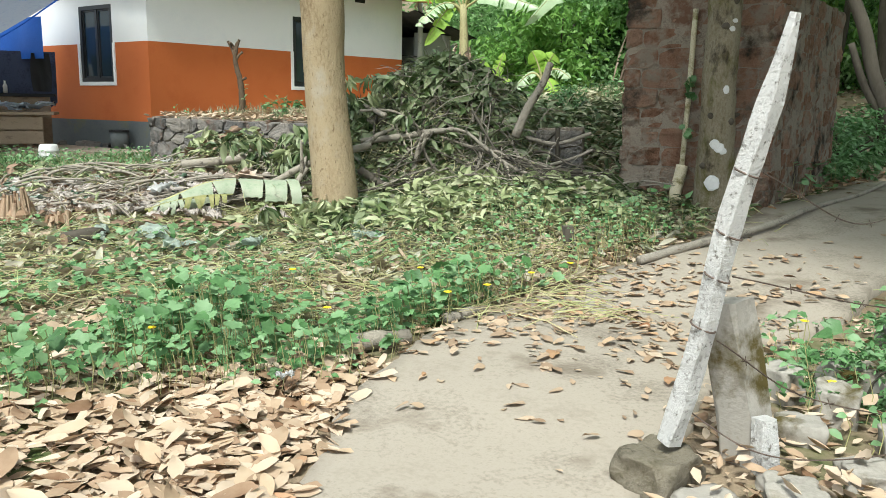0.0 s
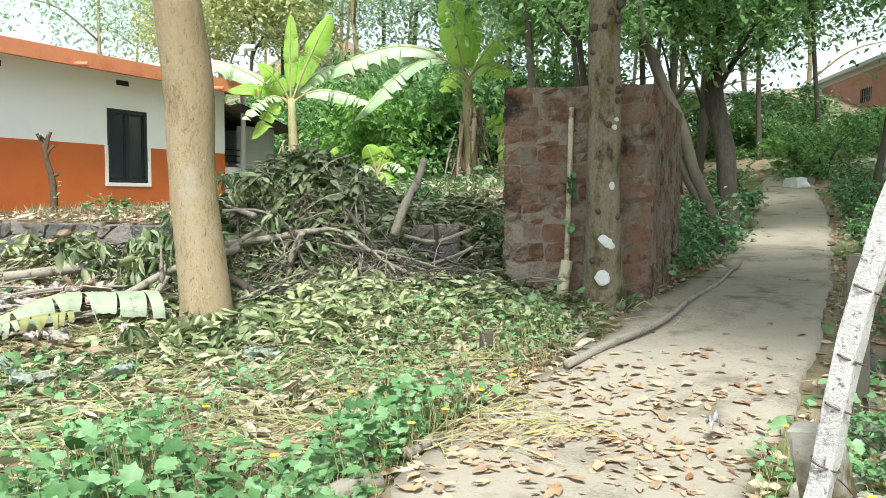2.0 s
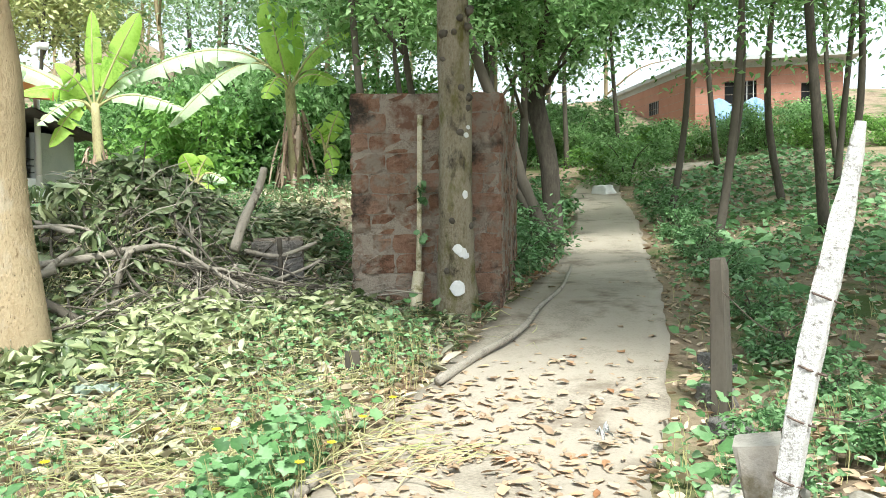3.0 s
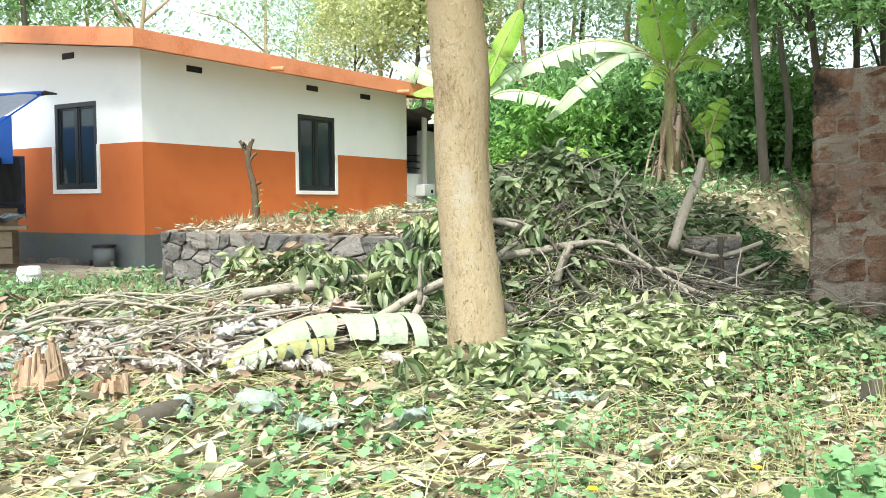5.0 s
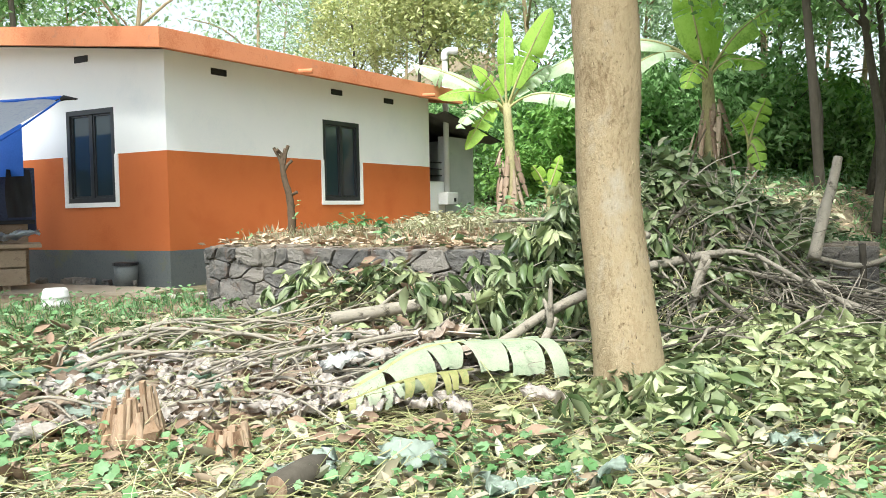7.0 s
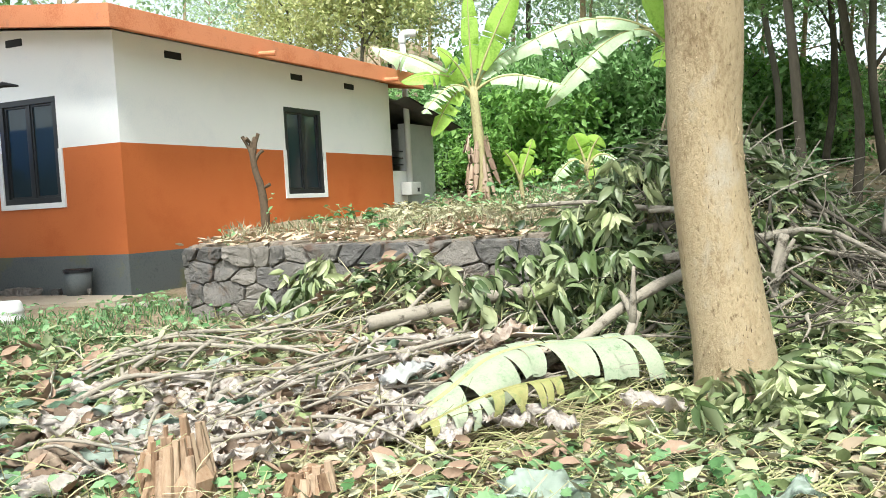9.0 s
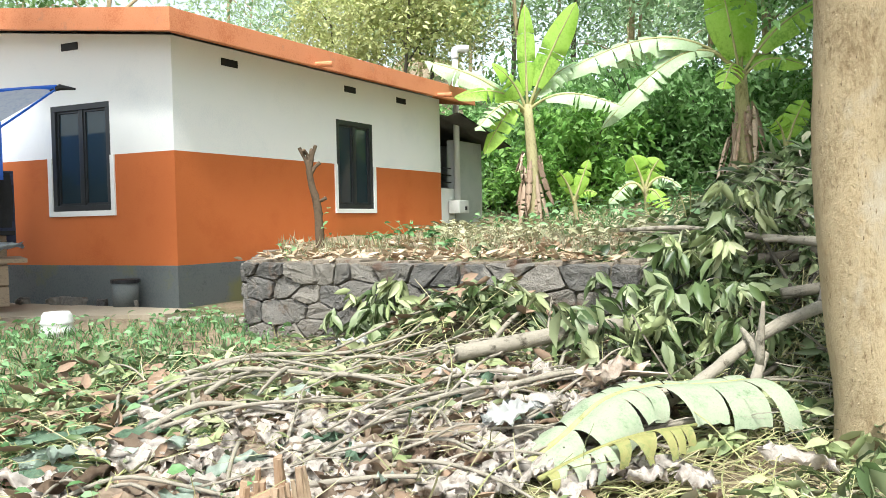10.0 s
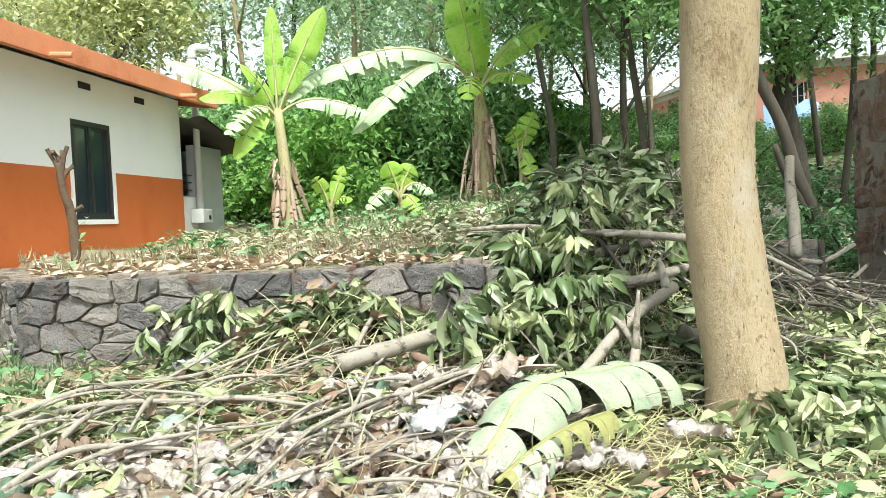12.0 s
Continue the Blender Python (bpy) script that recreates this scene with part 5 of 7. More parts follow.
branch([(-2.97, 9.24, 0.57), (-2.6, 9.3, 0.61), (-2.05, 9.4, 0.67), (-1.8, 9.45, 0.66)], 0.05, 0.047, "stout sawn branch lying across the cut twigs")
branch([(-1.58, 10.13, 1.27), (-1.2, 9.9, 1.28), (-0.91, 9.69, 1.23), (-0.8, 9.2, 1.2), (-0.66, 8.8, 1.16)], 0.015, 0.028, "long thin grey branch resting on top of the heap")
branch([(-2.02, 8.5, 0.36), (-1.75, 8.56, 0.48), (-1.5, 8.62, 0.62), (-1.2, 8.7, 0.74), (-0.8, 8.8, 0.85)], 0.032, 0.038, "pale grey sawn branch leaning beside the tree", forks=2)
branch([(-1.62, 8.4, 0.25), (-1.5, 8.45, 0.5), (-1.42, 8.5, 0.62)], 0.03, 0.028, "short crooked branch stub beside the tree", forks=2)
branch([(0.72, 9.0, 0.95), (0.85, 9.1, 1.25), (1.02, 9.25, 1.52), (1.1, 9.3, 1.74)], 0.05, 0.036, "sawn branch stub pointing up out of the heap")
branch([(-0.94, 9.1, 0.87), (-0.5, 9.05, 0.93), (-0.1, 9.05, 1.0), (0.1, 9.1, 0.98)], 0.036, 0.03, "thick grey branch in the heap", forks=2)
branch([(-0.97, 9.25, 1.2), (-0.58, 9.2, 1.19), (-0.18, 9.1, 0.95), (0.41, 9.0, 0.78), (1.2, 9.0, 0.55)], 0.016, 0.009, "long bare branch across the heap", forks=4)
branch([(-0.37, 8.75, 0.5), (-0.3, 8.8, 0.78), (-0.2, 8.85, 1.0)], 0.028, 0.035, "crooked bare branch upright in the heap", forks=1)
branch([(1.18, 9.1, 1.05), (1.2, 9.1, 0.6), (1.24, 9.1, 0.25)], 0.025, 0.028, "dark bare branch against the stone wall", BARK_DARK)
branch([(0.85, 9.15, 0.94), (1.18, 9.1, 0.88), (1.54, 9.05, 1.0)], 0.022, 0.02, "bare grey branch sticking out of the heap")
branch([(1.1, 8.95, 0.66), (1.35, 8.95, 0.74), (1.57, 8.95, 0.84)], 0.018, 0.014, "bare grey branch sticking out of the heap")
branch([(-0.9, 8.65, 0.6), (-0.68, 8.6, 0.46), (-0.45, 8.5, 0.36)], 0.045, 0.04, "dark curved branch at the foot of the tree", BARK_DARK)
branch([(-1.25, 9.75, 1.0), (-0.8, 9.45, 1.07), (-0.5, 9.3, 1.12)], 0.045, 0.04, "thick brown branch under leaves in the heap", BARK_DARK)
branch([(0.2, 8.9, 1.0), (0.6, 8.5, 0.7), (1.0, 8.2, 0.55)], 0.018, 0.022, "thin bare branch sliding down the heap", forks=3)
# long thin rods lying over the low litter
for i in range(62):
    x0, y0 = BR.uniform(-5.0, -2.2), BR.uniform(8.0, 9.9)
    a = BR.gauss(0.35, 0.35) if i < 40 else BR.gauss(0.2, 1.3)
    L = BR.uniform(0.7, 2.0) if i < 40 else BR.uniform(0.3, 1.1)
    pts = []
    for k in range(4):
        f = k / 3
        x, y = x0 + math.cos(a) * L * f, y0 + math.sin(a) * L * f + 0.06 * BR.uniform(-1, 1)
        pts.append((x, y, max(float(pile(x, y)), float(land(x, y))) + 0.06 + 0.05 * BR.random() + 0.1 * math.sin(math.pi * f)))
    branch(pts, BR.choice((0.008, 0.011, 0.014, 0.021)), BR.uniform(0.004, 0.009), "thin cut rod lying over dry litter", TWIG, BR.choice((0, 1, 1, 2)), "cut rods", 6)
for i in range(105):
    x0, y0 = BR.gauss(0.1, 0.75), BR.uniform(8.3, 9.7)
    a = BR.uniform(0, 6.28)
    L = BR.uniform(0.4, 1.2)
    ends = [heap_point(x0, y0, BR.uniform(0.03, 0.16)), heap_point(x0 + math.cos(a) * L, y0 + math.sin(a) * L, BR.uniform(0.06, 0.24))]
    pts = [ends[0].lerp(ends[1], k / 3) + Vector((BR.uniform(-0.03, 0.03), BR.uniform(-0.03, 0.03), BR.uniform(-0.02, 0.05))) for k in range(4)]
    branch(pts, BR.uniform(0.007, 0.02), 0.005, "thin cut branch tangled in the heap", BR.choice((TWIG, BARK_DARK)), BR.choice((1, 2, 3)), "cut branches", 6)

# small twigs and straw, too many to count
tw = []
for i in range(6400):
    zone = BR.random()
    if zone < 0.38:
        x, y = BR.gauss(-2.9, 1.3), BR.gauss(8.7, 0.8)
    elif zone < 0.55:
        x, y = BR.gauss(0.2, 1.1), BR.gauss(8.7, 0.9)
    else:
        x, y = BR.uniform(-5.5, 1.0), BR.uniform(4.9, 9.5)
    if math.hypot(x + 1.06, y - 8.05) < 0.28:
        continue
    a = BR.uniform(0, 6.28) if BR.random() < 0.5 else BR.gauss(0.3, 0.4)
    L = BR.uniform(0.12, 0.6)
    z = float(pile(x, y)) + BR.uniform(0.0, 0.07)
    dx, dy = math.cos(a) * L, math.sin(a) * L
    z2 = float(pile(x + dx, y + dy)) + BR.uniform(0.0, 0.09)
    mid = ((x + dx / 2 + BR.uniform(-0.04, 0.04)), (y + dy / 2 + BR.uniform(-0.04, 0.04)), (z + z2) / 2 + BR.uniform(0, 0.06))
    r_ = BR.uniform(0.0015, 0.005)
    tw.append(tube([(x, y, z), mid, (x + dx, y + dy, z2)], [r_, r_, r_ * 0.6], 4, False))
STRAW = surface("straw_and_twigs", [(0.12, 0.085, 0.05), (0.3, 0.26, 0.13), (0.5, 0.45, 0.26), (0.42, 0.46, 0.2)], 3, 20, 0.85, 0, per="island", spread=0.7)
twigs = link_mesh("twigs", *merge(tw), STRAW, None, "tangle of dry straw and small cut twigs on the ground")
tagged(twigs, category="twigs", kind="stuff")


def sprays(rg, spots, per=(8, 15), leaf=(0.11, 0.23), hang=0.5):
    """Leaves in whorls: each spot is a twig end from which long leaves droop."""
    P, W, U_, L = [], [], [], []
    for s in spots:
        n_ = int(rg.integers(*per))
        axis = rand_dirs(rg, 1, 0.3)[0]
        for k in range(n_):
            d = rand_dirs(rg, 1, 0.4)[0] * 0.8 + axis * 0.6
            d[2] -= hang * rg.uniform(0.3, 1.3)
            P.append(s + axis * rg.uniform(-0.08, 0.08) + rg.normal(0, 0.015, 3))
            W.append(d)
            U_.append(rand_dirs(rg, 1, 0.5)[0] * 1.1 + np.array([0, -0.2, 0.8]))
            L.append(rg.uniform(*leaf))
    L = np.array(L)
    return np.array(P), np.array(W), np.array(U_), L, L * rg.uniform(0.22, 0.4, len(L))


rg = np.random.default_rng(42)
spots = []
while len(spots) < 900:
    x, y = rg.normal(-0.1, 0.95), rg.normal(9.9, 0.85)
    if math.hypot(x + 1.08, y - 8.06) < 0.35 or y < 7.9 or (y > 11.6):
        continue
    spots.append(np.array([x, y, float(pile(x, y)) + rg.uniform(-0.06, 0.14)]))
tagged(leaves("heap_leaves", BLADE, *sprays(rg, spots), LEAF_CUT), "drooping dark green leaves on cut branches heaped up", "leaves", kind="stuff")
spots = []
for cx, cy, sx, sy, z0, z1, n_ in ((-3.35, 11.05, 0.2, 0.1, 0.5, 0.95, 16), (-2.55, 10.45, 0.35, 0.12, 0.45, 0.9, 34), (-2.2, 10.2, 0.3, 0.1, 0.45, 0.85, 26), (-1.35, 9.4, 0.4, 0.25, 0.5, 1.0, 60), (-1.1, 9.62, 0.25, 0.16, 0.55, 1.35, 60), (-0.75, 9.5, 0.3, 0.2, 0.8, 1.6, 55), (-1.6, 9.2, 0.35, 0.2, 0.4, 0.85, 40), (-3.0, 10.6, 0.3, 0.12, 0.4, 0.6, 14), (-1.05, 7.68, 0.22, 0.12, 0.15, 0.42, 26), (-0.7, 7.75, 0.25, 0.2, 0.15, 0.4, 22), (-5.2, 9.6, 0.3, 0.3, 0.15, 0.4, 18), (-4.9, 10.6, 0.4, 0.3, 0.25, 0.45, 14)):
    for k in range(n_):
        x, y = rg.normal(cx, sx), rg.normal(cy, sy)
        spots.append(np.array([x, y, max(rg.uniform(z0, z1), float(pile(x, y)))]))
pale_spots = spots[::3]
spots = [p for i, p in enumerate(spots) if i % 3]
tagged(leaves("hanging_leaves", CURLED, *sprays(rg, pale_spots, (7, 13), (0.1, 0.2), 1.2), LEAF_SPRAY), "pale limp leaf sprays hanging from cut branches", "leaves", kind="stuff")
tagged(leaves("hanging_leaves", BLADE, *sprays(rg, spots, hang=1.2), LEAF_CUT), "wilting green leaf sprays propped against the stone wall", "leaves", kind="stuff")


def strew(name, shape, rg, n, region, leaf, mat, label, flat=0.3, lift=(0.0, 0.05), ratio=(0.3, 0.5), surface_z=pile, keep=None, category="leaves"):
    """Loose leaves lying over a region given as (mean x, spread x, mean y, spread y) normals or bounds."""
    kind_, a, b, c, d = region
    if kind_ == "box":
        x, y = rg.uniform(a, b, n), rg.uniform(c, d, n)
    else:
        x, y = rg.normal(a, b, n), rg.normal(c, d, n)
    ok = np.hypot(x + 1.06, y - 8.05) > 0.27
    if keep is not None:
        ok &= keep(x, y)
    x, y = x[ok], y[ok]
    m = len(x)
    z = surface_z(x, y) + rg.uniform(lift[0], lift[1], m)
    L = rg.uniform(leaf[0], leaf[1], m)
    up = np.stack([rg.normal(0, flat, m), rg.normal(0, flat, m), np.ones(m)], 1)
    way = rand_dirs(rg, m, flat * 0.6)
    ob = leaves(name, shape, np.stack([x, y, z], 1), way, up, L, L * rg.uniform(ratio[0], ratio[1], m), mat)
    return tagged(ob, label, category, kind="stuff")


# a thin strand that bends over its length
STRAND = (np.array([(sx, k / 6, 0.14 * math.sin(math.pi * k / 6 * 0.9) + 0.012 * math.sin(2.2 * k)) for k in range(7) for sx in (-0.5, 0.5)]),
          [(2 * k, 2 * k + 1, 2 * k + 3, 2 * k + 2) for k in range(6)])
HAY = surface("cut_hay", [(0.1, 0.12, 0.04), (0.24, 0.25, 0.1), (0.36, 0.35, 0.17), (0.5, 0.46, 0.3)], 2.0, 20, 0.8, 0, per="island", spread=0.7, through_light=0.1)
ribs = [0.0, 0.15, 0.38, 0.65, 0.88, 1.0]
sides = [0.3, 0.5, 0.44, 0.2]
FLAT_LEAF = (np.array([(0, f, 0.03 * math.sin(4 * f)) for f in ribs] + [(sg * w, f, 0.05 + 0.05 * sg * math.sin(5 * f)) for sg in (-1, 1) for w, f in zip(sides, ribs[1:5])]),
             [(0, 1, 6), (1, 2, 7, 6), (2, 3, 8, 7), (3, 4, 9, 8), (4, 5, 9), (0, 10, 1), (1, 10, 11, 2), (2, 11, 12, 3), (3, 12, 13, 4), (4, 13, 5)])
line_np = np.array([(x, y, w) for x, y, w in path_line()])


def from_path(x, y):
    """Signed distance from the path's left edge (outside is positive), and from its right edge."""
    d = np.hypot(x[:, None] - line_np[None, :, 0], y[:, None] - line_np[None, :, 1])
    i = d.argmin(1)
    j = np.clip(i + 1, 1, len(line_np) - 1)
    dx, dy = line_np[j, 0] - line_np[j - 1, 0], line_np[j, 1] - line_np[j - 1, 1]
    s = ((y - line_np[i, 1]) * dx - (x - line_np[i, 0]) * dy) / np.hypot(dx, dy)
    return s - line_np[i, 2] / 2, -s - line_np[i, 2] / 2


def off_path(x, y):
    l, r_ = from_path(x, y)
    return np.maximum(l, r_) > 0.0


def on_path(x, y):
    return ~off_path(x, y)


def path_top(x, y):
    i = np.hypot(x[:, None] - line_np[None, :, 0], y[:, None] - line_np[None, :, 1]).argmin(1)
    return np.maximum(0.6 * land(line_np[i, 0], line_np[i, 1]) + 0.4 * land(x, y) + 0.034, land(x, y) + 0.016)


weed_zone = lambda x, y: (from_path(x, y)[0] < 2.4) & (y > 3.85 - 0.3 * np.sin(3.0 * x) - 0.15 * np.sin(7 * x)) & (y < 5.35 + 0.5 * x)
bare_of_weeds = lambda x, y: off_path(x, y) & (~weed_zone(x, y) | (rg.random(len(x)) < 0.3))
near_leaf = lambda x, y: off_path(x, y) & ~((x > -3.1) & (x < -1.4) & (y > 7.7) & (y < 8.8))
strew("green_litter", BLADE, rg, 6500, ("norm", -0.1, 1.5, 8.1, 0.75), (0.08, 0.17), LEAF_CUT, "wilting green leaves strewn over the ground", 0.4, (0.0, 0.1), (0.22, 0.34), keep=lambda x, y: near_leaf(x, y) & (y > 6.2))
strew("pale_litter", BLADE, rg, 7000, ("norm", -1.5, 2.2, 7.6, 0.95), (0.05, 0.14), LEAF_PALE, "pale dried leaves strewn over the ground", 0.6, (0.0, 0.05), (0.2, 0.36), keep=lambda x, y: near_leaf(x, y) & (y > 5.0) & bare_of_weeds(x, y))
strew("pale_litter", BLADE, rg, 3000, ("norm", -3.5, 1.1, 8.8, 0.9), (0.05, 0.13), LEAF_PALE, "pale dried leaves strewn over the ground", 0.5, (0.0, 0.1), (0.2, 0.36), keep=near_leaf)
strew("green_litter", BLADE, rg, 3000, ("norm", -4.0, 1.2, 9.9, 0.7), (0.06, 0.16), LEAF_CUT, "wilting green leaves among the cut rods", 0.5, (0.0, 0.12), (0.22, 0.34), keep=near_leaf)
strew("dry_litter", FLAT_LEAF, rg, 7500, ("box", -6.5, 1.5, 1.5, 7.8), (0.045, 0.12), LEAF_DRY, "dry brown fallen leaves on the soil", 0.35, (0.005, 0.03), (0.3, 0.55), keep=bare_of_weeds)
strew("dry_litter", FLAT_LEAF, rg, 5000, ("box", -3.2, 0.2, 1.4, 4.2), (0.06, 0.18), LEAF_DRY, "dry brown fallen leaves on the soil", 0.3, (0.005, 0.03), (0.3, 0.55), keep=bare_of_weeds)
strew("dry_litter", CURLED, rg, 1500, ("box", -5.5, -1.8, 7.2, 10.5), (0.07, 0.17), BANANA_DRY, "pale dry leaf scraps on the cut twigs", 0.5, (0.02, 0.12), keep=near_leaf)
strew("dry_litter", CURLED, rg, 4600, ("box", 1.0, 9.0, 1.5, 12.0), (0.05, 0.12), LEAF_DRY, "dry brown fallen leaves under the trees", 0.3, (0.005, 0.03), surface_z=land, keep=off_path)
strew("terrace_litter", CURLED, rg, 1500, ("box", -4.6, 2.0, 10.2, 15.5), (0.06, 0.15), LEAF_DRY, "dry brown leaves on the terrace", 0.35, (0.005, 0.04), surface_z=pile, keep=lambda x, y: (behind(x, y, WALL_A, WALL_B) > 0.05) & (behind(x, y, WALL_B, WALL_C) > 0.05))
strew("terrace_litter", BLADE, rg, 2600, ("box", -2.0, 5.0, 13.5, 20.5), (0.08, 0.24), LEAF_PALE, "pale cut leaves lying on the terrace", 0.45, (0.0, 0.12), (0.22, 0.36), surface_z=land)
strew("terrace_litter", CURLED, rg, 800, ("box", -4.45, -1.45, 10.0, 12.4), (0.06, 0.14), LEAF_DRY, "dry brown leaves along the wall top", 0.4, (0.0, 0.05), surface_z=lambda x, y: np.maximum(land(x, y), 1.04), keep=lambda x, y: (behind(x, y, WALL_A, WALL_B) > -0.02))
strew("terrace_litter", BLADE, rg, 2200, ("norm", 1.6, 0.8, 11.8, 1.1), (0.1, 0.22), LEAF_CUT, "wilting green leaves on the terrace behind the heap", 0.6, (0.0, 0.2), (0.26, 0.42), keep=lambda x, y: (behind(x, y, WALL_B, WALL_C) > 0.05) & (y > 9.9))
strew("terrace_litter", BLADE, rg, 2200, ("norm", 1.5, 0.9, 12.6, 1.2), (0.1, 0.22), LEAF_PALE, "pale cut leaves on the terrace behind the heap", 0.6, (0.0, 0.2), (0.26, 0.42), keep=lambda x, y: (behind(x, y, WALL_B, WALL_C) > 0.05) & (y > 9.9))
strew("path_leaves", FLAT_LEAF, rg, 1000, ("norm", 1.15, 0.8, 5.2, 0.9), (0.03, 0.12), LEAF_TAN, "dry tan leaves fallen on the concrete path", 0.2, (0.002, 0.008), (0.25, 0.6), surface_z=path_top, keep=on_path)
strew("path_leaves", FLAT_LEAF, rg, 160, ("norm", 1.35, 0.85, 5.3, 0.9), (0.05, 0.13), LEAF_ORANGE, "dry brown leaves fallen on the concrete path", 0.1, (0.004, 0.014), (0.36, 0.58), surface_z=path_top, keep=on_path)
strew("path_leaves", FLAT_LEAF, rg, 1300, ("box", -0.8, 12.0, 0.5, 18.0), (0.04, 0.12), LEAF_TAN, "dry brown leaves fallen on the concrete path", 0.1, (0.004, 0.014), (0.36, 0.58), surface_z=path_top, keep=lambda x, y: on_path(x, y) & ((from_path(x, y)[0] > -0.35) | (from_path(x, y)[1] > -0.3) | (rg.random(len(x)) < 0.25)) & ((y > 4.2) | (rg.random(len(x)) < 0.3)))
strew("pale_litter", CURLED, rg, 2200, ("norm", -1.2, 2.0, 6.9, 0.8), (0.09, 0.2), LEAF_BLEACHED, "large bleached leaves strewn over the ground", 0.5, (0.01, 0.05), (0.26, 0.42), keep=lambda x, y: near_leaf(x, y) & (y > 5.0) & bare_of_weeds(x, y))
strew("dry_litter", CURLED, rg, 420, ("box", 0.7, 3.2, 1.9, 4.6), (0.06, 0.13), LEAF_DRY, "dry brown leaves among the stones by the post", 0.3, (0.05, 0.1), surface_z=land, keep=lambda x, y: from_path(x, y)[1] > -0.05)
strew("edge_leaves", FLAT_LEAF, rg, 3600, ("box", -0.8, 8.0, 2.0, 13.0), (0.06, 0.15), LEAF_ORANGE, "dry orange-brown leaves along the path edge", 0.3, (0.0, 0.03), surface_z=land, keep=lambda x, y: (from_path(x, y)[0] > -0.02) & (from_path(x, y)[0] < 0.28))


strew("dry_litter", FLAT_LEAF, rg, 5000, ("norm", -2.0, 4.5, 1.0, 3.5), (0.06, 0.13), LEAF_DRY, "dry brown fallen leaves scattered over the yard", 0.3, (0.005, 0.03), (0.3, 0.55), surface_z=land, keep=lambda x, y: off_path(x, y) & (y < 4.5))
strew("litter_bits", DIAMOND, rg, 14000, ("box", -5.8, 1.2, 4.6, 9.8), (0.02, 0.055), LEAF_PALE, "small pale shreds of leaf and bark on the ground", 0.4, (0.0, 0.04), (0.3, 0.6), keep=near_leaf)
strew("litter_bits", DIAMOND, rg, 5000, ("box", -5.8, 1.2, 2.2, 7.2), (0.02, 0.05), LEAF_DRY, "small brown shreds of leaf and bark on the ground", 0.4, (0.0, 0.03), (0.3, 0.6), keep=off_path)
strew("hay", STRAND, rg, 3600, ("box", -5.8, 1.0, 5.0, 9.6), (0.12, 0.42), HAY, "thin curled strands of cut hay and vine", 0.6, (0.0, 0.04), (0.007, 0.016), keep=lambda x, y: near_leaf(x, y) & bare_of_weeds(x, y), category="hay")
strew("hay", STRAND, rg, 1500, ("norm", -3.6, 1.0, 8.6, 0.9), (0.15, 0.5), HAY, "thin curled strands of cut hay among the rods", 0.6, (0.0, 0.1), (0.007, 0.016), category="hay")
strew("hay", STRAND, rg, 700, ("box", -2.5, 3.0, 13.0, 17.5), (0.2, 0.5), HAY, "dry straw lying on the terrace", 0.6, (0.0, 0.06), (0.007, 0.016), surface_z=land, category="hay")
strew("heap_twigs", STRAND, rg, 900, ("norm", 0.0, 0.95, 9.1, 0.75), (0.2, 0.65), TWIG, "fine bare twigs tangled through the heap", 0.9, (-0.02, 0.12), (0.009, 0.02), keep=lambda x, y: y > 7.9, category="twigs")
spots = []
while len(spots) < 190:
    x, y = rg.normal(0.3, 0.95), rg.normal(7.9, 0.5)
    if math.hypot(x + 1.06, y - 8.05) < 0.35 or y < 6.7 or from_path(np.array([x]), np.array([y]))[0][0] < 0.3:
        continue
    spots.append(np.array([x, y, float(pile(x, y)) + rg.uniform(0.04, 0.16)]))
tagged(leaves("strewn_sprays", BLADE, *sprays(rg, spots, (7, 13), (0.09, 0.17), 0.25), LEAF_SPRAY), "pale green cut leaf sprays lying on the ground", "leaves", kind="stuff")


spots = []
for k in range(110):
    x, y = rg.normal(-4.0, 0.75), rg.normal(9.1, 0.55)
    spots.append(np.array([x, y, float(pile(x, y)) + rg.uniform(0.02, 0.13)]))
tagged(leaves("strewn_sprays", BLADE, *sprays(rg, spots, (6, 11), (0.08, 0.17), 0.2), LEAF_SPRAY), "pale green wilting sprays among the cut rods", "leaves", kind="stuff")


# ---- weeds ----
def weeds(name, rg, n, keep, region, leaf, label, height=(0.04, 0.2), mat=LEAF_WEED, shape=LOBED, ratio=(0.85, 1.1)):
    a, b, c, d = region
    x, y = rg.uniform(a, b, n * 3), rg.uniform(c, d, n * 3)
    clump = np.array([noise.noise((p * 1.1, q * 1.1, 7.0)) for p, q in zip(x, y)])
    ok = keep(x, y) & (clump > rg.uniform(-0.4, 0.3, n * 3)) & (np.hypot(x + 1.06, y - 8.05) > 0.4)
    x, y, clump = x[ok][:n], y[ok][:n], clump[ok][:n]
    m = len(x)
    g = land(x, y)
    hgt = (height[0] + (height[1] - height[0]) * rg.random(m) ** 1.3) * (0.75 + 0.8 * np.clip(clump + 0.2, 0, 0.6))
    L = rg.uniform(*leaf, m)
    up = np.stack([rg.normal(0, 0.6, m), rg.normal(-0.3, 0.55, m), np.ones(m)], 1)
    stems = []
    for i in range(0, m, 2):
        stems.append(tube([(x[i], y[i], g[i] - 0.02), (x[i] + 0.02, y[i], g[i] + hgt[i] * 0.6), (x[i], y[i] + 0.01, g[i] + hgt[i])], 0.0022, 3, False))
    t = leaves(name, shape, np.stack([x, y, g + hgt], 1), rand_dirs(rg, m, 0.25), up, L, L * rg.uniform(ratio[0], ratio[1], m), mat)
    tagged(t, label, "weeds", kind="stuff")
    tagged(link_mesh("weed_stems", *merge(stems), BANANA_STEM, None), "thin green weed stems", "weeds", kind="stuff")
    return t


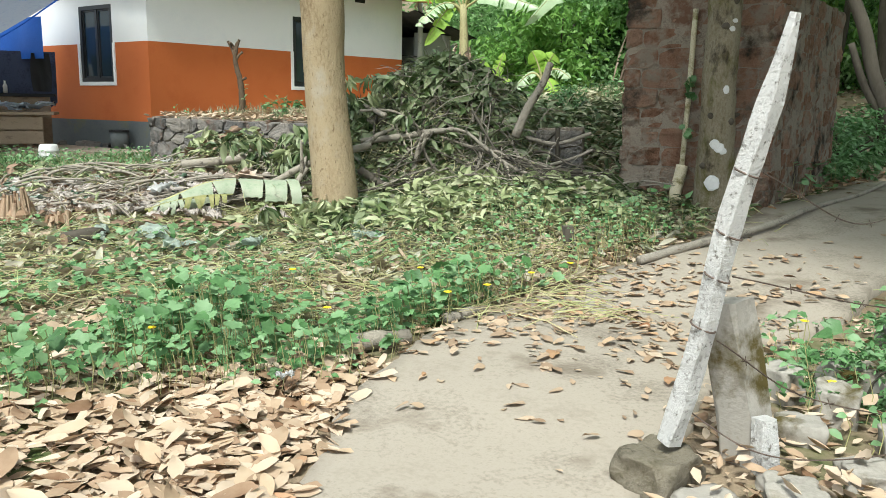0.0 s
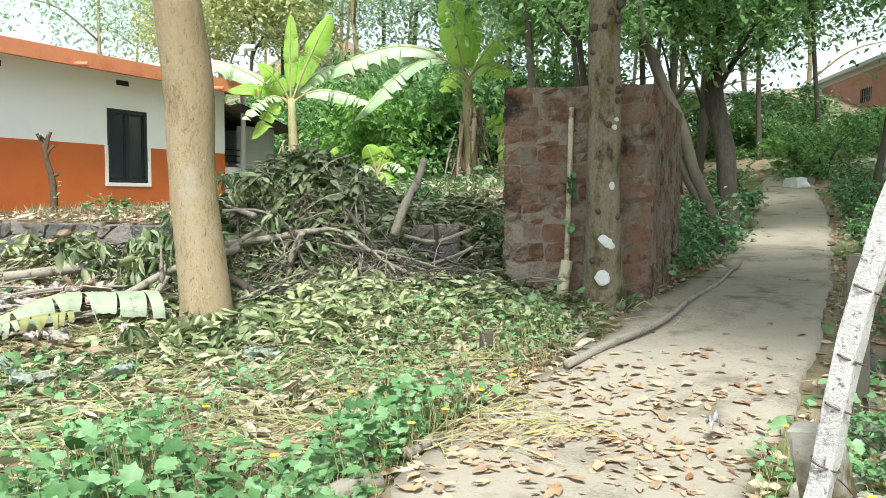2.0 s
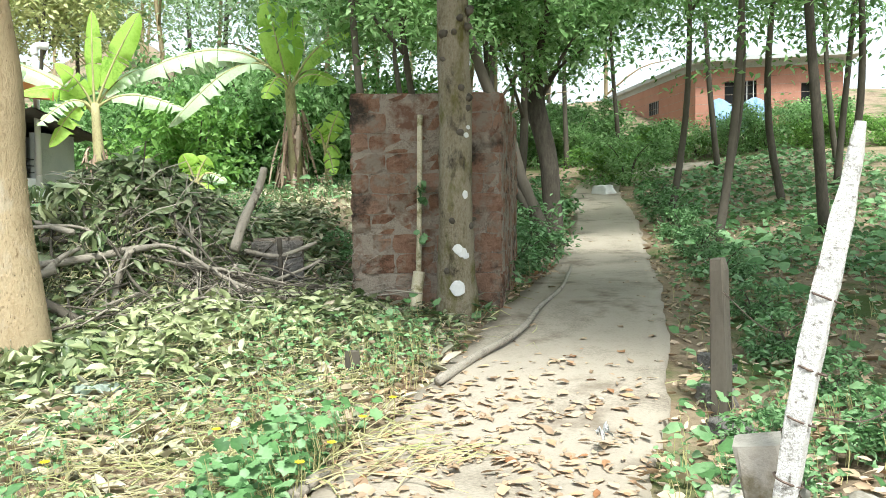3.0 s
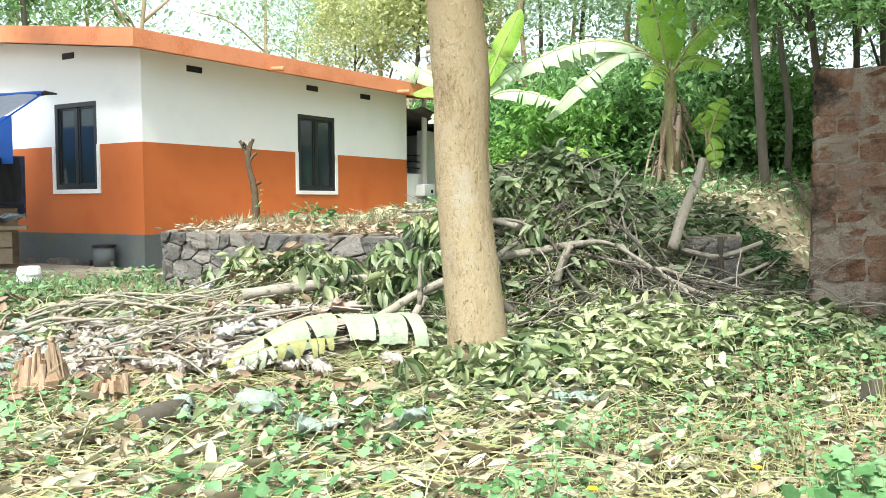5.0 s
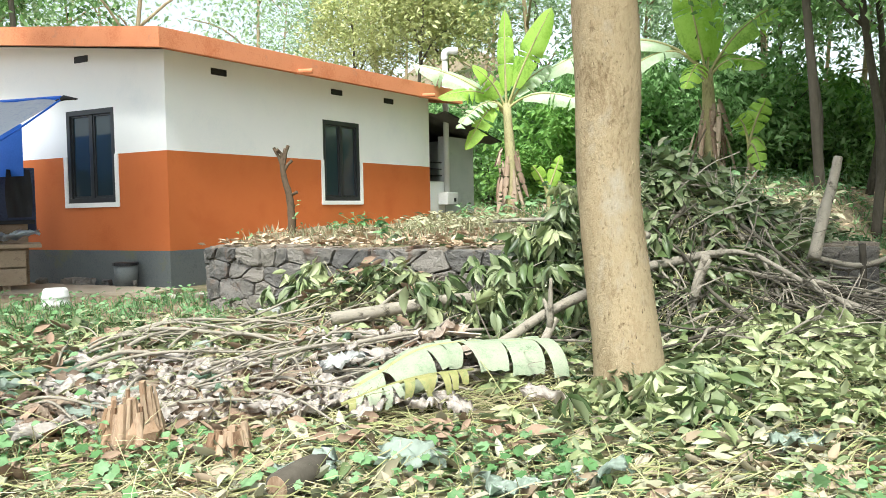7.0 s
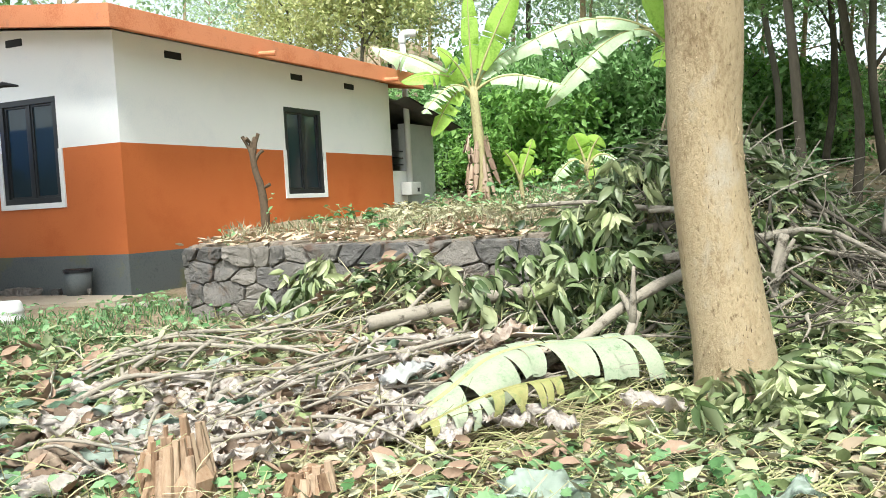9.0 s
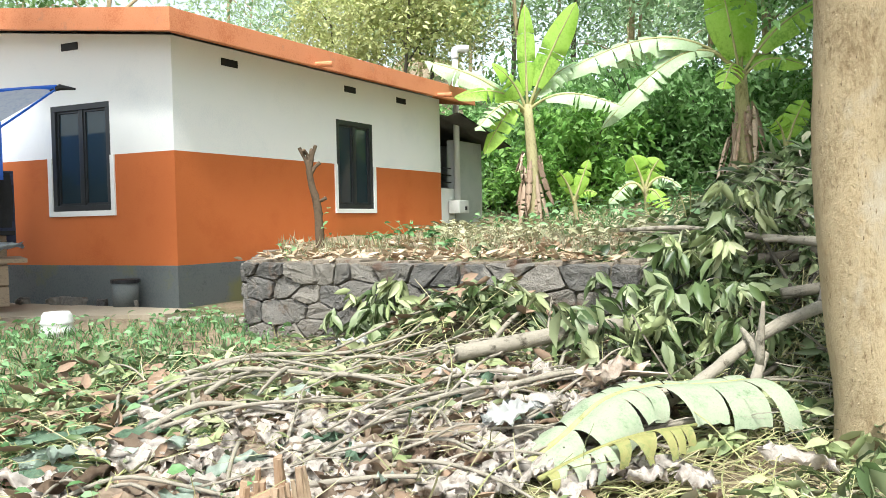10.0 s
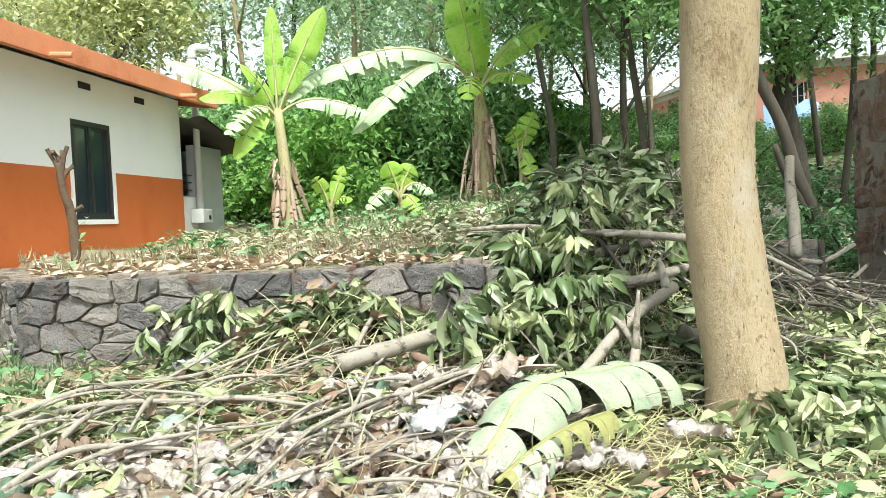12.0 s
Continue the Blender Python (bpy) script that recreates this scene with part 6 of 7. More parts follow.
near_edge = lambda lo, hi: (lambda x, y: (from_path(x, y)[0] > lo) & (from_path(x, y)[0] < hi))
weeds("weeds", rg, 5800, lambda x, y: (from_path(x, y)[0] > 0.04) & (from_path(x, y)[0] < 2.4) & (y > 3.75 - 0.3 * np.sin(3.0 * x) - 0.15 * np.sin(7 * x)) & (y < 5.35 + 0.5 * x), (-3.2, 2.6, 3.3, 7.4), (0.035, 0.105), "dense green lobed-leaf creeping weeds beside the path", (0.04, 0.3))
weeds("weeds", rg, 2600, near_edge(0.03, 1.5), (-1.8, 2.6, 3.6, 7.6), (0.025, 0.06), "small-leaved green herbs beside the path", (0.08, 0.3), ratio=(0.5, 0.7), shape=BLADE)
weeds("weeds", rg, 2600, lambda x, y: from_path(x, y)[0] > 1.2, (-6.5, -0.5, 4.2, 7.6), (0.035, 0.09), "patchy green weeds among the dry leaves", (0.02, 0.14))
weeds("weeds", rg, 2200, off_path, (-8.0, -4.0, 7.5, 13.0), (0.04, 0.09), "green weeds in front of the house", (0.02, 0.2), ratio=(0.4, 0.7), shape=BLADE)
weeds("weeds", rg, 5500, lambda x, y: (from_path(x, y)[1] > 0.5), (6.0, 24.0, 7.0, 25.0), (0.12, 0.3), "low green ground cover on the slope under the trees", (0.03, 0.2), ratio=(0.4, 0.7), shape=BLADE)
strew("dry_litter", CURLED, rg, 4500, ("box", 3.0, 22.0, 3.0, 24.0), (0.08, 0.2), LEAF_DRY, "dry brown fallen leaves on the wooded slope", 0.3, (0.005, 0.03), surface_z=land, keep=off_path)
weeds("weeds", rg, 3600, lambda x, y: (from_path(x, y)[1] > 0.1) & (y < 14), (1.6, 12.0, 2.5, 14.0), (0.05, 0.13), "green ground cover under the slender trees", (0.03, 0.22), ratio=(0.5, 0.8), shape=BLADE)
weeds("weeds", rg, 900, lambda x, y: (from_path(x, y)[0] > 0.05) & (from_path(x, y)[0] < 0.7) & (y > 6.5), (1.5, 9.0, 6.5, 15.0), (0.06, 0.14), "green weeds at the foot of the laterite walls", (0.05, 0.35))
weeds("weeds", rg, 520, lambda x, y: (from_path(x, y)[1] > 0.02) & (x + 0.6 * y > 3.5), (0.95, 3.4, 2.3, 5.0), (0.03, 0.075), "small green herbs among the stones by the post", (0.06, 0.26), ratio=(0.5, 0.8), shape=BLADE)
weeds("weeds", rg, 900, lambda x, y: y > 14.5, (-1.0, 8.0, 14.0, 22.0), (0.08, 0.2), "green weeds on the terrace around the banana plants", (0.05, 0.35), ratio=(0.3, 0.5), shape=BLADE)


# grass blades in front of the house and along the wall top
def grass(name, rg, n, region, label, height=(0.06, 0.2), mat=LEAF_WEED, keep=None, z=land):
    a, b, c, d = region
    x, y = rg.uniform(a, b, n), rg.uniform(c, d, n)
    if keep is not None:
        k = keep(x, y)
        x, y = x[k], y[k]
    m = len(x)
    L = rg.uniform(*height, m)
    way = rand_dirs(rg, m, 0.2) * 0.5 + np.array([0, 0, 1.0])
    up = rand_dirs(rg, m, 0.2)
    return tagged(leaves(name, BLADE, np.stack([x, y, z(x, y)], 1), way, up, L, np.full(m, 0.008), mat), label, "grass", kind="stuff")


grass("grass", rg, 5000, (-8.5, -4.2, 7.5, 12.8), "short green grass in front of the house", (0.05, 0.18), keep=lambda x, y: np.abs(x + 6) > -1)
grass("dry_grass", rg, 900, (-4.3, -0.5, 10.3, 16.0), "dry straw-coloured grass on the terrace", (0.08, 0.22), LEAF_PALE, keep=lambda x, y: behind(x, y, WALL_A, WALL_B) > 0.2)
grass("grass", rg, 1800, (0.0, 6, 14.5, 21.0), "green and dry grass around the banana plants", (0.1, 0.3), LEAF_WEED)

# yellow flowers
frg = random.Random(5)
for x, y in ((-0.56, 4.6), (0.33, 5.0), (0.62, 5.35), (-1.3, 4.0), (-0.1, 5.6), (0.1, 4.75), (1.75, 3.6), (2.0, 4.5), (0.9, 5.6), (-0.9, 5.3)):
    z = float(land(x, y)) + frg.uniform(0.14, 0.22)
    fl = thing("flower", "small yellow flower among green weeds", "flower", (x, y, z - 0.18), "yellow flowers")
    under(link_mesh("stalk", *tube([(x, y, z - 0.2), (x + 0.01, y, z)], 0.0025, 4), BANANA_STEM, None), fl)
    a = np.arange(8) * 0.785
    under(leaves("petals", DIAMOND, np.tile((x, y, z), (8, 1)), np.stack([np.cos(a), np.sin(a) - 0.2, np.full(8, 0.35)], 1), np.tile((0, -0.4, 1.0), (8, 1)), np.full(8, 0.026), np.full(8, 0.018), YELLOW), fl)

# ---- leaning concrete post, stub and wire ----
TRG = random.Random(55)


def prism(pts, half, twist=0.0, jitter=0.004, top_shrink=1.0):
    """A square, rough-cast bar along points; half is the half width at each point."""
    verts, faces = [], []
    p = [Vector(q) for q in pts]
    n_ = len(p)
    for i, c in enumerate(p):
        d = (p[min(i + 1, n_ - 1)] - p[max(i - 1, 0)]).normalized()
        a = Vector((math.cos(twist), math.sin(twist), 0))
        a = (a - d * a.dot(d)).normalized()
        b = d.cross(a)
        h = half[i]
        for u, v in ((-1, -0.85), (-0.85, -1), (0.85, -1), (1, -0.85), (1, 0.85), (0.85, 1), (-0.85, 1), (-1, 0.85)):
            verts.append(c + a * (u * h + TRG.uniform(-jitter, jitter)) + b * (v * h + TRG.uniform(-jitter, jitter)))
    for i in range(n_ - 1):
        for k in range(8):
            q = (k + 1) % 8
            faces.append((i * 8 + k, i * 8 + q, i * 8 + 8 + q, i * 8 + 8 + k))
    faces += [tuple(reversed(range(8))), tuple(range((n_ - 1) * 8, n_ * 8))]
    return verts, faces


PB, PT = Vector((0.905, 2.966, 0.14)), Vector((1.16, 2.855, 1.57))
post = thing("fence_post", "leaning whitewashed concrete fence post with a pointed chipped top", "fence post", PB)
cuts = [i / 16 for i in range(17)]
under(link_mesh("shaft", *prism([PB.lerp(PT, f) + Vector((0.008 * math.sin(9 * f), 0, 0)) for f in cuts],
                                [0.032 - 0.002 * f if f < 0.82 else 0.0305 * (1 - (f - 0.82) / 0.18 * 0.62) for f in cuts], 0.5, 0.0035), LIME, None), post)
for f, dz in ((0.66, 0.0), (0.52, 0.01), (0.42, 0.0), (0.3, 0.0)):
    c = PB.lerp(PT, f)
    ax = (PT - PB).normalized()
    a = ax.orthogonal().normalized()
    b = ax.cross(a)
    loop = [c + (a * math.cos(t) + b * math.sin(t)) * (0.041 + 0.004 * math.sin(3 * t)) + ax * 0.008 * math.sin(t) for t in [k * 2 * math.pi / 16 for k in range(17)]]
    under(link_mesh("wire_tie", *tube(loop, 0.0035, 5), WIRE, None, "rusty wire tied round the post"), post)
stub = thing("broken_post", "broken grey concrete post stub leaning in the stones", "fence post", (1.24, 3.12, 0))
under(link_mesh("shaft", *prism([(1.25, 3.12, -0.05), (1.22, 3.14, 0.2), (1.17, 3.16, 0.42), (1.14, 3.18, 0.6)], [0.075, 0.075, 0.078, 0.07], 0.7, 0.01), MOSSY_STONE, None), stub)
chip = thing("concrete_chip", "whitewashed concrete fragment lying by the post", "rubble", (1.26, 2.98, 0.1))
under(link_mesh("fragment", *prism([(1.26, 3.0, 0.0), (1.25, 3.0, 0.1), (1.245, 3.01, 0.22)], [0.035, 0.036, 0.03], 0.3, 0.004), LIME, None), chip)


def wire(pts, label, barbs=True):
    p = smooth_line(pts, 10)
    w = thing("barbed_wire", label, "wire", p[0])
    under(link_mesh("strand", *tube(p, 0.0028, 5), WIRE, None), w)
    if barbs:
        for i in range(3, len(p) - 1, 4):
            for a in (0.3, 1.9):
                d = Vector((math.cos(a + i), 0.3 * math.sin(i), math.sin(a + i))) * 0.018
                under(link_mesh("barb", *tube([p[i] - d, p[i] + d], 0.0018, 4), WIRE, None), w)


c1, c2, c3 = PB.lerp(PT, 0.66), PB.lerp(PT, 0.42), PB.lerp(PT, 0.3)
wire([c1 + Vector((0.05, 0, 0)), (1.9, 3.8, 0.8), (2.88, 5.04, 0.8)], "sagging rusty barbed wire from the post")
wire([c2 + Vector((0.05, 0, 0)), (1.9, 3.3, 0.55), (3.2, 3.9, 0.5)], "sagging rusty barbed wire from the post")
wire([c3 + Vector((0.05, 0, -0.05)), (1.5, 3.2, 0.22), (2.2, 3.3, 0.12), (3.0, 3.6, 0.2)], "loose rusty wire among the stones")
wire([(0.95, 3.05, 0.25), (1.2, 2.95, 0.12), (1.5, 2.95, 0.1), (1.9, 3.05, 0.12)], "tangled rusty wire on the stones", False)


wp = thing("wooden_post", "dark weathered wooden fence post beside the path", "fence post", (2.93, 5.1, float(land(2.93, 5.1))))
wz = float(land(2.93, 5.1))
under(link_mesh("wood", *prism([(2.95, 5.1, wz - 0.2), (2.94, 5.1, wz + 0.3), (2.925, 5.1, wz + 0.65), (2.91, 5.1, wz + 0.93), (2.9, 5.1, wz + 1.0)], [0.052, 0.05, 0.047, 0.045, 0.036], 0.4, 0.006), BARK_DARK, None), wp)


def rock(name, label, x, y, size, seed, mat=MOSSY_STONE, z=None, category="stone", group=""):
    rs = random.Random(seed)
    bm = bmesh.new()
    bmesh.ops.create_icosphere(bm, subdivisions=4, radius=1.0)
    for v in bm.verts:
        d = v.co.normalized()
        k = 1 + 0.22 * noise.noise(d * 1.6 + Vector((seed * 3.1, 0, 0))) + 0.07 * noise.noise(d * 6 + Vector((0, seed, 0))) + 0.03 * noise.noise(d * 14)
        q = Vector((max(-0.78, min(0.78, d.x * 1.1)), max(-0.78, min(0.78, d.y * 1.1)), max(-0.7, min(0.7, d.z * 1.2)))) * k
        v.co = Vector((q.x * size[0], q.y * size[1], q.z * size[2]))
    g = float(land(x, y)) if z is None else z
    bmesh.ops.transform(bm, matrix=Matrix.Translation((x, y, g + size[2] * 0.35)) @ Matrix.Rotation(rs.uniform(0, 3.1), 4, "Z"), verts=bm.verts[:])
    ob = part(name, bm, mat, None, label, True)
    return tagged(ob, label, category, group)


rock("boulder", "moss-stained concrete lump at the foot of the post", 0.87, 2.95, (0.17, 0.14, 0.13), 3, BOULDER)
for i, (x, y, sx, sy, sz) in enumerate(((1.0, 2.72, 0.2, 0.17, 0.05), (1.28, 2.82, 0.17, 0.15, 0.05), (1.1, 2.45, 0.22, 0.18, 0.05), (1.45, 2.6, 0.2, 0.2, 0.05), (0.78, 2.55, 0.18, 0.2, 0.04), (1.62, 2.95, 0.18, 0.14, 0.06), (1.75, 3.55, 0.17, 0.14, 0.14), (1.95, 3.85, 0.2, 0.16, 0.16), (1.6, 3.75, 0.12, 0.12, 0.14), (2.15, 3.5, 0.18, 0.14, 0.13), (1.5, 3.3, 0.14, 0.12, 0.08), (2.3, 4.1, 0.18, 0.14, 0.14), (1.85, 3.2, 0.14, 0.12, 0.1), (1.35, 2.3, 0.2, 0.18, 0.05), (0.95, 2.15, 0.22, 0.2, 0.05))):
    rock("flat_stone" if sz < 0.07 else "stone", "grey flat paving stone" if sz < 0.07 else "grey rubble stone among dry leaves", x, y, (sx * 0.78, sy * 0.78, sz), 10 + i, MOSSY_STONE, None, "stone", "stones by the post")
for i, (x, y) in enumerate(((2.65, 4.75), (3.1, 5.3), (3.7, 5.9))):
    rock("stone", "dark stone along the path edge", x, y, (0.16, 0.12, 0.1), 40 + i, STONE, None, "stone", "stones along the path")

# pole lying along the path's left edge
pl = smooth_line([(1.5, 6.24, 0.15), (2.07, 6.68, 0.2), (2.51, 6.98, 0.24), (2.94, 7.38, 0.29), (3.36, 7.85, 0.33), (4.05, 8.58, 0.38), (4.76, 9.4, 0.4), (6.2, 11.3, 0.42)], 6)
pl = [Vector((p.x, p.y, max(p.z, float(land(p.x, p.y)) + 0.06))) for p in pl]
pole = thing("fallen_pole", "long weathered grey-brown pole lying along the path edge", "pole", pl[0])
under(link_mesh("wood", *tube(pl, [0.034 - 0.0003 * i for i in range(len(pl))], 10, True, 0.08, TRG), POLE_WOOD, None, "", True), pole)
for i, (x, y, a, L, r_) in enumerate(((0.2, 4.95, 0.75, 0.16, 0.035), (-0.28, 4.4, 0.45, 0.2, 0.05), (1.0, 6.75, 1.5, 0.0, 0.0))):
    if L:
        z = float(land(x, y)) + r_
        lg = thing("log", "short grey log half hidden in the weeds", "log", (x, y, z - r_), "short logs")
        under(link_mesh("wood", *tube([(x - math.cos(a) * L, y - math.sin(a) * L, z), (x, y, z + 0.01), (x + math.cos(a) * L, y + math.sin(a) * L, z)], r_, 10, True, 0.05, TRG), TWIG, None, "", True), lg)
st = thing("stake", "short brown wooden stake in the weeds", "stake", (1.0, 6.55, 0.1))
under(link_mesh("wood", *prism([(1.0, 6.55, 0.05), (1.0, 6.55, 0.2), (1.0, 6.55, 0.36)], [0.04, 0.04, 0.037], 0.2, 0.004), BARK_DARK, None), st)


# ---- fallen banana leaf ----
def fallen_leaf():
    t = thing("banana_leaf", "large cut banana leaf, pale green and torn into strips", "leaf", (-2.3, 8.3, 0.1))
    rib = smooth_line([(-3.0, 7.98, 0.2), (-2.7, 8.1, 0.33), (-2.4, 8.3, 0.46), (-2.1, 8.42, 0.49), (-1.8, 8.44, 0.48), (-1.5, 8.46, 0.49)], 8)
    under(link_mesh("midrib", *tube(rib, [0.02 - 0.0003 * i for i in range(len(rib))], 8), BANANA_STEM, None, "", True), t)
    rs = random.Random(17)
    n_ = len(rib)

    def strip(line_, i0, i1, toward, length, mat, label="", open_=0.1, curl=1.5):
        """A torn strip of blade: it leaves the rib level, rolls over and hangs; tears widen outwards."""
        vs, fs = [], []
        K = 9
        cols_ = max(3, i1 - i0)
        lift_, turn = rs.uniform(-0.2, 0.25), rs.uniform(-0.05, 0.05)
        for c in range(cols_ + 1):
            f = i0 + (i1 - i0) * c / cols_
            k0 = min(int(f), len(line_) - 2)
            base = line_[k0].lerp(line_[k0 + 1], f - k0)
            mid_ = line_[(i0 + i1) // 2]
            for k in range(K + 1):
                g = k / K
                phi = -0.45 + (curl + 0.45 + lift_) * g
                R = length / (curl + 0.45)
                out_, down_ = R * (math.sin(phi) + math.sin(0.45)), R * (math.cos(0.45) - math.cos(phi))
                q = base.lerp(mid_, open_ * max(0.0, g - 0.18))
                p = q + toward * out_ + Vector((turn * g * g, 0, down_ * -1 + 0.006 * math.sin(2.1 * c + i0) * g))
                p.z = max(p.z, float(pile(p.x, p.y)) + 0.035 + 0.006 * k)
                vs.append(p)
        for i in range(cols_):
            for k in range(K):
                a = i * (K + 1) + k
                fs.append((a, a + 1, a + K + 2, a + K + 1))
        under(link_mesh("strip", vs, fs, mat, None, label, True), t)

    near, far = Vector((0.42, -0.9, 0)), Vector((-0.1, 0.95, 0))
    i = 3
    while i < n_ - 2:
        j = min(i + rs.choice((3, 4, 6, 7)), n_ - 1)
        f = i / n_
        strip(rib, i, j, near, (0.3 if f < 0.5 else 0.42) * min(1.0, 0.45 + 2.2 * f) * rs.uniform(0.88, 1.05), FALLEN, open_=rs.uniform(0.08, 0.4))
        strip(rib, i, j, far, rs.uniform(0.16, 0.26), FALLEN, open_=rs.uniform(0.1, 0.5), curl=1.0)
        i = j
    # a second, yellowing blade in front
    rib2 = smooth_line([(-2.86, 7.86, 0.24), (-2.6, 7.93, 0.32), (-2.35, 7.98, 0.37), (-2.05, 8.02, 0.39)], 10)
    under(link_mesh("midrib", *tube(rib2, [0.014 - 0.0002 * i for i in range(len(rib2))], 8), YELLOWING, None, "yellowed midrib", True), t)
    i = 1
    while i < len(rib2) - 3:
        j = i + rs.choice((1, 2, 2, 3))
        strip(rib2, i, j, Vector((0.25, -0.6, 0)), rs.uniform(0.12, 0.24), YELLOWING if rs.random() < 0.7 else FALLEN, "yellowed torn strip", rs.uniform(0.2, 0.6))
        i = j + rs.choice((0, 0, 1))


FALLEN = surface("fallen_banana_leaf", [(0.14, 0.195, 0.11), (0.21, 0.268, 0.165), (0.28, 0.335, 0.225), (0.335, 0.36, 0.26)], 9, 70, 0.55, 0.3, 0.006, through_light=0.06)
YELLOWING = surface("yellowed_leaf", [(0.1, 0.16, 0.05), (0.19, 0.23, 0.075), (0.28, 0.26, 0.1)], 9, 40, 0.6, 0.2, 0.005, through_light=0.08)
fallen_leaf()


def crumple(name, label, category, x, y, z, size, seed, mat, rise=0.08, turn=0.0, group="", folds=2.0):
    """A crumpled sheet lying on the litter."""
    rs = random.Random(seed)
    bm = bmesh.new()
    N = 9
    grid = [[None] * (N + 1) for _ in range(N + 1)]
    for i in range(N + 1):
        for j in range(N + 1):
            u, v = i / N - 0.5, j / N - 0.5
            e = 1 - 0.55 * abs(noise.noise((seed + 4 * u, 4 * v, 1))) - 0.35 * max(0.0, noise.noise((seed + 11 * u, 11 * v, 8)))
            h = rise * (0.5 + noise.noise((seed + folds * u, folds * v, 5))) + rise * (0.55 - 1.5 * abs(noise.noise((seed + 3.3 * u, 3.3 * v, 2)))) + 0.3 * rise * noise.noise((seed + 9 * u, 9 * v, 2))
            grid[i][j] = bm.verts.new((u * size[0] * e, v * size[1] * e, h))
    for i in range(N):
        for j in range(N):
            bm.faces.new((grid[i][j], grid[i + 1][j], grid[i + 1][j + 1], grid[i][j + 1]))
    r_ = bmesh.ops.solidify(bm, geom=bm.faces[:], thickness=0.004)
    bmesh.ops.transform(bm, matrix=pose(x, y, z, rs.uniform(-12, 12), rs.uniform(-12, 12), turn), verts=bm.verts[:])
    return tagged(part(name, bm, mat, None, label, True), label, category, group)


crumple("cardboard", "crumpled brown cardboard piece on the twigs", "cardboard", -2.17, 8.75, 0.47, (0.34, 0.26), 4, PAPER, 0.08, 20)
cb = thing("cardboard_box", "flattened torn brown cardboard box among the twigs", "cardboard", (-2.02, 8.72, 0.3))
part("panel", box_bm((-2.14, 8.62, 0.24), (-1.92, 8.635, 0.44), 0.003), PAPER, cb)
part("flap", box_bm((-0.12, -0.1, 0), (0.12, 0.1, 0.008), 0.002, pose(-2.05, 8.7, 0.5, -14, 8, 10)), PAPER, cb)
for ch in cb.children:
    ch.matrix_parent_inverse = Matrix.Translation(cb.location).inverted()
crumple("paper_scrap", "crumpled white plastic scrap on the litter", "scrap", -2.85, 8.35, 0.36, (0.32, 0.26), 7, WHITE_PLAIN, 0.09, 15)
crumple("paper_scrap", "white plastic scrap by the stone wall", "scrap", -3.55, 10.2, 0.5, (0.24, 0.18), 9, WHITE_PLAIN, 0.05, 0)
crumple("paper_scrap", "small white scrap at the path edge", "scrap", -0.6, 3.7, 0.07, (0.09, 0.07), 12, WHITE_PLAIN, 0.03, 0)
crumple("paper_scrap", "small white scrap on the path", "scrap", 1.75, 4.75, 0.1, (0.12, 0.08), 13, WHITE_PLAIN, 0.06, 40)
# folded dark green banana leaves and pale dry sheaths in the litter
LEAF_FOLDED = surface("folded_leaf", [(0.05, 0.11, 0.07), (0.1, 0.18, 0.12), (0.2, 0.3, 0.2)], 3, 25, 0.5, 0.2, 0.005)
BANANA_FADED = surface("faded_leaf", [(0.3, 0.38, 0.3), (0.42, 0.5, 0.42), (0.5, 0.58, 0.5)], 3, 25, 0.6, 0.2, 0.005)
for i, (x, y, sx, sy, a) in enumerate(((-3.25, 8.75, 0.5, 0.2, -10), (-2.95, 8.95, 0.3, 0.18, 20), (-4.2, 8.3, 0.4, 0.22, 30), (-5.0, 8.6, 0.4, 0.25, 60), (-3.0, 7.0, 0.35, 0.16, 15), (-2.5, 7.1, 0.4, 0.18, -15), (-2.1, 6.6, 0.3, 0.16, 30), (-3.6, 8.35, 0.25, 0.16, 50), (-0.6, 6.9, 0.3, 0.16, 20), (-1.6, 6.8, 0.3, 0.2, 0), (-4.3, 8.0, 0.42, 0.2, 25), (-3.9, 8.55, 0.5, 0.22, -20), (-4.6, 8.5, 0.45, 0.2, 10), (-3.45, 7.95, 0.35, 0.18, 35), (-4.0, 9.1, 0.4, 0.2, 5), (-2.75, 8.6, 0.4, 0.16, -30), (-4.75, 7.9, 0.4, 0.2, -15), (-5.0, 8.9, 0.75, 0.16, 20), (-4.85, 9.2, 0.7, 0.14, -35), (-5.15, 8.4, 0.8, 0.18, 5), (-4.6, 8.75, 0.6, 0.15, 50))):
    crumple("banana_leaf_piece", "folded dark green banana leaf piece on the litter" if i in (0, 1, 7, 11, 15) or i > 16 else "faded grey-green banana leaf piece on the litter", "leaf", x, y, float(pile(x, y)) + 0.04, (sx, sy), 30 + i,
            LEAF_FOLDED if i in (0, 1, 7, 11, 15) or i > 16 else BANANA_FADED, 0.08, a, "leaf pieces", 1.6)
SHEATH = surface("pale_sheath", [(0.35, 0.275, 0.22), (0.54, 0.465, 0.41), (0.68, 0.62, 0.565)], 5, 40, 0.85, 0.3, 0.006, stain=(0.27, 0.185, 0.13), stain_scale=7, stain_at=0.58)
sh = random.Random(71)
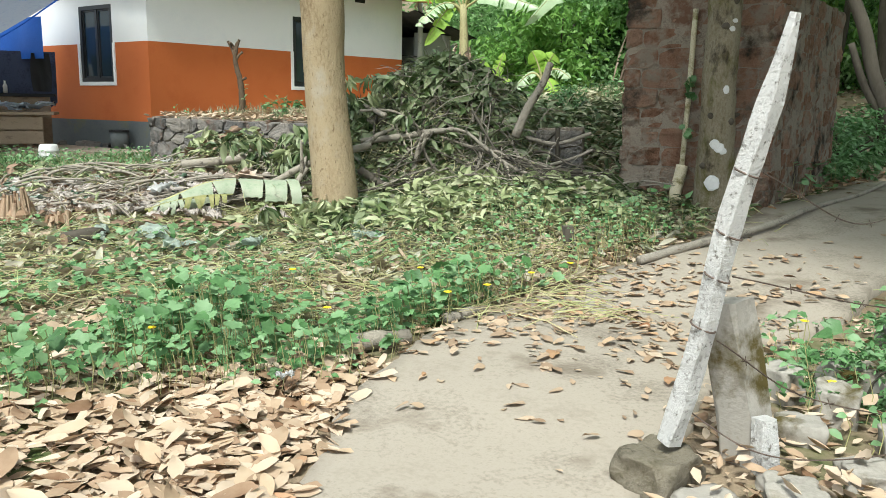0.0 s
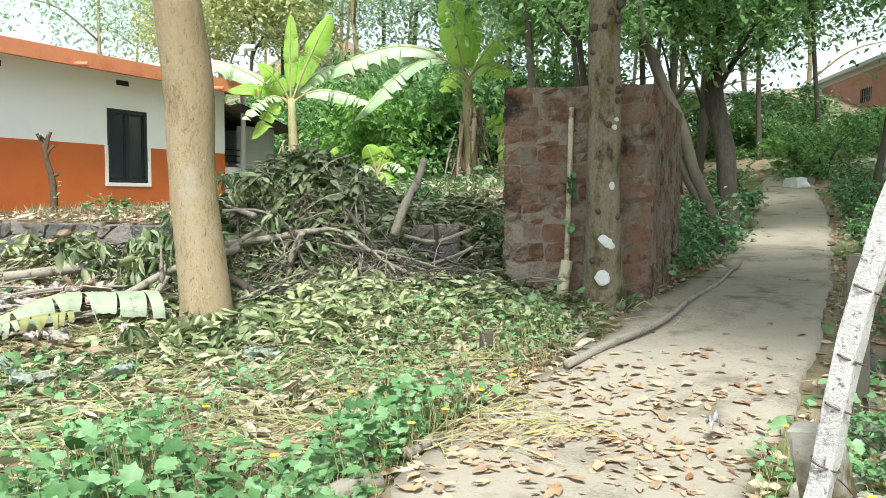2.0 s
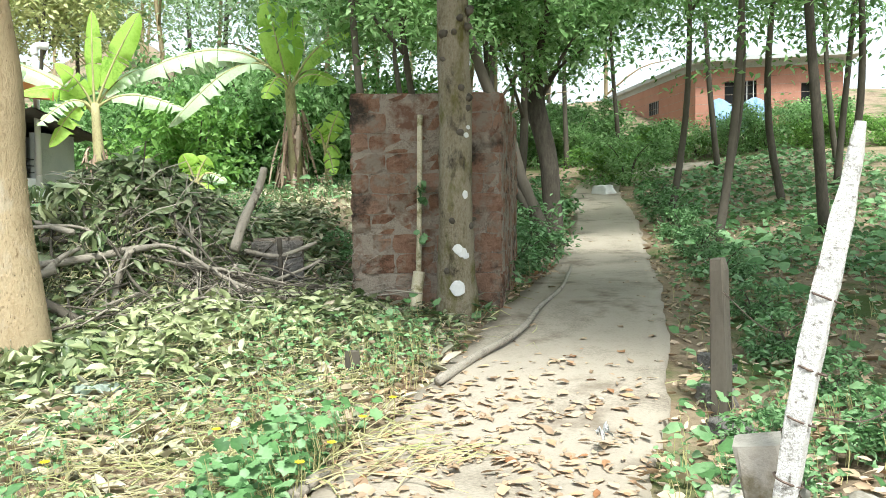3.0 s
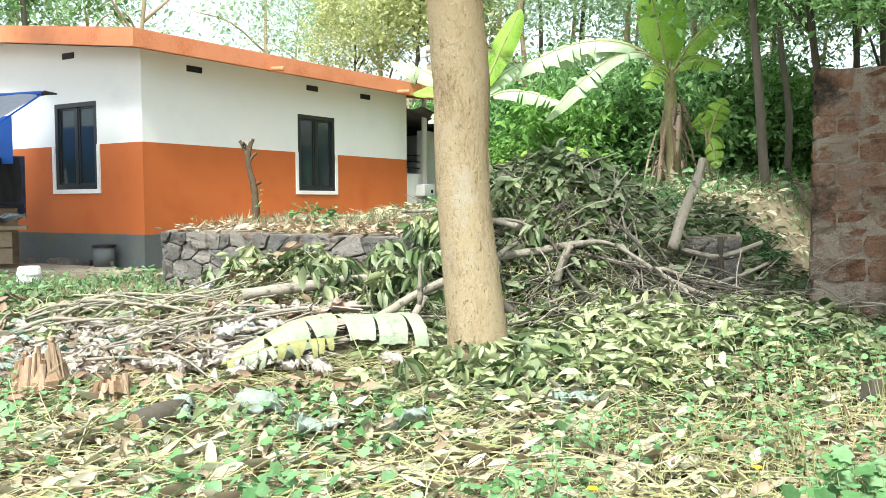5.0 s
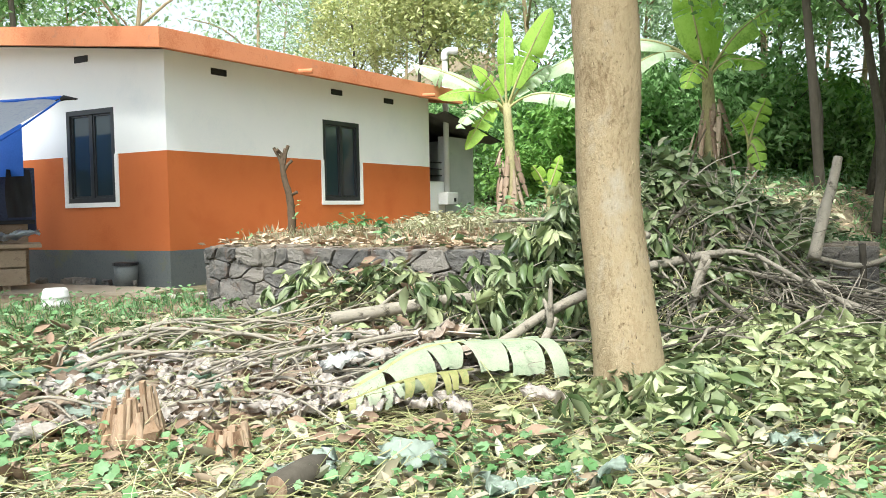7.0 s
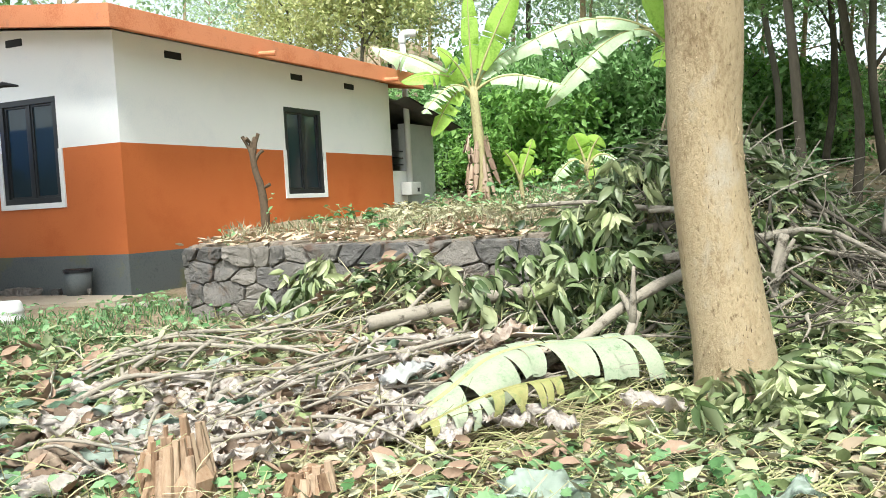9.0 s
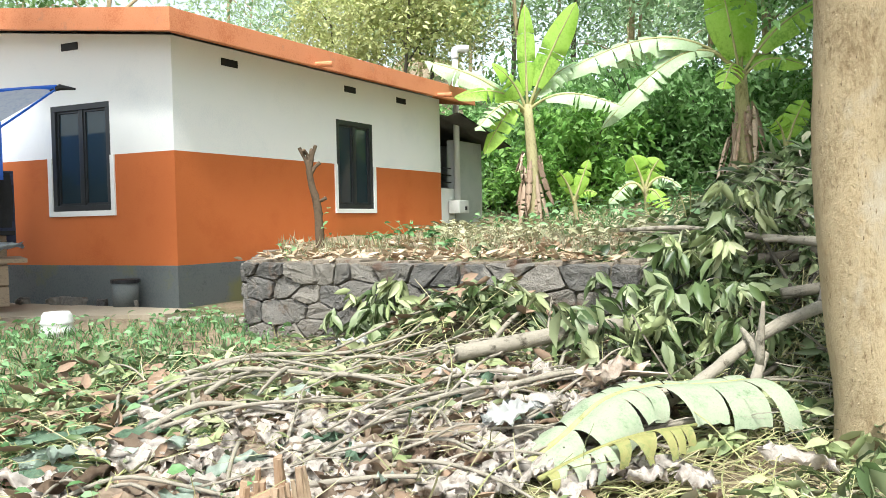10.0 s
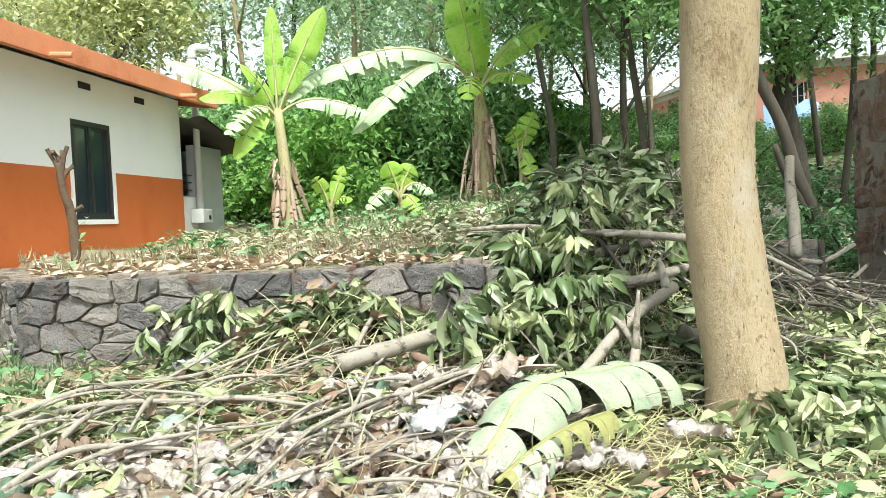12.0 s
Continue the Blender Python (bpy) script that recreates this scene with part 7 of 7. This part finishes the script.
for i in range(190):
    x, y = sh.gauss(-3.6, 0.75), max(7.8, sh.gauss(8.25, 0.38))
    if i > 160:
        x, y = sh.gauss(-2.25, 0.25), sh.gauss(8.75, 0.22)
    crumple("dry_sheath", "pale pinkish dry banana sheath scrap in the litter", "leaf", x, y, float(pile(x, y)) + 0.07, (sh.uniform(0.14, 0.5), sh.uniform(0.06, 0.2)), 100 + i, SHEATH if sh.random() < 0.7 else BANANA_DRY, 0.07, sh.uniform(-60, 60), "dry sheaths", 2.2)


# ---- stumps ----
def stump(x, y, top, r0, seed, label):
    rs = random.Random(seed)
    z0 = float(land(x, y)) - 0.05
    t = thing("stump", label, "stump", (x, y, z0 + 0.05), "stumps")
    for k in range(64):
        a = 2 * math.pi * k / 64 + rs.uniform(-0.15, 0.15)
        rr = r0 * rs.uniform(0.55, 1.0)
        h = (top - z0) * rs.uniform(0.45, 1.0 + 0.14 * math.sin(a + seed))
        b = Vector((x + rr * 1.15 * math.cos(a), y + rr * 1.15 * math.sin(a), z0))
        e = Vector((x + rr * 0.8 * math.cos(a), y + rr * 0.8 * math.sin(a), z0 + h))
        w = rs.uniform(0.01, 0.032)
        under(link_mesh("splinter", *tube([b, (b + e) / 2 + Vector((rs.uniform(-0.01, 0.01), rs.uniform(-0.01, 0.01), 0)), e], [w * 1.2, w, w * 0.7], 7, True, 0.4, rs), WOOD_CUT, None), t)
    under(link_mesh("heart", *tube([(x, y, z0), (x, y, z0 + (top - z0) * 0.5), (x + 0.01, y, z0 + (top - z0) * 0.72)], [r0 * 1.1, r0 * 0.9, r0 * 0.7], 14, True, 0.25, rs), WOOD_CUT, None), t)


stump(-3.97, 7.6, 0.44, 0.17, 1, "splintered fibrous brown stump among dry litter")
stump(-3.42, 7.33, 0.28, 0.11, 2, "small splintered pale brown stump")
stump(-4.15, 7.75, 0.2, 0.1, 3, "low splintered brown stump")
lg = thing("log", "short cut log with a red-brown sawn end", "log", (-3.05, 6.95, 0.05), "short logs")
under(link_mesh("wood", *tube([(-3.12, 6.8, 0.12), (-3.0, 6.98, 0.13), (-2.92, 7.1, 0.13)], [0.07, 0.073, 0.066], 18, True, 0.03, TRG), BARK_DARK, None, "", True), lg)
under(link_mesh("sawn_end", *tube([(-3.115, 6.81, 0.12), (-3.124, 6.797, 0.12)], [0.064, 0.058], 16, True, 0.03, TRG), WOOD_CUT, None, "red-brown sawn end", False), lg)

# ---- yard in front of the house ----
pole_x, pole_y = -7.12, 11.5
bam = thing("bamboo_pole", "upright grey-green bamboo pole with ringed joints", "pole", (pole_x, pole_y, 0.2))
bz = float(land(pole_x, pole_y)) - 0.1
prof = [(0.0, 0.09)]
z = 0.35
while z < 5.0:
    prof += [(z - 0.03, 0.078), (z, 0.088), (z + 0.03, 0.078)]
    z += 0.42
under(link_mesh("cane", *tube([(pole_x + 0.03 * h, pole_y, bz + h) for h, _ in prof], [r_ for _, r_ in prof], 14), BAMBOO, None, "", True), bam)


def sheet(name, label, corners, sag, mat, sub=14, parent=None):
    a, b, c, d = [Vector(p) for p in corners]
    vs, fs = [], []
    for i in range(sub + 1):
        for j in range(sub + 1):
            u, v = i / sub, j / sub
            p = a.lerp(b, u).lerp(d.lerp(c, u), v)
            p.z -= sag * math.sin(math.pi * u) * math.sin(math.pi * v) + 0.04 * sag * math.sin(9 * u + 5 * v)
            p += Vector((0, -0.02, 0.012)) * math.sin(14 * u) * (1 - v)
            vs.append(p)
    for i in range(sub):
        for j in range(sub):
            k = i * (sub + 1) + j
            fs.append((k, k + sub + 1, k + sub + 2, k + 1))
    return link_mesh(name, vs, fs, mat, parent, label, True)


tarp = thing("tarpaulin", "sagging faded blue and grey tarpaulin strung from the house", "tarpaulin", (-8, 14, 2.3))
under(sheet("sheet", "", [(-6.5, 13.8, 2.88), (-8.75, 14.7, 3.0), (-11.4, 12.0, 2.3), (-7.7, 12.6, 1.75)], 0.12, TARP_GREY), tarp)
under(link_mesh("hem", *tube(smooth_line([(-6.5, 13.8, 2.89), (-7.6, 14.25, 2.9), (-8.75, 14.7, 3.01)], 6), 0.035, 6), TARP_BLUE, None, "blue rolled hem"), tarp)
under(link_mesh("hem", *tube(smooth_line([(-6.5, 13.8, 2.88), (-7.05, 13.25, 2.3), (-7.7, 12.6, 1.75)], 6), 0.012, 6), TARP_BLUE, None, "blue edge"), tarp)
under(link_mesh("knot", *tube([(-6.56, 13.78, 2.85), (-6.47, 13.82, 2.9), (-6.32, 13.86, 2.89)], [0.015, 0.035, 0.01], 7), BLACK, None, "dark knot"), tarp)
back = thing("hung_tarpaulin", "bright blue tarpaulin hung as a screen behind the bench", "tarpaulin", (-7.8, 15.4, 2.3))
sv, sf = [], []
for i in range(15):
    u = i / 14
    for j in range(7):
        sv.append((-7.62 - 1.5 * u, 15.35 + 0.85 * u - 0.03 * math.sin(9 * u), 2.75 - 0.75 * j / 6))
for i in range(14):
    for j in range(6):
        k = i * 7 + j
        sf.append((k, k + 1, k + 8, k + 7))
under(link_mesh("sheet", sv, sf, TARP_BLUE, None, "", True), back)
# workbench: plank front, trestle feet, top with plastic sheeting
def yard(s, o, z):
    """Along the bench, out from the house front, up."""
    return Vector((-7.33, 14.72, 0)) + Vector((-0.92, -0.38, 0)) * s + Vector((0.38, -0.92, 0)) * o + Vector((0, 0, z))


BL, BO = Vector((-0.92, -0.38, 0)), Vector((0.38, -0.92, 0))
YM = Matrix(((BL.x, BO.x, 0, -7.33), (BL.y, BO.y, 0, 14.72), (0, 0, 1, 0), (0, 0, 0, 1)))
bench = thing("workbench", "rough wooden plank workbench under the tarpaulin", "bench", (-7.9, 15.2, 0.35))
for nm, lo, hi, m in (("top", (-0.15, -0.95, 0.98), (2.6, 0.12, 1.03), BENCH_WOOD), ("plank", (0.05, 0.02, 0.72), (2.4, 0.05, 0.95), BENCH_WOOD), ("plank", (0.05, 0.02, 0.47), (2.4, 0.05, 0.7), BENCH_WOOD),
                      ("leg", (0.25, -0.1, 0.3), (0.35, 0.0, 0.98), BENCH_WOOD), ("leg", (1.7, -0.1, 0.3), (1.8, 0.0, 0.98), BENCH_WOOD), ("leg", (0.25, -0.85, 0.3), (0.35, -0.75, 0.98), BENCH_WOOD), ("leg", (1.7, -0.85, 0.3), (1.8, -0.75, 0.98), BENCH_WOOD)):
    under(part(nm, box_bm(lo, hi, 0.006, YM), m), bench)
cs = random.Random(9)
for i in range(9):
    p = yard(0.1 + 0.2 * i, -0.3 + cs.uniform(-0.3, 0.25), 1.07)
    crumple("plastic_sheet", "crumpled blue-grey plastic sheeting on the workbench", "plastic sheet", p.x, p.y, p.z + 0.03, (0.55, 0.42), 200 + i, PLASTIC, 0.07, cs.uniform(0, 90), "plastic sheets", 2.0)
shelf = thing("dark_counter", "dark wooden counter behind the workbench", "counter", yard(1.2, -1.2, 0.35))
for nm, lo, hi, m in (("top", (-0.1, -1.15, 1.3), (2.6, -0.98, 1.36), BLACK), ("panel", (0.0, -1.1, 0.3), (2.5, -1.06, 1.3), BENCH_WOOD)):
    under(part(nm, box_bm(lo, hi, 0.005, YM), m), shelf)
for i, (s, w, z0, z1) in enumerate(((0.1, 0.3, 1.4, 2.1), (0.95, 0.24, 1.45, 2.1))):
    p = [yard(s + w * (u - 0.5) * (1 + 0.2 * math.sin(3 * v)), -0.85 + 0.05 * math.sin(7 * u + 2 * v), z1 - (z1 - z0) * v) for u in [k / 6 for k in range(7)] for v in [k / 5 for k in range(6)]]
    f = [(a * 6 + b, a * 6 + b + 1, a * 6 + b + 7, a * 6 + b + 6) for a in range(6) for b in range(5)]
    cloth = link_mesh("hanging_cloth", p, f, BLACK, None, "", True)
    tagged(cloth, "dark cloth hung from the tarpaulin screen", "cloth", "hanging cloths")
NAVY = surface("navy_cloth", [(0.012, 0.016, 0.04), (0.03, 0.04, 0.09), (0.05, 0.06, 0.1)], 3, 30, 0.9, 0.3, 0.01)
scr = thing("dark_screen", "dark navy cloth screen hung behind the workbench", "cloth", yard(1.2, -1.25, 1.3))
vs = []
for i in range(25):
    for j in range(7):
        s_ = -0.12 + 2.9 * i / 24
        vs.append(yard(s_, -1.3 + 0.05 * math.sin(3.1 * i) + 0.02 * j, 2.15 - (0.95 + 0.1 * math.sin(1.3 * i)) * j / 6))
under(link_mesh("cloth", vs, [(i * 7 + j, i * 7 + j + 1, i * 7 + j + 8, i * 7 + j + 7) for i in range(24) for j in range(6)], NAVY, None, "", True), scr)
bp = yard(0.75, -1.05, 1.36)
bottle = thing("bottle", "small white bottle on the dark counter", "bottle", bp)
under(link_mesh("body", *tube([bp, bp + Vector((0, 0, 0.14)), bp + Vector((0, 0, 0.18)), bp + Vector((0, 0, 0.23))], [0.04, 0.04, 0.018, 0.018], 10), WHITE_PLAIN, None, "", True), bottle)
bp = yard(1.0, -1.05, 1.36)
tub = thing("red_tub", "small dull red tub on the dark counter", "tub", bp)
under(link_mesh("body", *tube([bp, bp + Vector((0, 0, 0.25))], [0.1, 0.12], 12), LATERITE, None, "", True), tub)
dk = yard(2.4, 0.3, 0.6)
mo = rock("covered_scooter", "black cover draped over a parked scooter", dk.x - 0.15, dk.y - 0.3, (0.7, 0.4, 0.55), 66, BLACK, 0.5, "scooter")
# yard ground
yv = [HM @ Vector(p) for p in ((-0.35, -0.6, 0), (-0.35, 6.5, 0), (-2.1, 6.5, 0), (-1.7, 3.0, 0), (-1.5, 0.6, 0), (-0.9, -0.7, 0))]
top_ = [Vector((v.x, v.y, 0.4)) for v in yv]
bot_ = [Vector((v.x, v.y, 0.2)) for v in yv]
k = len(yv)
yard_ob = link_mesh("pavement", top_ + bot_, [tuple(range(k))] + [(i, k + i, k + (i + 1) % k, (i + 1) % k) for i in range(k)], EARTH_PALE, None, "swept bare earth apron along the house front")
tagged(yard_ob, category="yard", kind="structure")
# tin, bucket, rubble
tp = Vector((-6.12, 14.95, 0.4))
tin = thing("tin_drum", "rusty grey tin drum against the plinth", "tin", tp)
under(link_mesh("body", *tube([tp, tp + Vector((0, 0, 0.3))], [0.15, 0.165], 18, True), PLINTH, None, "", True), tin)
under(link_mesh("rim", *tube([tp + Vector((0, 0, 0.29)), tp + Vector((0, 0, 0.33))], 0.178, 18), BLACK, None), tin)
bk = Vector((-6.22, 12.6, float(land(-6.22, 12.6))))
bucket = thing("bucket", "upturned ribbed white plastic bucket", "bucket", bk)
bprof = [(0.0, 0.16), (0.05, 0.155), (0.06, 0.163), (0.08, 0.15), (0.13, 0.147), (0.14, 0.154), (0.16, 0.142), (0.21, 0.135), (0.24, 0.115)]
under(link_mesh("body", *tube([bk + Vector((0, 0, h)) for h, _ in bprof], [r_ for _, r_ in bprof], 20), WHITE_PLAIN, None, "", True), bucket)
for i in range(14):
    x, y = -6.95 + cs.gauss(0, 0.28), 15.3 + cs.gauss(0, 0.1)
    y = 15.45 - (x + 6.95) * 0.6 + cs.gauss(0, 0.06)
    rock("rubble_stone", "dark rubble stone at the foot of the plinth", x, y, (cs.uniform(0.06, 0.13), cs.uniform(0.06, 0.1), cs.uniform(0.05, 0.1)), 80 + i, STONE, 0.4, "stone", "rubble stones")
for i in range(5):
    rock("rubble_stone", "earthy stone beside the wall's foot", -5.3 + 0.2 * i, 13.6 - 0.22 * i, (0.12, 0.1, 0.07), 99 + i, MOSSY_STONE, None, "stone", "rubble stones")

# ---- unfinished brick house on the slope ----
far_house = thing("brick_house", "unfinished red brick house with a flat concrete roof on the slope", "house")
fx = Vector((26.75, 30.2, 0))
fl = (Vector((32.9, 47.0, 0)) - fx)
fr = (Vector((31.5, 26.0, 0)) - fx)
FL, FR = fl.length, fr.length
fl.normalize()
fr.normalize()
fd = Vector((0.66, 0.75, 0))


def far_box(name, along, p, q, z0, z1, mat, label="", out=0.0, deep=0.25):
    d_ = fl if along == "l" else fr
    back_ = fd
    vs = []
    for z in (z0, z1):
        for s in (p, q):
            for o in (-out, deep):
                v = fx + d_ * s + back_ * o
                vs.append((v.x, v.y, z))
    return link_mesh(name, vs, [(0, 2, 3, 1), (4, 5, 7, 6), (0, 4, 6, 2), (1, 3, 7, 5), (0, 1, 5, 4), (2, 6, 7, 3)], mat, far_house, label)


FZ0, FZ1 = 4.2, 7.6
for along, length, holes in (("l", FL, ((10.2, 12.4, 5.0, 6.8), (4.6, 6.0, 6.1, 6.8))), ("r", FR, ((1.3, 2.7, 5.2, 7.0), (4.6, 5.4, 5.4, 6.8)))):
    s = 0.0
    for h0, h1, z0, z1 in sorted(holes):
        far_box("wall", along, s, h0, FZ0, FZ1, BRICK_FAR)
        far_box("wall", along, h0, h1, FZ0, z0, BRICK_FAR)
        far_box("wall", along, h0, h1, z1, FZ1, BRICK_FAR)
        # black panel just behind the wall gives the opening its dark interior
        far_box("dark_room", along, h0, h1, z0, z1, BLACK, "black panel as the shade inside an unfinished opening", -0.3, 0.4)
        for k in range(5):
            u = h0 + (h1 - h0) * (k + 0.5) / 5
            if along == "l" or k > 1:
                far_box("window_bar", along, u - 0.02, u + 0.02, z0, z1, GREY_CEMENT, "", 0.0, 0.05)
        s = h1
    far_box("wall", along, s, length, FZ0, FZ1, BRICK_FAR)
    for k in range(9):
        far_box("brick_course", along, 0.0, length, FZ0 + 0.4 * k + 0.17, FZ0 + 0.4 * k + 0.19, LAT_MORTAR, "", 0.004, 0.0)
rf_ = [fx - fd * 0.7 + fl * (FL + 0.6) - fr * 0.0, fx - fd * 0.7 - fl * 0.0, fx - fd * 0.7 + fr * (FR + 0.6), fx + fd * 8 + fr * (FR + 0.6), fx + fd * 8 + fl * (FL + 0.6)]
link_mesh("roof", [(p.x, p.y, z) for z in (FZ1 + 0.25, FZ1 + 0.43) for p in rf_], [tuple(range(4, -1, -1)), tuple(range(5, 10))] + [(i, (i + 1) % 5, 5 + (i + 1) % 5, 5 + i) for i in range(5)], GREY_CEMENT, far_house, "grey concrete slab roof")
far_box("parapet", "l", 0, FL, FZ1, FZ1 + 0.26, GREY_CEMENT)
far_box("parapet", "r", 0, FR, FZ1, FZ1 + 0.26, GREY_CEMENT)
p = fx + fr * 1.2 - fd * 1.2
TARP_PALE = surface("pale_blue_tarp", [(0.08, 0.2, 0.5), (0.16, 0.3, 0.6), (0.28, 0.42, 0.66)], 2, 30, 0.5, 0.2, 0.01)
bs = thing("blue_sheet", "pale blue tarpaulin draped in front of the brick house", "tarpaulin", p)
vs = []
for i in range(13):
    for j in range(6):
        q = fx + fr * (0.6 + 2.4 * i / 12) - fd * (0.8 + 0.12 * math.sin(i) + 0.25 * j / 5)
        vs.append((q.x, q.y, 5.95 + 0.18 * math.sin(i * 0.8) - 1.3 * j / 5))
under(link_mesh("sheet", vs, [(i * 6 + j, i * 6 + j + 1, i * 6 + j + 7, i * 6 + j + 6) for i in range(12) for j in range(5)], TARP_PALE, None, "", True), bs)
wh = rock("white_stone", "whitewashed stone at the bend of the path", 13.77, 20.3, (0.35, 0.25, 0.25), 310, WHITE_PLAIN, None, "stone")
# far pale shed beyond the trees
shed = thing("shed", "pale shed with blue sheeting beyond the banana plants", "shed", (8.3, 32.3, float(land(8.3, 32.3))))
under(part("wall", box_bm((7.2, 32.0, 2.5), (9.6, 34.0, 5.0), 0.02), GREY_CEMENT), shed)
under(part("sheet", box_bm((7.1, 31.9, 4.6), (9.3, 31.96, 5.3), 0.02), TARP_PALE, None, "blue sheeting"), shed)
under(part("roof", box_bm((6.9, 31.7, 5.35), (9.9, 34.3, 5.45), 0.02), GREY_CEMENT), shed)
shed2 = thing("shed", "white shed beside the brick house", "shed", (18.5, 33.5, 4.2))
under(part("wall", box_bm((16.8, 35.0, 3.0), (21.2, 38.0, 6.2), 0.02), WHITE_PAINT), shed2)
under(part("roof", box_bm((16.5, 34.7, 6.2), (21.5, 38.3, 6.35), 0.02), GREY_CEMENT), shed2)
